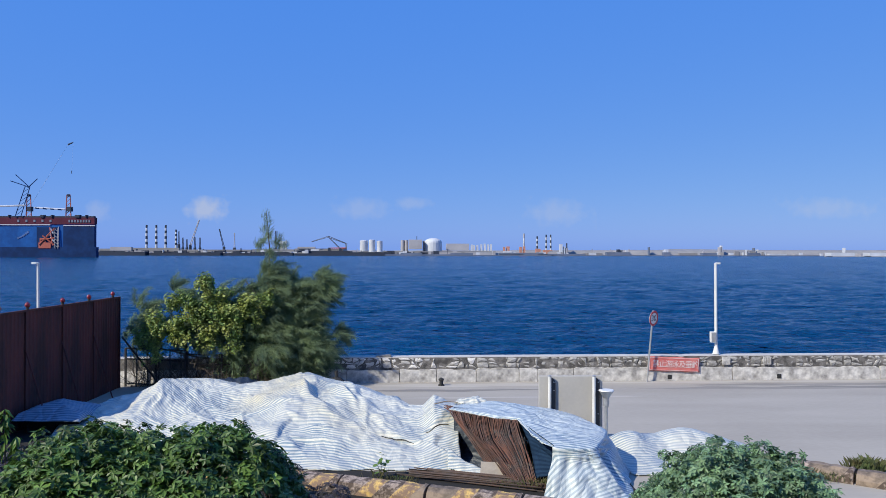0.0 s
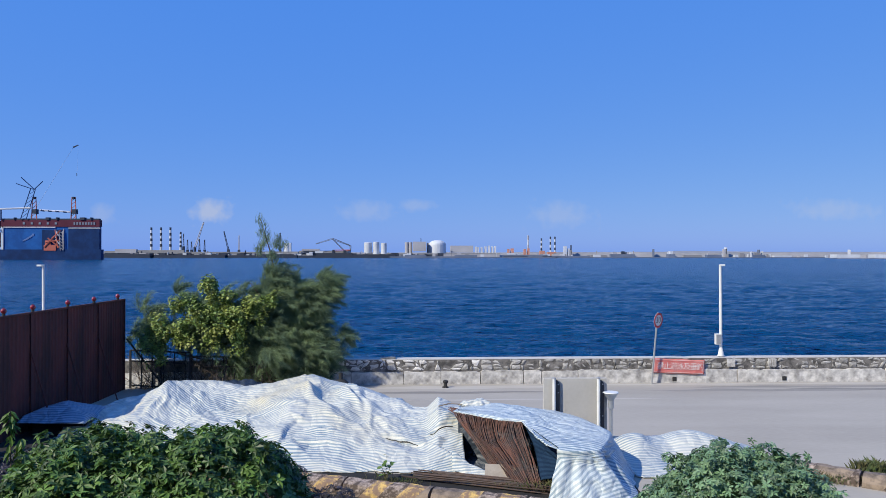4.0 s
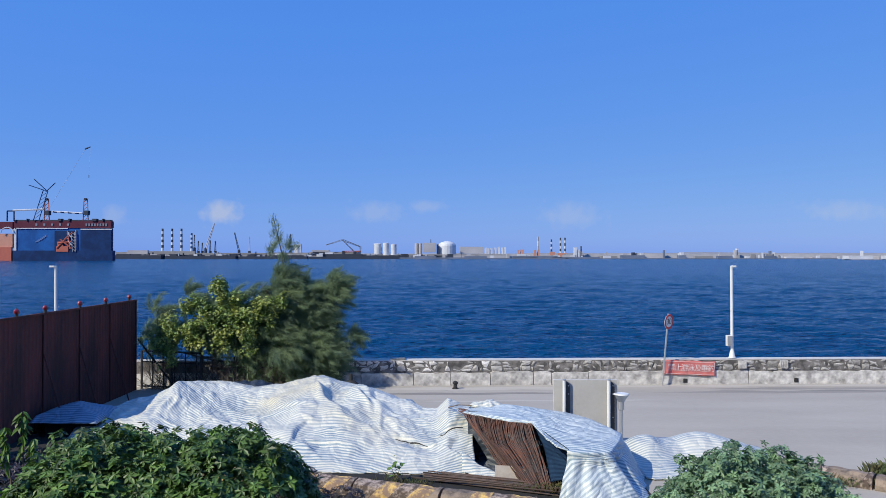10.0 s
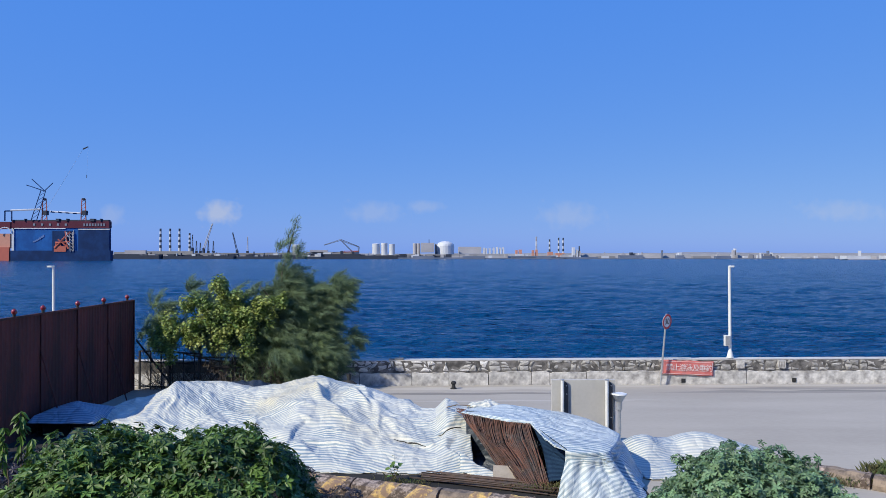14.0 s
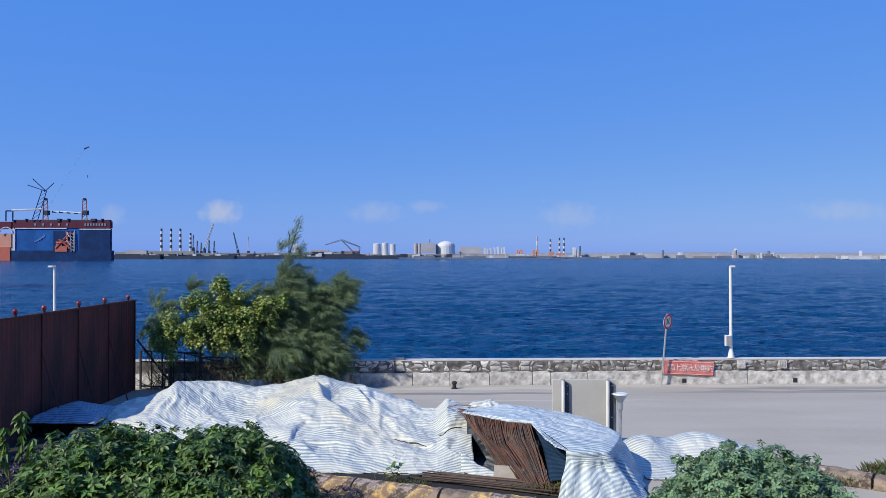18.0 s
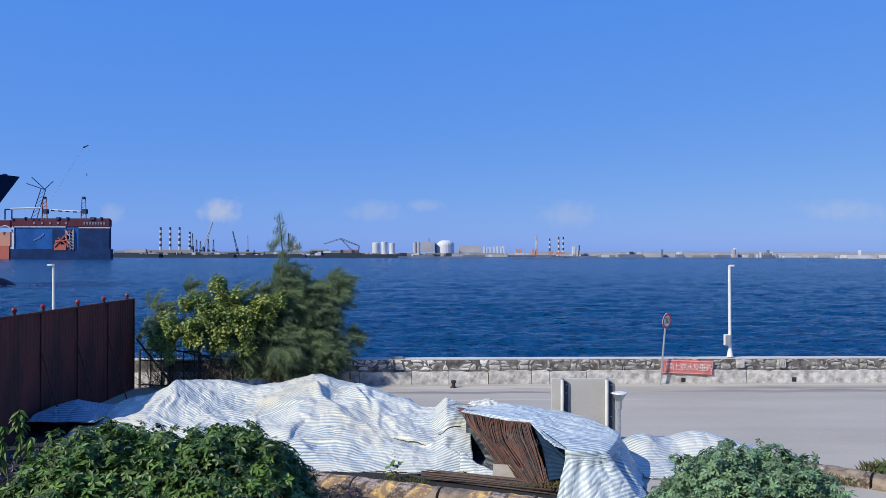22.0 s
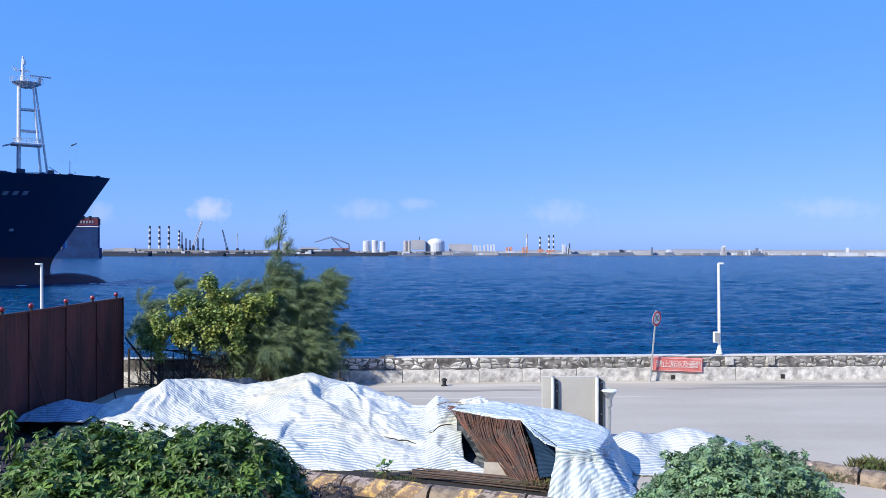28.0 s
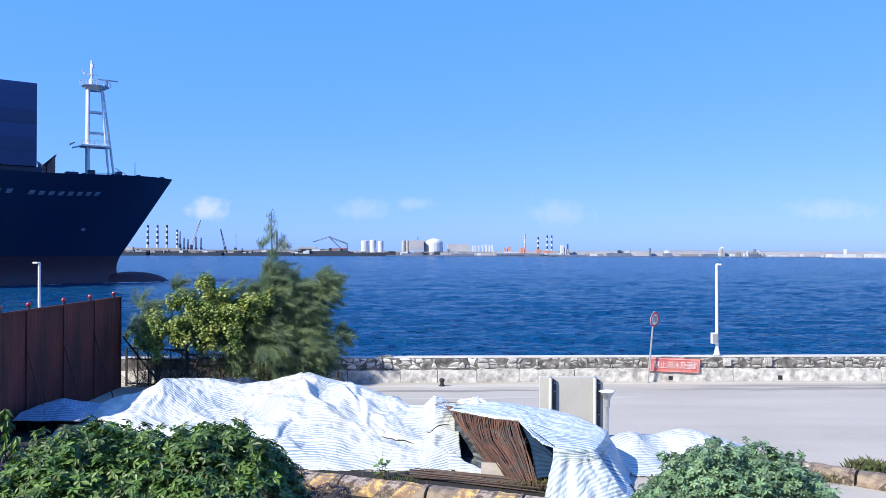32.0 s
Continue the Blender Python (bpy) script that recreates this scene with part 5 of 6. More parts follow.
def build_sapling():
    r = random.Random(14)
    s = thing("sapling", "young plant with yellowish drooping leaves in the shade", "plant", pose(-7.8, 14.2, 0))
    for sx, h in ((0.0, 2.2), (-0.32, 1.9), (0.22, 1.7)):
        part("stem", tube(B(), [(sx * 0.3, 0, -0.02), (sx * 0.7, 0.05, h * 0.5), (sx, 0, h)], [0.022, 0.016, 0.008], 6), M["twig"], s)
        for k in range(40):
            z = h + 0.12 - r.random() ** 1.5 * 0.75
            a = r.uniform(0, 6.28)
            bm = B()
            m = Matrix.Translation((sx, 0, z)) @ pose(0, 0, 0, 0, 0, math.degrees(a)) @ pose(0, 0, 0, r.uniform(-75, -10), r.uniform(-20, 20), 0)
            p = [(0, 0, 0), (0.05, 0.1, 0.02), (0.06, 0.22, 0.0), (0, 0.36, -0.05), (-0.06, 0.22, 0.0), (-0.05, 0.1, 0.02)]
            v = [bm.verts.new(Vector(q) * r.uniform(0.45, 0.75)) for q in p]
            bm.faces.new((v[0], v[1], v[2], v[3]))
            bm.faces.new((v[0], v[3], v[4], v[5]))
            part("leaf", bm, M["shrub_leaf_own"], s, at=m)
    return s


sapling = build_sapling()


def build_weed():
    r = random.Random(19)
    s = thing("weed", "small leafy weed in front of the tarpaulin", "weed", pose(-1.1, 17.62, 0))
    for lean, h in ((0.0, 0.62), (0.12, 0.45), (-0.1, 0.35)):
        part("stem", tube(B(), [(0, 0, -0.01), (lean * 0.5, 0, h * 0.5), (lean, 0, h)], [0.008, 0.006, 0.003], 5), M["grass"], s)
        for k in range(7):
            z = h * (0.35 + 0.65 * k / 6)
            bm = B()
            leaf_oval(bm, Matrix(), 0.14)
            part("leaf", bm, M["shrub_leaf_own"], s, at=leaf_pose(r, Vector((lean * z / h, 0, z)), 0.6))


build_weed()


def build_grass():
    r = random.Random(8)
    for cx, cy, n, h in ((-0.9, 17.55, 110, 0.11), (-0.6, 17.5, 90, 0.10), (1.9, 17.05, 130, 0.13), (2.45, 16.9, 150, 0.2), (-1.15, 17.6, 20, 0.2), (10.3, 17.9, 420, 0.34), (9.3, 17.4, 300, 0.2), (8.3, 17.3, 300, 0.25)):
        bm = B()
        for k in range(n):
            x, y = cx + r.gauss(0, 0.25), cy + r.gauss(0, 0.12)
            a, l = r.uniform(0, 6.28), h * r.uniform(0.5, 1.2)
            d = Vector((math.cos(a), math.sin(a), 0))
            s = Vector((-d.y, d.x, 0)) * 0.003
            b0 = Vector((x, y, 0.0))
            v = [bm.verts.new(b0 - s), bm.verts.new(b0 + s), bm.verts.new(b0 + d * l * 0.2 + Vector((0, 0, l * 0.7)) + s * 0.6), bm.verts.new(b0 + d * l * 0.5 + Vector((0, 0, l)))]
            bm.faces.new(v[:3])
            bm.faces.new((v[0], v[2], v[3]))
        tagged(link_mesh("grass_tuft", bm, M["grass"]), "tuft of half-dry grass by the kerb", "grass", kind="stuff")


build_grass()


def spray(bm, r, c, d, n, length, width=0.012, spread=0.6):
    """A spray of needle twigs that hang and blow along d."""
    for k in range(n):
        v = (d + Vector((r.gauss(0, 1), r.gauss(0, 1), r.gauss(0, 1))) * spread * 0.45).normalized()
        l = length * r.uniform(0.5, 1.2)
        a = c + Vector((r.gauss(0, 1), r.gauss(0, 1), r.gauss(0, 1))) * length * 0.35
        side = v.cross(Vector((r.uniform(-1, 1), r.uniform(-1, 1), r.uniform(-1, 1)))).normalized() * width
        m = a + v * l * 0.55
        e = a + v * l + Vector((0.0, 0, -0.16 * l))
        p = [bm.verts.new(a - side), bm.verts.new(a + side), bm.verts.new(m + side), bm.verts.new(m - side), bm.verts.new(e)]
        bm.faces.new(p[:4])
        bm.faces.new((p[3], p[2], p[4]))


def clump(bm, r, c, rad, sprays, n, length, wind, width=0.012):
    for k in range(sprays):
        d = Vector((r.gauss(0, 1), r.gauss(0, 1), r.gauss(0, 1))).normalized() * r.random() ** 0.4
        p = c + Vector((d.x * rad.x, d.y * rad.y, d.z * rad.z))
        spray(bm, r, p, (d * 0.5 + wind).normalized(), n, length, width)


def plumes(bm, r, c, rad, count, wind):
    """Feathery branchlets that grow outwards from inside a bough, bend with the wind and droop at the tip."""
    for k in range(count):
        d = Vector((r.gauss(0, 1), r.gauss(0, 1), r.gauss(0.15, 1))).normalized()
        p = c + Vector((d.x * rad.x, d.y * rad.y, d.z * rad.z)) * r.uniform(0.1, 0.75)
        grow = (d * 0.8 + wind * r.uniform(0.5, 1.1) + Vector((0, 0, 0.15))).normalized()
        size = min(rad.x, rad.z)
        ln = r.uniform(0.55, 1.25) * (0.35 + 0.75 * size)
        steps = 7
        for q in range(steps):
            f = q / (steps - 1)
            p = p + grow * ln / steps
            grow = (grow + Vector((0.05, 0, -0.10)) + wind * 0.06).normalized()
            for w in range(int(26 - 11 * f)):
                v = (grow + Vector((r.gauss(0, 1), r.gauss(0, 1), r.gauss(-0.1, 1))) * 0.42).normalized()
                l = (0.40 - 0.14 * f) * r.uniform(0.5, 1.25)
                side = v.cross(Vector((r.uniform(-1, 1), r.uniform(-1, 1), r.uniform(-1, 1)))).normalized() * 0.0042
                e = p + v * l + Vector((0, 0, -0.12 * l))
                a = p + Vector((r.gauss(0, 1), r.gauss(0, 1), r.gauss(0, 1))) * 0.03
                m = a.lerp(e, 0.6)
                t = [bm.verts.new(a - side), bm.verts.new(a + side), bm.verts.new(m + side), bm.verts.new(m - side), bm.verts.new(e)]
                bm.faces.new(t[:4])
                bm.faces.new((t[3], t[2], t[4]))


TREE = Vector((-6.5, 30.0, 0))
LEADER = Vector((0.25, 0.0, 4.62))


def build_tree():
    r = random.Random(21)
    t = thing("windblown_tree", "wind-bent needle-leaved tree overgrown with yellow-green creeper", "tree", Matrix.Translation(TREE))
    part("trunk", tube(B(), [(0.1, 0, -0.03), (0.05, 0, 1.2), (0.12, 0, 2.6), (0.2, 0, 3.8), tuple(LEADER)], [0.15, 0.12, 0.09, 0.06, 0.035], 8), M["bark"], t)
    wind = Vector((0.75, 0.0, 0.12))
    limbs = [((0.1, 0, 1.5), (1.2, -0.1, 2.4), (2.6, -0.1, 3.6)), ((0.1, 0, 2.4), (0.9, 0.1, 3.3), (1.7, 0, 3.9)), ((0.05, 0, 1.3), (-1.0, 0, 2.0), (-2.2, 0, 2.8)),
             ((0.05, 0, 0.9), (-1.6, -0.1, 1.5), (-3.6, 0, 2.4)), ((0.1, 0, 1.0), (1.3, 0.1, 1.4), (2.4, 0, 1.6)), ((0.15, 0, 3.0), (-0.3, 0, 3.6), (-0.7, 0, 4.1)), ((0.08, 0, 0.8), (-2.5, 0, 1.1), (-4.6, 0, 1.6))]
    for a, b, c in limbs:
        part("limb", tube(B(), [a, b, c], [0.06, 0.04, 0.012], 6), M["bark"], t)
    # leader: its own part, swaying from its foot
    bm = B()
    tube(bm, [(0, 0, 0), (0.02, 0, 0.7), (-0.02, 0, 1.5), (-0.06, 0, 2.15)], [0.035, 0.026, 0.016, 0.006], 6)
    lead = part("leader", bm, M["bark"], t, "bare leading shoot with thin tufts", at=Matrix.Translation(LEADER))
    bm = B()
    for z, x, k in ((0.55, 0.0, 9), (0.8, -0.38, 9), (1.0, -0.2, 8), (0.85, 0.25, 8), (0.75, 0.5, 8), (1.05, 0.42, 4), (1.15, -0.05, 7), (1.4, -0.08, 5), (1.7, -0.1, 4), (1.95, -0.1, 3), (0.3, 0.1, 8), (0.05, 0.0, 10)):
        clump(bm, r, Vector((x, 0, z)), Vector((0.13, 0.13, 0.12)), k, 20, 0.22, Vector((0.15, 0, 0.75)), 0.006)
    part("tuft_foliage", bm, M["needles"], lead)
    groups = {
        "crown": [((0.3, 0, 4.25), (0.5, 0.45, 0.4), 44), ((0.35, 0, 3.7), (0.9, 0.7, 0.5), 95), ((0.5, -0.1, 3.1), (1.1, 0.8, 0.55), 130), ((-0.3, -0.1, 2.5), (1.0, 0.8, 0.6), 130)],
        "seaward_bough": [((1.45, 0, 3.6), (0.75, 0.5, 0.4), 55), ((2.3, 0, 4.0), (0.55, 0.4, 0.28), 40), ((2.15, 0, 3.5), (0.6, 0.4, 0.35), 34), ((1.7, 0, 2.9), (0.8, 0.5, 0.5), 50)],
        "under_bough": [((1.1, 0, 2.2), (0.95, 0.8, 0.7), 150), ((1.6, 0, 1.5), (0.85, 0.7, 0.6), 135), ((0.3, -0.3, 1.6), (0.9, 0.6, 0.8), 170), ((2.2, 0, 1.1), (0.45, 0.4, 0.45), 28), ((2.95, 0, 1.95), (0.36, 0.3, 0.16), 15), ((0.9, 0, 0.8), (1.1, 0.6, 0.6), 110)],
        "lee_bough": [((-1.6, 0.3, 2.9), (1.0, 0.6, 0.7), 85), ((-2.7, 0.3, 2.9), (0.8, 0.5, 0.6), 60), ((-0.8, 0.2, 3.4), (0.6, 0.5, 0.5), 40), ((-3.5, 0.3, 3.6), (0.3, 0.3, 0.45), 14), ((-4.7, 0.2, 2.8), (0.6, 0.4, 0.6), 24), ((-4.9, 0.3, 2.1), (0.65, 0.4, 0.55), 46), ((-3.6, 0.2, 2.0), (0.6, 0.4, 0.4), 40), ((-1.2, -0.1, 1.6), (0.9, 0.6, 0.6), 120), ((-2.7, 0.1, 1.95), (0.9, 0.4, 0.5), 75)],
    }
    made = {"leader": lead}
    for name, spec in groups.items():
        bm = B()
        for c, rad, k in spec:
            plumes(bm, r, Vector(c), Vector(rad), int(k * 0.95), wind)
        made[name] = part(name, bm, M["needles"], t)
    # creeper with small broad leaves over the lee side
    bm = B()
    for c, rad, k in (((-2.0, -0.90, 3.95), (0.32, 0.25, 0.45), 150), ((-2.9, -0.85, 3.35), (0.6, 0.35, 0.4), 190), ((-1.9, -0.95, 3.2), (0.8, 0.4, 0.45), 240), ((-0.9, -1.00, 3.05), (0.6, 0.35, 0.4), 190), ((-3.5, -0.85, 2.65), (0.75, 0.4, 0.5), 230),
                      ((-4.15, -0.85, 2.05), (0.5, 0.4, 0.5), 170), ((-2.6, -0.95, 2.4), (0.9, 0.4, 0.5), 210), ((-1.5, -1.00, 2.35), (0.85, 0.4, 0.45), 170), ((-3.8, -0.95, 1.55), (0.25, 0.3, 0.45), 60), ((0.6, -1.10, 3.5), (0.35, 0.2, 0.3), 75), ((-4.15, -0.90, 1.5), (0.3, 0.3, 0.5), 80), ((-0.1, -1.05, 2.8), (0.4, 0.3, 0.3), 50), ((-0.7, -1.05, 2.6), (0.7, 0.3, 0.5), 90), ((-1.4, -0.95, 3.5), (0.5, 0.3, 0.35), 110), ((-2.3, -1.00, 1.95), (0.9, 0.3, 0.4), 60),
                      ((-0.2, -1.05, 3.35), (0.45, 0.25, 0.3), 70), ((-1.2, -1.05, 1.75), (0.8, 0.3, 0.35), 60), ((-3.4, -0.95, 2.1), (0.5, 0.3, 0.3), 70)):
        for q in range(int(k * 6.2)):
            d = Vector((r.gauss(0, 1), r.gauss(0, 1), r.gauss(0, 1))).normalized() * r.random() ** 0.4
            p = Vector(c) + Vector((d.x * rad[0] * 1.2, d.y * rad[1], d.z * rad[2] * 1.2))
            if noise.noise(p * 1.9) > -0.12:
                leaf_oval(bm, leaf_pose(r, p, 0.5, d), r.uniform(0.06, 0.135))
    made["creeper"] = part("creeper", bm, M["vine_leaf"], t, "yellow-green creeper leaves")
    # bare tangle below
    bm = B()
    for k in range(360):
        x = r.uniform(-5.0, 1.2)
        a = Vector((x, r.uniform(-0.5, 0.2), r.uniform(0, 0.9) * (k % 2)))
        b = a + Vector((r.gauss(0, 0.55), r.uniform(-0.2, 0.2), r.uniform(0.3, 1.4)))
        tube(bm, [a, (a + b) / 2 + Vector((r.uniform(-0.2, 0.2), 0, 0)), b], [0.013, 0.009, 0.004], 4)
    part("tangle", bm, M["dead_twig"], t, "bare brown tangle of stems")
    bm = B()
    for k in range(110):
        x = r.uniform(-1.5, 2.3)
        clump(bm, r, Vector((x, r.uniform(-0.4, 0.3), r.uniform(0.3, 1.2))), Vector((0.3, 0.2, 0.3)), 4, 14, 0.3, Vector((0.3, 0, 0.3)))
    part("undergrowth", bm, M["needles"], t)
    return t, made


tree, boughs = build_tree()


# ---- container ship ----
SHIP_HEADING = 34.0


def build_ship():
    s = thing("container_ship", "dark navy container ship with red-brown bottom gliding past", "ship")
    top = 21.3 - SEA  # over the water

    def stem(z):
        return 11.0 + 0.7 * math.sin(math.pi * min(max((z - 0.5) / 5, 0), 1)) - 2.2 * max(0, 1 - max(z, 0) / 2.2) ** 2 if z < 5.5 else 11.0 * (1 - (z - 5.5) / (top - 5.5))

    def width(l, z):
        q = min(max(z / top, 0), 1) ** 1.4
        full = 72 * (1 - q) + 42 * q
        k = min(max((l - stem(z)) / full, 0), 1)
        return 19.8 * (1 - (1 - k) ** (1.75 + 0.35 * q))

    def deck(l):
        return top - 1.6 * smooth(0, 30, l)

    def shell(z0, z1, nz):
        bm = B()
        ss = [0, 0.4, 1, 2, 3.5, 5, 7, 9, 12, 15, 18, 22, 26, 30, 35, 40, 46, 54, 64, 80, 110, 150, 190]
        for side in (-1, 1):
            rows = []
            for j in range(nz + 1):
                row = []
                for q in ss:
                    zz = z0 + (z1 - z0) * j / nz
                    l = stem(zz) + q
                    zt = zz if z1 < top else z0 + (deck(l) - z0) * j / nz
                    l = stem(zt) + q
                    row.append(bm.verts.new((-l, side * width(l, zt), zt)))
                rows.append(row)
            for a, b in zip(rows, rows[1:]):
                for i in range(len(ss) - 1):
                    f = (a[i], a[i + 1], b[i + 1], b[i])
                    bm.faces.new(f if side > 0 else f[::-1])
            # transom
            bm.faces.new([row[-1] for row in rows] + [bm.verts.new((-190 - stem(z1), 0, z1)), bm.verts.new((-190 - stem(z0), 0, z0))])
        bmesh.ops.remove_doubles(bm, verts=bm.verts, dist=0.01)
        return bm

    part("hull", shell(5.6, top, 18), M["navy_hull"], s, smooth=True)
    bm = shell(-3.0, 5.6, 10)
    # bulb under the stem, awash
    ball(bm, (-8.6, 0, -1.1), 3.4, 24, 16, (2.5, 0.85, 1.0))
    part("bottom", bm, M["red_hull"], s, "red-brown bottom paint with a bulb at the bow", smooth=True)
    bm = B()
    ls = [0.5, 2, 4, 7, 10, 14, 18, 24, 30, 38, 50, 70, 110, 150, 189]
    a = [bm.verts.new((-l, width(l, deck(l) - 1.2), deck(l) - 1.2)) for l in ls]
    b = [bm.verts.new((-l, -width(l, deck(l) - 1.2), deck(l) - 1.2)) for l in ls]
    for i in range(len(ls) - 1):
        bm.faces.new((a[i], a[i + 1], b[i + 1], b[i]))
    part("deck", bm, M["deck_red"], s)
    # bulwark bumps: fairleads
    for l in (3.0, 9.0, 14.5, 20.5):
        for side in (-1, 1):
            bm = ball(B(), (-l, side * (width(l, deck(l)) - 0.3), deck(l)), 0.5, 10, 6, (1.2, 0.4, 0.6))
            part("fairlead", bm, M["navy_hull"], s)
    # winches and rails that show over the bulwark
    for l, w, hh in ((17.6, 1.5, 1.6), (21.2, 2.4, 1.3), (12.2, 1.1, 1.2)):
        win = part("winch", box(B(), (-l, -4.0, deck(l) - 0.5 + hh / 2), (w, 2.0, 1.0 + hh), 0.2), M["navy_hull"], s, "dark mooring winch on the foredeck")
        part("drum", rod(B(), (-l, -5.3, deck(l) + 0.2 * hh), (-l, -2.7, deck(l) + 0.2 * hh), 0.55, n=12), M["navy_hull"], win)
    for l in np.arange(10.5, 20.0, 1.2):
        part("stanchion", rod(B(), (-l, -2.4, deck(l) - 1.2), (-l, -2.4, deck(l) + 1.0), 0.07, n=6), M["ship_white"], s)
    for z in (0.45, 1.0):
        part("deck_rail", rod(B(), (-10.5, -2.4, deck(10.5) + z), (-19.9, -2.4, deck(19.9) + z), 0.05, n=6), M["ship_white"], s)
    # breakwater
    bm = B()
    for side in (-1, 1):
        v = [bm.verts.new(p) for p in ((-23.6, 0, deck(25) - 1), (-27.0, side * 15, deck(25) - 1), (-27.0, side * 15, deck(25) + 1.6), (-23.6, side * 2, deck(25) + 5.2), (-23.6, 0, deck(25) + 5.2))]
        bm.faces.new(v)
    part("breakwater", bm, M["deck_red"], s, "raised breakwater on the foredeck")
    for k in range(6):
        part("stay", rod(B(), (-26.5 - 0.1 * k, -3 - 2 * k, deck(26) - 1), (-27.2, -3 - 2 * k, deck(26) + 3.4 - 0.4 * k), 0.12, n=6), M["ship_grey"], s)
    # containers
    first = None
    for bay in range(3):
        for row in range(13):
            tiers = 6
            for tier in range(tiers):
                if bay and row > 1:
                    continue
                at = pose(-35.1 - bay * 13.2, -15.6 + row * 2.6, deck(36) + 1.1 + tier * 2.54)
                if first is None:
                    bm = box(B(), (0, 0, 1.26), (12.1, 2.42, 2.52))
                    for x in np.arange(-5.7, 5.8, 0.6):
                        for side in (-1, 1):
                            box(bm, (x, side * 1.22, 1.24), (0.28, 0.06, 2.22))
                    first = part("container", bm, M["container_navy"], s, at=at)
                else:
                    again(first, s, at)
    part("hatch_coaming", box(B(), (-48, 0, deck(36) - 0.1), (40, 32, 2.3), 0.05), M["navy_hull"], s)
    # foremast: two upright legs, two raking legs, platforms
    mx, mz, h = -14.9, deck(16) - 1.2, 26.2
    mast = part("mast", rod(B(), (mx - 2.6, 0.7, mz), (mx - 2.6, 0.5, mz + 20.0), 0.36, 0.33, n=10), M["ship_white"], s, "white lattice foremast with platforms")
    part("leg", rod(B(), (mx - 2.6, -0.7, mz), (mx - 2.6, -0.5, mz + 20.0), 0.36, 0.33, n=10), M["ship_white"], mast)
    for y in (-0.9, 0.9):
        part("leg", rod(B(), (mx + 2.3 + 0.95 * y, y * 1.5, mz), (mx + 0.2 + 0.3 * y, y * 0.5, mz + 20.0), 0.26, 0.2, n=8), M["ship_white"], mast)
    for z, x1 in ((1.7, 2.0), (10.9, 1.0), (15.3, 0.6)):
        part("crossbar", box(B(), (mx - 2.6 + (x1 + 2.6) / 2, 0, mz + z), (x1 + 2.6, 1.4, 0.45), 0.05), M["ship_white"], mast)
    part("platform", box(B(), (mx - 1.2, 0, mz + 8.1), (5.6, 3.4, 0.5), 0.15), M["ship_white"], mast)
    part("platform_tail", box(B(), (mx - 4.7, 0, mz + 7.8), (1.6, 1.2, 0.25), 0.04, pose(0, 0, 0, 0, -18, 0)), M["ship_white"], mast)
    part("top_platform", rod(B(), (mx - 1.2, 0, mz + 19.8), (mx - 1.2, 0, mz + 20.7), 1.2, 2.8, n=12), M["ship_white"], mast)
    for x, z in ((-1.2, 20.8), (-1.0, 8.3)):
        bm = B()
        for k in range(12):
            a = 2 * math.pi * k / 12
            rr_ = 3.0 if z > 10 else 2.6
            rod(bm, (mx + x + rr_ * math.cos(a), 1.4 * math.sin(a), mz + z), (mx + x + rr_ * math.cos(a), 1.4 * math.sin(a), mz + z + 1.0), 0.05, n=4)
        tube(bm, [(mx + x + rr_ * math.cos(k * math.pi / 8), 1.4 * math.sin(k * math.pi / 8), mz + z + 1.0) for k in range(17)], 0.05, 4)
        part("guard_rail", bm, M["ship_grey"], mast)
    part("topmast", rod(B(), (mx - 1.9, 0, mz + 20.7), (mx - 1.9, 0, mz + h), 0.5, 0.18, n=8), M["ship_white"], mast)
    bm = B()
    box(bm, (mx - 2.0, 0, mz + 23.2), (2.6, 0.5, 0.3), 0.05)
    rod(bm, (mx - 3.3, 0, mz + 23.2), (mx - 3.7, 0, mz + 24.0), 0.15, n=6)
    part("yard", bm, M["ship_white"], mast)
    part("scanner", box(B(), (mx + 1.3, 0, mz + 22.4), (4.0, 0.3, 0.25), 0.04), M["ship_grey"], mast, "radar scanner bar")
    part("scanner_foot", rod(B(), (mx + 1.0, 0, mz + 20.7), (mx + 1.2, 0, mz + 22.3), 0.35, 0.2, n=8), M["ship_grey"], mast)
    part("lantern", rod(B(), (mx - 1.7, 0, mz + 24.6), (mx - 1.7, 0, mz + 25.5), 0.35, n=8), M["ship_white"], mast)
    # jack staff and light derrick on the foredeck
    bm = B()
    rod(bm, (-8.0, 0, deck(8) - 1), (-8.0, 0, deck(8) + 3.6), 0.1, 0.06, n=6)
    part("jack_staff", bm, M["ship_grey"], s)
    part("derrick", rod(B(), (-8.6, 0, deck(8)), (-12.0, 0, deck(8) + 2.0), 0.08, n=6), M["ship_grey"], s)
    # plain bars in place of the name, on the starboard bow
    def on_side(l, z):
        return Vector((-l, -width(l, z) - 0.06, z))
    ls = [17.4 + 1.75 * k for k in range(8)] + [33.4 + 1.9 * k for k in range(3)]
    for l in ls:
        z = deck(l) - 3.6
        p, q, u = on_side(l - 0.55, z), on_side(l + 0.55, z), on_side(l, z + 0.9)
        mid, d = (p + q) / 2, (p - q).normalized()
        w = (u - on_side(l, z)).normalized()
        nrm = d.cross(w).normalized()
        m = Matrix((d, w, nrm)).transposed().to_4x4()
        ob = part("name_bar", box(B(), (0, 0, 0), (1.0, 0.85, 0.1), 0.02, Matrix(((1, 0.3, 0, 0), (0, 1, 0, 0), (0, 0, 1, 0), (0, 0, 0, 1)))), M["name_paint"], s, at=Matrix.Translation(mid) @ m)
    for l, z in ((38.5, 12.2), (40.5, 12.2)):
        p, q = on_side(l - 0.5, z), on_side(l + 0.5, z)
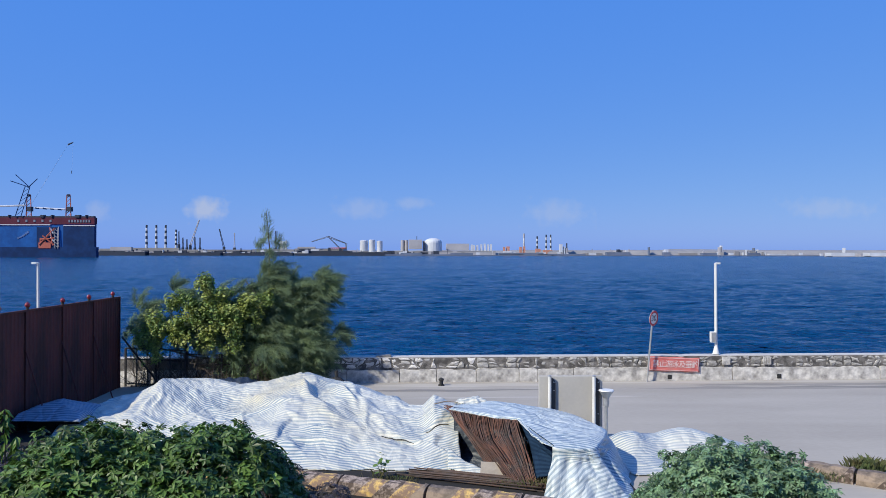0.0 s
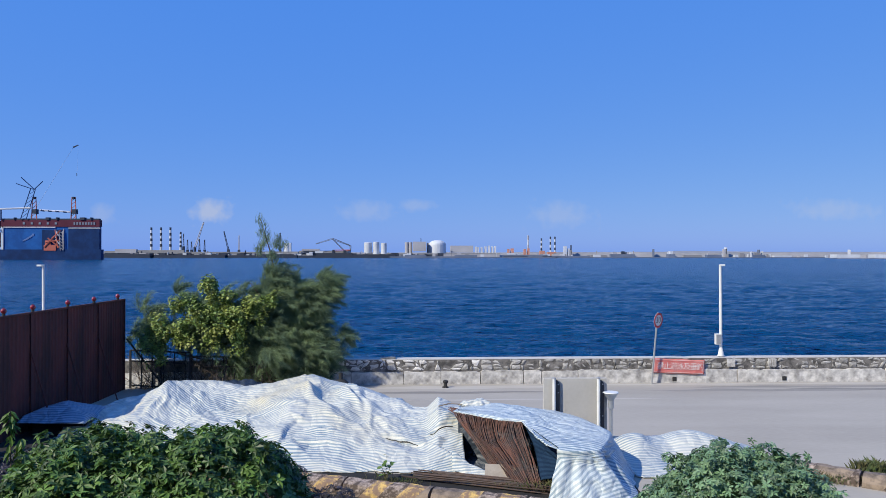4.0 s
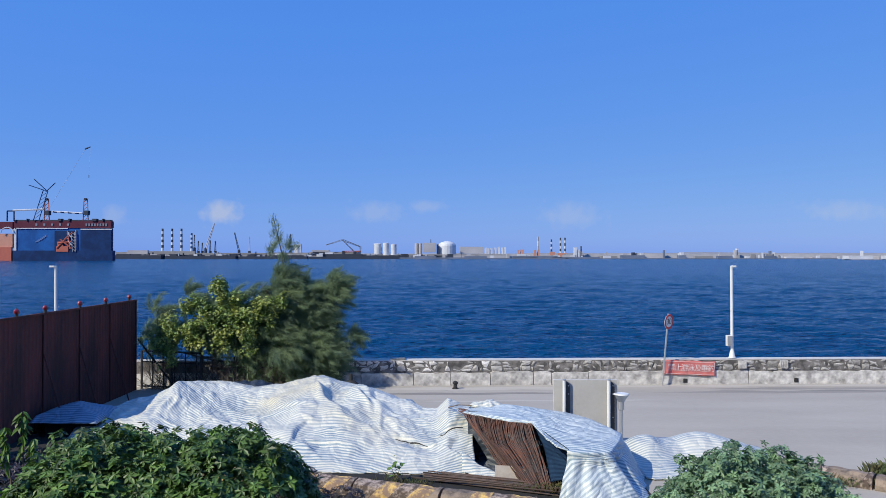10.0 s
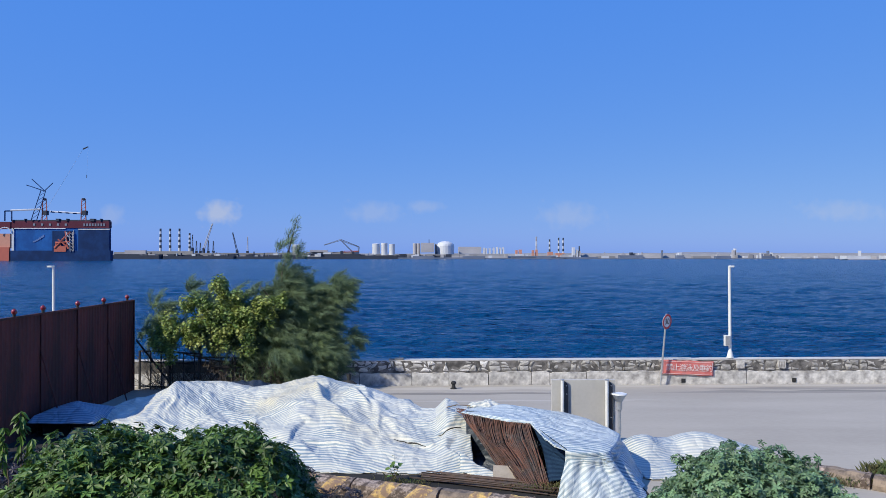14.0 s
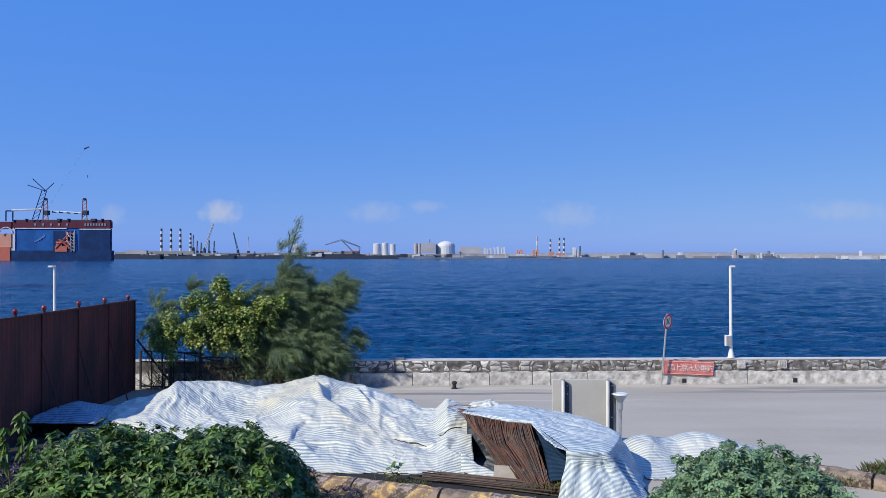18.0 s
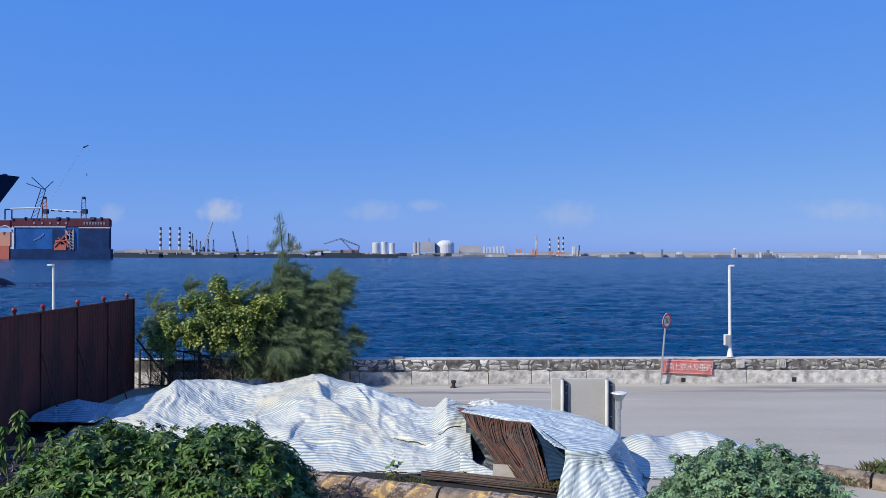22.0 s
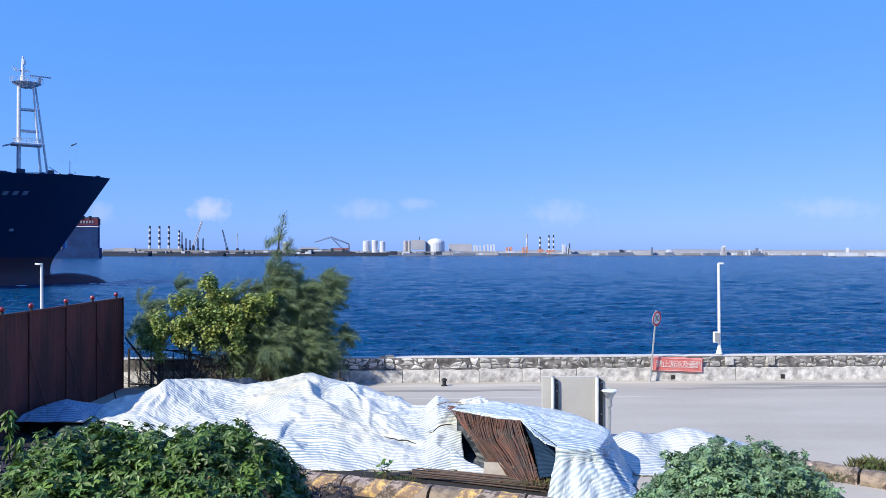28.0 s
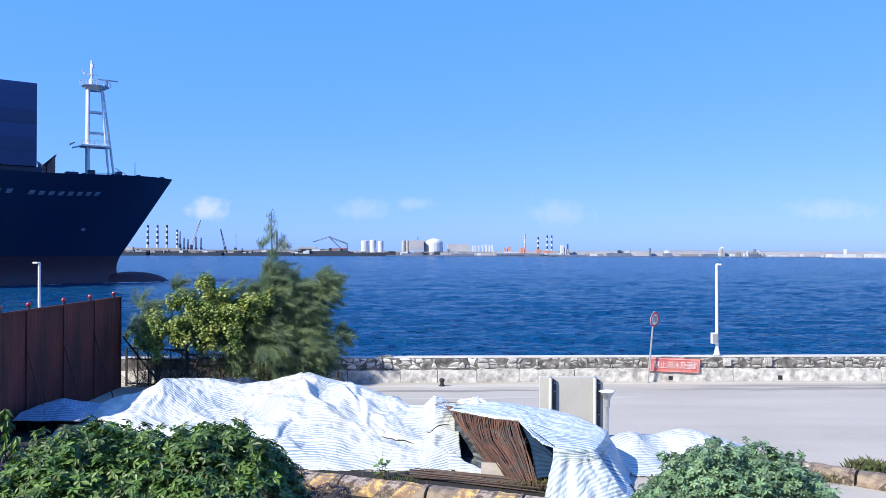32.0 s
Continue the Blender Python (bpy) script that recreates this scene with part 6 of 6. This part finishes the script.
        part("draught_mark", box(B(), (0, 0, 0), (1.0, 0.3, 0.25), 0.03, (p - q).to_track_quat("X", "Z").to_matrix().to_4x4()), M["ship_grey"], s, at=Matrix.Translation((p + q) / 2))
    # anchor recess
    p = on_side(19.5, 11.0)
    part("anchor", ball(B(), p, 0.42, 10, 8, (1.2, 0.5, 0.8)), M["name_paint"], s)
    # bow ripple
    bm = B()
    r = random.Random(4)
    for k in range(140):
        l = r.uniform(-3, 26)
        w = (0.8 + width(max(l, 11), 0) if l > 11 else 3.0 * max(0, 1 - ((l - 6) / 9) ** 2) ** 0.5)
        y = -w - abs(r.gauss(0, 0.7))
        ball(bm, (-l, y, 0.02), r.uniform(0.1, 0.35), 6, 4, (2.2, 0.8, 0.3))
    tagged(part("bow_ripple", bm, M["foam"], s), "thin white ripple along the bow", kind="stuff")
    return s


ship = build_ship()


# ---- floating dock, far shore ----
def far_at(x, y, d):
    """Metres across and up for a bearing given in thousandths of the lens, at distance d."""
    return (x - 784) * d / 1358, 5.2 - (y - 452) * d / 1358


def fbox(bm, x0, x1, y0, y1, d, depth):
    xa, za = far_at(x0, y1, d + (depth if x0 > 784 else 0))
    xb, zb = far_at(x1, y0, d + (depth if x1 < 784 else 0))
    _, za = far_at(x0, y1, d)
    _, zb = far_at(x0, y0, d)
    za = max(za, SEA - 1) if za > SEA else SEA - 1
    return box(bm, ((xa + xb) / 2, d + depth / 2, (za + zb) / 2), (xb - xa, depth, zb - za))


def build_dock():
    d = 896.0
    k = thing("floating_dock", "blue floating dock with maroon top band and deck cranes", "floating dock")
    part("side_wall", fbox(B(), 22, 197, 404, 463, d, 6), M["dock_blue"], k)
    part("pontoon", fbox(B(), 20, 202, 444, 464, d - 1.2, 8), M["dock_navy"], k)
    part("end_wall", fbox(B(), 140, 198, 405, 445, d - 0.5, 6), M["dock_navy"], k, "dark navy end wall")
    part("top_band", fbox(B(), 22, 199, 392, 404, d - 0.8, 7), M["dock_maroon"], k, "maroon top band")
    part("white_line", fbox(B(), 24, 118, 404, 405.6, d - 1.0, 1), M["far_white"], k)
    part("white_line", fbox(B(), 140, 196, 405.5, 407, d - 1.0, 1), M["far_white"], k)
    part("white_edge", fbox(B(), 22, 27, 404, 445, d - 1.0, 1), M["far_white"], k)
    part("panel_edge", fbox(B(), 131, 133, 408, 446, d - 0.9, 1), M["far_grey"], k)
    for x in range(60, 118, 14):
        part("marking_bar", fbox(B(), x, x + 4, 396, 400, d - 1.3, 0.6), M["name_paint"], k)
    for x in range(149, 187, 5):
        part("marking_bar", fbox(B(), x, x + 3.2, 396, 400.5, d - 1.3, 0.6), M["name_paint"], k)
    for q in range(7):
        part("emblem", fbox(B(), 60 + 2.8 * q, 63.4 + 2.8 * q, 427 - 1.1 * q - 0.12 * q * q, 429.4 - 1.0 * q - 0.1 * q * q, d - 0.5, 0.6), M["emblem_blue"], k)
    part("recess", fbox(B(), 94, 131, 409, 446, d - 0.4, 0.5), M["dock_navy"], k, "dark recess in the dock wall")
    part("machinery_base", fbox(B(), 97, 119, 436, 446, d - 1.8, 1.2), M["far_red"], k, "red hoisting machinery")
    part("machinery_house", fbox(B(), 99, 110, 428, 437, d - 1.7, 1.2), M["far_red"], k)
    part("deck_rail", fbox(B(), 22, 197, 389.5, 392, d - 0.6, 6), M["far_dark"], k)
    for x, w in ((100, 10), (118, 7), (160, 12), (178, 6), (44, 6)):
        part("deckhouse", fbox(B(), x, x + w, 387.5, 392, d - 2, 6), M["far_dark"], k)
    part("orange_block", fbox(B(), -60, 22, 414, 440, d + 1, 3), M["far_orange"], k, "orange steel block inside")
    part("orange_base", fbox(B(), -60, 20, 438, 463, d - 1, 3), M["far_red"], k)
    part("maroon_wing", fbox(B(), -60, 22, 393, 406, d + 3, 3), M["dock_maroon"], k)
    # deck cranes
    def crane(x):
        bm = B()
        xx, z0 = far_at(x, 392, d)
        _, z1 = far_at(x, 352, d)
        for s in (-1, 1):
            rod(bm, (xx + s * 3, d, z0), (xx + s * 2, d, z1), 0.7, 0.5, n=5)
        for q in range(6):
            z = z0 + (z1 - z0) * q / 6
            rod(bm, (xx - 2.6, d, z), (xx + 2.6, d, z + (z1 - z0) / 6), 0.3, n=4)
        part("crane_tower", bm, M["far_red"], k, "red crane tower")
        part("crane_cab", fbox(B(), x - 3, x + 8, 373, 381, d - 2, 6), M["far_dark"], k)
        part("crane_top", fbox(B(), x - 3, x + 3, 351, 355, d - 2, 4), M["far_dark"], k)
    crane(80)
    crane(149)
    def boom(pts, r=0.7, mat="dock_navy", name="boom"):
        bm = B()
        p = [Vector((far_at(x, y, d - 2)[0], d - 2, far_at(x, y, d - 2)[1])) for x, y in pts]
        for a, b in zip(p, p[1:]):
            rod(bm, a, b, r, n=5)
        part(name, bm, M[mat], k)
    for a, b in (((56, 391), (74, 336)), ((66, 391), (82, 338)), ((48, 328), (78, 338)), ((57, 317), (80, 338)), ((78, 340), (95, 324))):
        boom((a, b), 0.5)
    for q in range(6):
        f = q / 6
        boom(((58 + 17 * f, 388 - 50 * f), (68 + 14 * f, 380 - 46 * f)), 0.25)
    boom(((20, 373), (74, 371)), 1.1, "far_white", "jib")
    boom(((90, 375), (143, 378)), 1.1, "far_white", "jib")
    for q in range(4):
        boom(((92 + 13 * q, 375.3 + 0.75 * q), (98 + 13 * q, 375.8 + 0.75 * q)), 1.25, "dock_navy", "jib_band")
    boom(((10, 392), (10, 374), (22, 374), (22, 392)), 0.8)
    for a, b2 in (((98, 440), (118, 419)), ((117, 409), (122, 441)), ((100, 431), (125, 428)), ((111, 425), (126, 411)), ((104, 424), (124, 440))):
        boom((a, b2), 0.8, "far_red", "machinery_arm")
    for a, b2 in (((117, 410), (123, 420)), ((118, 426), (124, 434)), ((120, 412), (118, 424))):
        boom((a, b2), 0.7, "far_white", "machinery_rail")
    for q in range(6):
        boom(((124, 412 + 5.6 * q), (130, 416 + 5.6 * q)), 0.35, "far_grey", "gangway_step")
    boom(((124, 411), (126, 446)), 0.45, "far_grey", "gangway_string")
    boom(((130, 411), (131, 446)), 0.45, "far_grey", "gangway_string")
    for q in range(7):
        a1, a2 = math.pi * q / 7, math.pi * (q + 1) / 7
        boom(((10 + 11 * math.cos(a1), 412 - 9 * math.sin(a1)), (10 + 11 * math.cos(a2), 412 - 9 * math.sin(a2))), 0.6, "far_white", "arched_rail")
    # long thin jib far above, with its hook
    c = thing("crane_jib", "very thin pale crane jib with a dark tip and hanging hook", "crane")
    p = [Vector((far_at(x, y, d)[0], d, far_at(x, y, d)[1])) for x, y in ((70, 393), (148, 264), (157, 260))]
    part("jib", rod(B(), p[0], p[1], 0.14, 0.10, n=4), M["far_grey"], c)
    part("tip", rod(B(), p[1], p[2], 1.0, 0.6, n=6), M["far_dark"], c)
    h = Vector((far_at(154.5, 315, d)[0], d, far_at(154.5, 315, d)[1]))
    part("hook", rod(B(), h, h + Vector((0, 0, 3.5)), 0.4, n=5), M["far_dark"], c)
    part("fall", rod(B(), h, p[2], 0.05, n=3), M["far_grey"], c)


build_dock()
D = 1380.0


def build_shore():
    # land strip
    bm = B()
    n = 260
    xs = np.linspace(-1500, 1700, n)
    lo, hi, bk = [], [], []
    for x in xs:
        u = 784 + x * 1358 / D
        h = 5.5 + 2.2 * noise.noise((x * 0.02, 0, 0)) + (2.5 if u > 1000 else 0)
        lo.append(bm.verts.new((x, D + 12, SEA - 1)))
        hi.append(bm.verts.new((x, D + 30, h)))
        bk.append(bm.verts.new((x, D + 900, h + 4 + 4 * noise.noise((x * 0.006, 5, 0)))))
    for i in range(n - 1):
        bm.faces.new((lo[i], lo[i + 1], hi[i + 1], hi[i]))
        bm.faces.new((hi[i], hi[i + 1], bk[i + 1], bk[i]))
    tagged(link_mesh("far_shore", bm, M["far_sand"]), "low sandy industrial shore across the harbour", "shore", kind="structure")
    bm = B()
    for i in range(n - 1):
        a, b = xs[i], xs[i + 1]
        za, zb = (10.5 + 3.0 * noise.noise((q * 0.004, 9, 0)) + 1.4 * noise.noise((q * 0.05, 2, 0)) for q in (a, b))
        v = [bm.verts.new(p) for p in ((a, D + 700, 0), (b, D + 700, 0), (b, D + 720, zb), (a, D + 720, za))]
        bm.faces.new(v)
    tagged(link_mesh("far_trees", bm, M["far_green"]), "hazy tree line behind the far shore", "woods", kind="stuff")

    # long dark quay wall, low to the water, and a hazy line of sheds past it
    for x0, x1, y0 in ((199, 290, 452), (290, 420, 453.5), (420, 545, 454), (545, 705, 454.5), (705, 860, 456), (860, 1000, 457), (1000, 1480, 457.3)):
        q = thing("quay_wall", "dark concrete quay wall at the far shore's edge", "quay", kind="structure")
        part("wall_face", fbox(B(), x0, x1, y0, 459, D - 34, 20), M["far_dark" if x0 < 700 else "far_haze"], q)
    # quay blocks and moored barges
    for x0, x1, y0, mat in ((203, 288, 450, "far_dark"), (203, 300, 446.5, "far_sand"), (222, 262, 443.5, "far_grey"), (262, 345, 445, "far_sand"), (300, 372, 451.5, "far_dark"), (345, 470, 448, "far_sand"), (372, 470, 452, "far_dark"), (470, 545, 447.5, "far_sand"),
                            (470, 545, 452.5, "far_dark"), (545, 640, 450, "far_dark"), (640, 700, 452, "far_dark"), (700, 900, 450.5, "far_sand"), (735, 780, 452.5, "far_dark"), (800, 900, 452.5, "far_grey")):
        b = thing("quay_building", "low harbour building on the far quay", "building")
        part("block", fbox(B(), x0, x1, y0, 459, D - (16 if mat == "far_dark" else 4) + rng.uniform(0, 4), 8), M[mat], b)
    for x0, x1, y0 in ((566, 640, 450), (640, 716, 452.5), (732, 770, 453.5), (380, 420, 453), (820, 860, 453.5), (905, 985, 453), (985, 1060, 455), (1095, 1140, 452), (1196, 1212, 452), (1265, 1295, 453), (1345, 1372, 453), (480, 530, 452)):
        b = thing("moored_vessel", "small dark vessel moored at the far quay", "vessel", group="moored vessels")
        part("hull", fbox(B(), x0, x1, y0, 457.5, D - 25, 12), M["far_dark" if x0 < 720 else "far_haze"], b)
        w = x1 - x0
        part("wheelhouse", fbox(B(), x0 + w * 0.1, x0 + w * 0.3, y0 - 3, y0, D - 22, 6), M["far_white" if rng.rand() < 0.5 else "far_grey"], b)
        part("mast", fbox(B(), x0 + w * 0.2, x0 + w * 0.2 + 0.8, y0 - 6, y0 - 3, D - 20, 1), M["far_grey"], b)

    def chimney(x, top, base, w, mat, bands=4):
        c = thing("chimney", "tall banded power station chimney", "chimney", group="far chimneys")
        for k in range(2 * bands):
            ya, yb = base + (top - base) * k / (2 * bands), base + (top - base) * (k + 1) / (2 * bands)
            xa, za = far_at(x, ya, D + 40)
            _, zb = far_at(x, yb, D + 40)
            r = w * D / 1358 / 2
            part("band", rod(B(), (xa, D + 40, max(za, 0) if k else 0), (xa, D + 40, zb), r * (1 - 0.03 * k), r * (1 - 0.03 * (k + 1)), n=10), M[mat if k % 2 else "far_white"], c)

    for x, t, w in ((285.5, 405, 4.5), (302.5, 405, 4.5), (319, 405, 4.5), (337, 413, 4.2)):
        chimney(x, t, 444, w, "far_dark", 4)
    for x, t, w in ((974, 424, 3.4), (990, 421, 3.2), (998, 421, 3.2)):
        chimney(x, t, 450, w, "far_dark", 3)
    chimney(950.5, 419, 452, 3.2, "far_grey", 2)

    def lattice(name, label, pts, r, mat):
        c = thing(name, label, "crane", group="far cranes")
        for a, b in zip(pts, pts[1:]):
            p = Vector((far_at(*a, D + 20)[0], D + 20, far_at(*a, D + 20)[1]))
            q = Vector((far_at(*b, D + 20)[0], D + 20, far_at(*b, D + 20)[1]))
            bm = B()
            side = (q - p).normalized().cross(Vector((0, 1, 0))) * r
            rod(bm, p + side, q + side * 0.4, r * 0.45, n=4)
            rod(bm, p - side, q - side * 0.4, r * 0.45, n=4)
            for k in range(8):
                rod(bm, p.lerp(q, k / 8) + side, p.lerp(q, (k + 1) / 8) - side, r * 0.3, n=3)
            part("boom", bm, M[mat], c)
        a = pts[0]
        if a[1] >= 440:
            part("carriage", fbox(B(), a[0] - 2.5, a[0] + 2.5, a[1] - 1.5, 450, D + 18, 8), M["far_dark"], c)

    lattice("crawler_crane", "crane with a raised lattice boom", [(362, 441), (377.5, 396)], 1.5, "far_grey")
    lattice("crawler_crane", "crane with a raised lattice boom", [(421, 445), (413, 412)], 1.2, "far_dark")
    lattice("mast_crane", "slim upright crane mast", [(439.5, 446), (439.5, 419)], 1.0, "far_grey")
    lattice("mast_crane", "slim upright crane mast", [(342, 440), (342, 416)], 1.0, "far_dark")
    for x, t in ((349, 427), (356, 430), (370, 426), (379, 427), (512, 415)):
        lattice("mast_crane", "slim upright crane mast", [(x, 446), (x, t)], 1.2, "far_dark")
    lattice("stacker", "dark coal stacker with a long bent boom", [(626, 447), (604, 425), (575, 434)], 1.0, "far_haze")
    lattice("stacker", "dark coal stacker with a long bent boom", [(604, 425), (636, 437), (636, 447)], 1.2, "far_haze")
    lattice("stacker", "red lower arm of the coal stacker", [(606, 446), (636, 445)], 1.2, "far_red")
    b = thing("stockyard", "long brown stockyard shed on the far shore", "shed")
    part("shed", fbox(B(), 545, 637, 446, 453, D + 30, 60), M["far_sand"], b)
    part("conveyor", fbox(B(), 550, 582, 443, 446, D + 26, 10), M["far_grey"], b)
    part("white_front", fbox(B(), 528, 532, 432, 450, D + 10, 8), M["far_white"], b)
    part("white_heap", fbox(B(), 563, 570, 448, 456, D - 30, 6), M["far_white"], b)

    def tank(x0, x1, top, base, mat, dome=0.15, label="white cylindrical storage tank"):
        c = thing("storage_tank", label, "tank", group="far tanks")
        xa, zt = far_at(x0, top, D + 40)
        xb, _ = far_at(x1, base, D + 40)
        r, cx = (xb - xa) / 2, (xa + xb) / 2
        body = zt - r * dome
        part("shell", rod(B(), (cx, D + 40, 0), (cx, D + 40, body), r, n=20), M[mat], c)
        part("roof", ball(B(), (cx, D + 40, body), r, 20, 10, (1, 1, max(dome, 0.05))), M[mat], c)

    for a in ((660, 674, 431), (676, 687, 430), (690, 700, 432)):
        tank(*a, 447, "far_white")
    tank(519, 530, 433, 450, "far_white")
    for a in ((732, 739, 431), (739, 745, 431), (771, 777, 432)):
        tank(*a, 446, "far_grey", 0.05, "grey upright concrete silo on the shore")
    tank(774, 805, 427, 446, "far_white", 0.55, "large domed white gas tank")
    b = thing("silo_block", "grey concrete silo block", "building")
    part("block", fbox(B(), 746, 770, 430, 447, D + 20, 30), M["far_grey"], b)
    part("spire", fbox(B(), 760, 761.2, 424, 430, D + 20, 3), M["far_dark"], b)
    b = thing("far_heap", "long grey heap beyond the tanks", "heap")
    part("heap", fbox(B(), 812, 853, 437, 449, D + 60, 50), M["far_grey"], b)
    for x in (856, 860, 866, 873, 879, 885, 890):
        b = thing("white_unit", "white process unit on the far shore", "plant unit", group="process units")
        part("unit", fbox(B(), x, x + 3.6, 437 + rng.uniform(-1, 4), 450, D + 5, 10), M["far_white"], b)
    for x0, x1, y0 in ((913, 917.5, 443), (919, 925, 442), (942, 947, 443), (948.5, 953, 442), (970, 980, 446), (984, 1001, 448)):
        b = thing("orange_unit", "orange-red boiler building on the far shore", "building", group="boiler buildings")
        part("block", fbox(B(), x0, x1, y0, 459, D - 5, 12), M["far_orange"], b)
    for x0, x1, y0, m in ((1013, 1019, 438, "far_white"), (1020, 1024, 442, "far_white"), (1024, 1029, 445, "far_grey"), (1026, 1027, 436, "far_dark"), (1115, 1122, 447, "far_dark"), (1122, 1126, 448, "far_haze"), (1130, 1137, 448, "far_white"),
                          (1171, 1175, 443, "far_haze"), (1200, 1208, 447, "far_white"), (1296, 1304, 443, "far_grey"), (1301, 1303, 440, "far_white"), (1315, 1335, 453, "far_white"), (1359, 1362, 444, "far_haze"), (1365, 1369, 447, "far_white"), (1520, 1526, 444, "far_white"), (1430, 1470, 455, "far_grey"),
                          (1060, 1090, 453.5, "far_sand"), (1225, 1260, 453.5, "far_sand"), (1385, 1420, 454.5, "far_white")):
        b = thing("shore_building", "small building on the low far shore", "building", group="shore buildings")
        part("block", fbox(B(), x0, x1, y0, 459, D + 8, 10), M[m], b)
    for x0, x1 in ((1488.5, 1543), (1557, 1620)):
        b = thing("white_barge", "long white barge lying off the shore", "barge", group="white barges")
        part("house", fbox(B(), x0, x1, 452.5, 458.5, 1180, 20), M["far_white"], b)
        part("hull", fbox(B(), x0 - 1, x1 + 1, 458.2, 459.6, 1176, 30), M["far_grey"], b)
    b = thing("grey_barge", "low grey barge between white ones", "barge")
    part("hull", fbox(B(), 1543, 1557, 454, 459.4, 1182, 16), M["far_grey"], b)


build_shore()


def build_clutter():
    """The untold small sheds, stacks, masts and boats along the far quay."""
    r = random.Random(31)
    for mat, n in (("far_dark", 110), ("far_grey", 40), ("far_white", 40), ("far_sand", 60), ("far_orange", 6)):
        bm = B()
        for k in range(n):
            x = r.uniform(203, 1480 if mat in ("far_white", "far_sand") else 820) if r.random() < 0.6 else r.uniform(203, 760)
            w, h = r.uniform(2, 14), r.uniform(0.3, 1.8)
            if r.random() < 0.25:
                w, h = r.uniform(0.4, 0.8), r.uniform(2, 6)
            base = r.uniform(451, 455.5)
            fbox(bm, x, x + w, base - h, 459, D - 20 + r.uniform(-4, 4), 5)
        if mat == "far_dark":
            for k in range(70):
                x, w = r.uniform(203, 1480), r.uniform(6, 34)
                if x > 1000:
                    continue
                fbox(bm, x, x + w, 457.2 - r.uniform(0, 1.2), 459, D - 30 + r.uniform(-4, 4), 8)
        tagged(link_mesh("quay_clutter", bm, M[mat]), "small sheds, stacks and boats along the far quay", "clutter", kind="stuff")


build_clutter()


def build_clouds():
    d = 4300.0
    for x0, x1, y0, y1 in ((345, 436, 350, 404), (710, 795, 352, 380), (600, 730, 352, 400), (940, 1080, 352, 412), (1390, 1600, 350, 396), (170, 230, 358, 406)):
        xa, za = far_at(x0, y1, d)
        xb, zb = far_at(x1, y0, d)
        bm = B()
        v = [bm.verts.new(p) for p in ((xa - (xa + xb) / 2, 0, za - zb), (xb - (xa + xb) / 2, 0, za - zb), (xb - (xa + xb) / 2, 4, 0), (xa - (xa + xb) / 2, 4, 0))]
        bm.faces.new(v)
        ob = link_mesh("cloud", bm, M["cloud" if x0 == 345 else "cloud_thin"])
        ob.location = ((xa + xb) / 2, d, zb)
        tagged(ob, "small soft white cloud low over the horizon", "cloud", kind="structure")


build_clouds()


# ---- what moves ----
SWAY = [(0, -7), (1, -15), (2, -6), (3, -30), (4.5, -24), (6, -18), (7, -19), (8, -21), (9, -24), (10, -21), (11, -15), (12, -24), (13, -15), (14, 25), (14.5, 6), (15.5, -10), (17, -20), (18, 29), (19, 32), (20, 2), (21, -25), (22, -7),
        (23, -11), (24, -12), (25, 40), (26.5, 25), (28, 20), (29, 27), (30, 30), (31, 19), (32, 0)]


def motions():
    # the ship glides past, turned a little off its course
    rows = []
    for t in np.arange(0, 32.1, 4.0):
        s = 3.28 * (t - 32.0)
        rows.append((float(t), pose(-57.7 + s * 0.94, 172.0 + s * 0.342, SEA, 0, 0, SHIP_HEADING)))
    walk(ship, rows)
    # ripples drift with the wind
    walk(water, [(0.0, pose(-12, 0, SEA)), (32.0, pose(14, -0.6, SEA))])
    # the tree's leader and boughs sway in gusts
    walk(boughs["leader"], [(t, Matrix.Translation(LEADER) @ pose(0, 0, 0, 0, 0.60 * (a + 4), 0)) for t, a in SWAY])
    for name, gain, ph in (("crown", 0.05, 0.0), ("seaward_bough", 0.06, 0.4), ("under_bough", 0.03, 0.8), ("lee_bough", 0.04, 1.3), ("creeper", 0.025, 0.6)):
        walk(boughs[name], [(t, pose(0, 0, 0, 0.25 * math.sin(t * 2.1 + ph), gain * a + 0.25 * math.sin(t * 1.7 + ph), 0)) for t, a in SWAY])
    for s, ph in ((shrub_left, 0.0), (shrub_right, 1.2), (sapling, 2.0)):
        base = s.matrix_basis.copy()
        walk(s, [(float(t), base @ pose(0, 0, 0, 0.3 * math.sin(1.9 * t + ph), 0.4 * math.sin(1.3 * t + ph), 0)) for t in np.arange(0, 32.1, 1.0)])


motions()
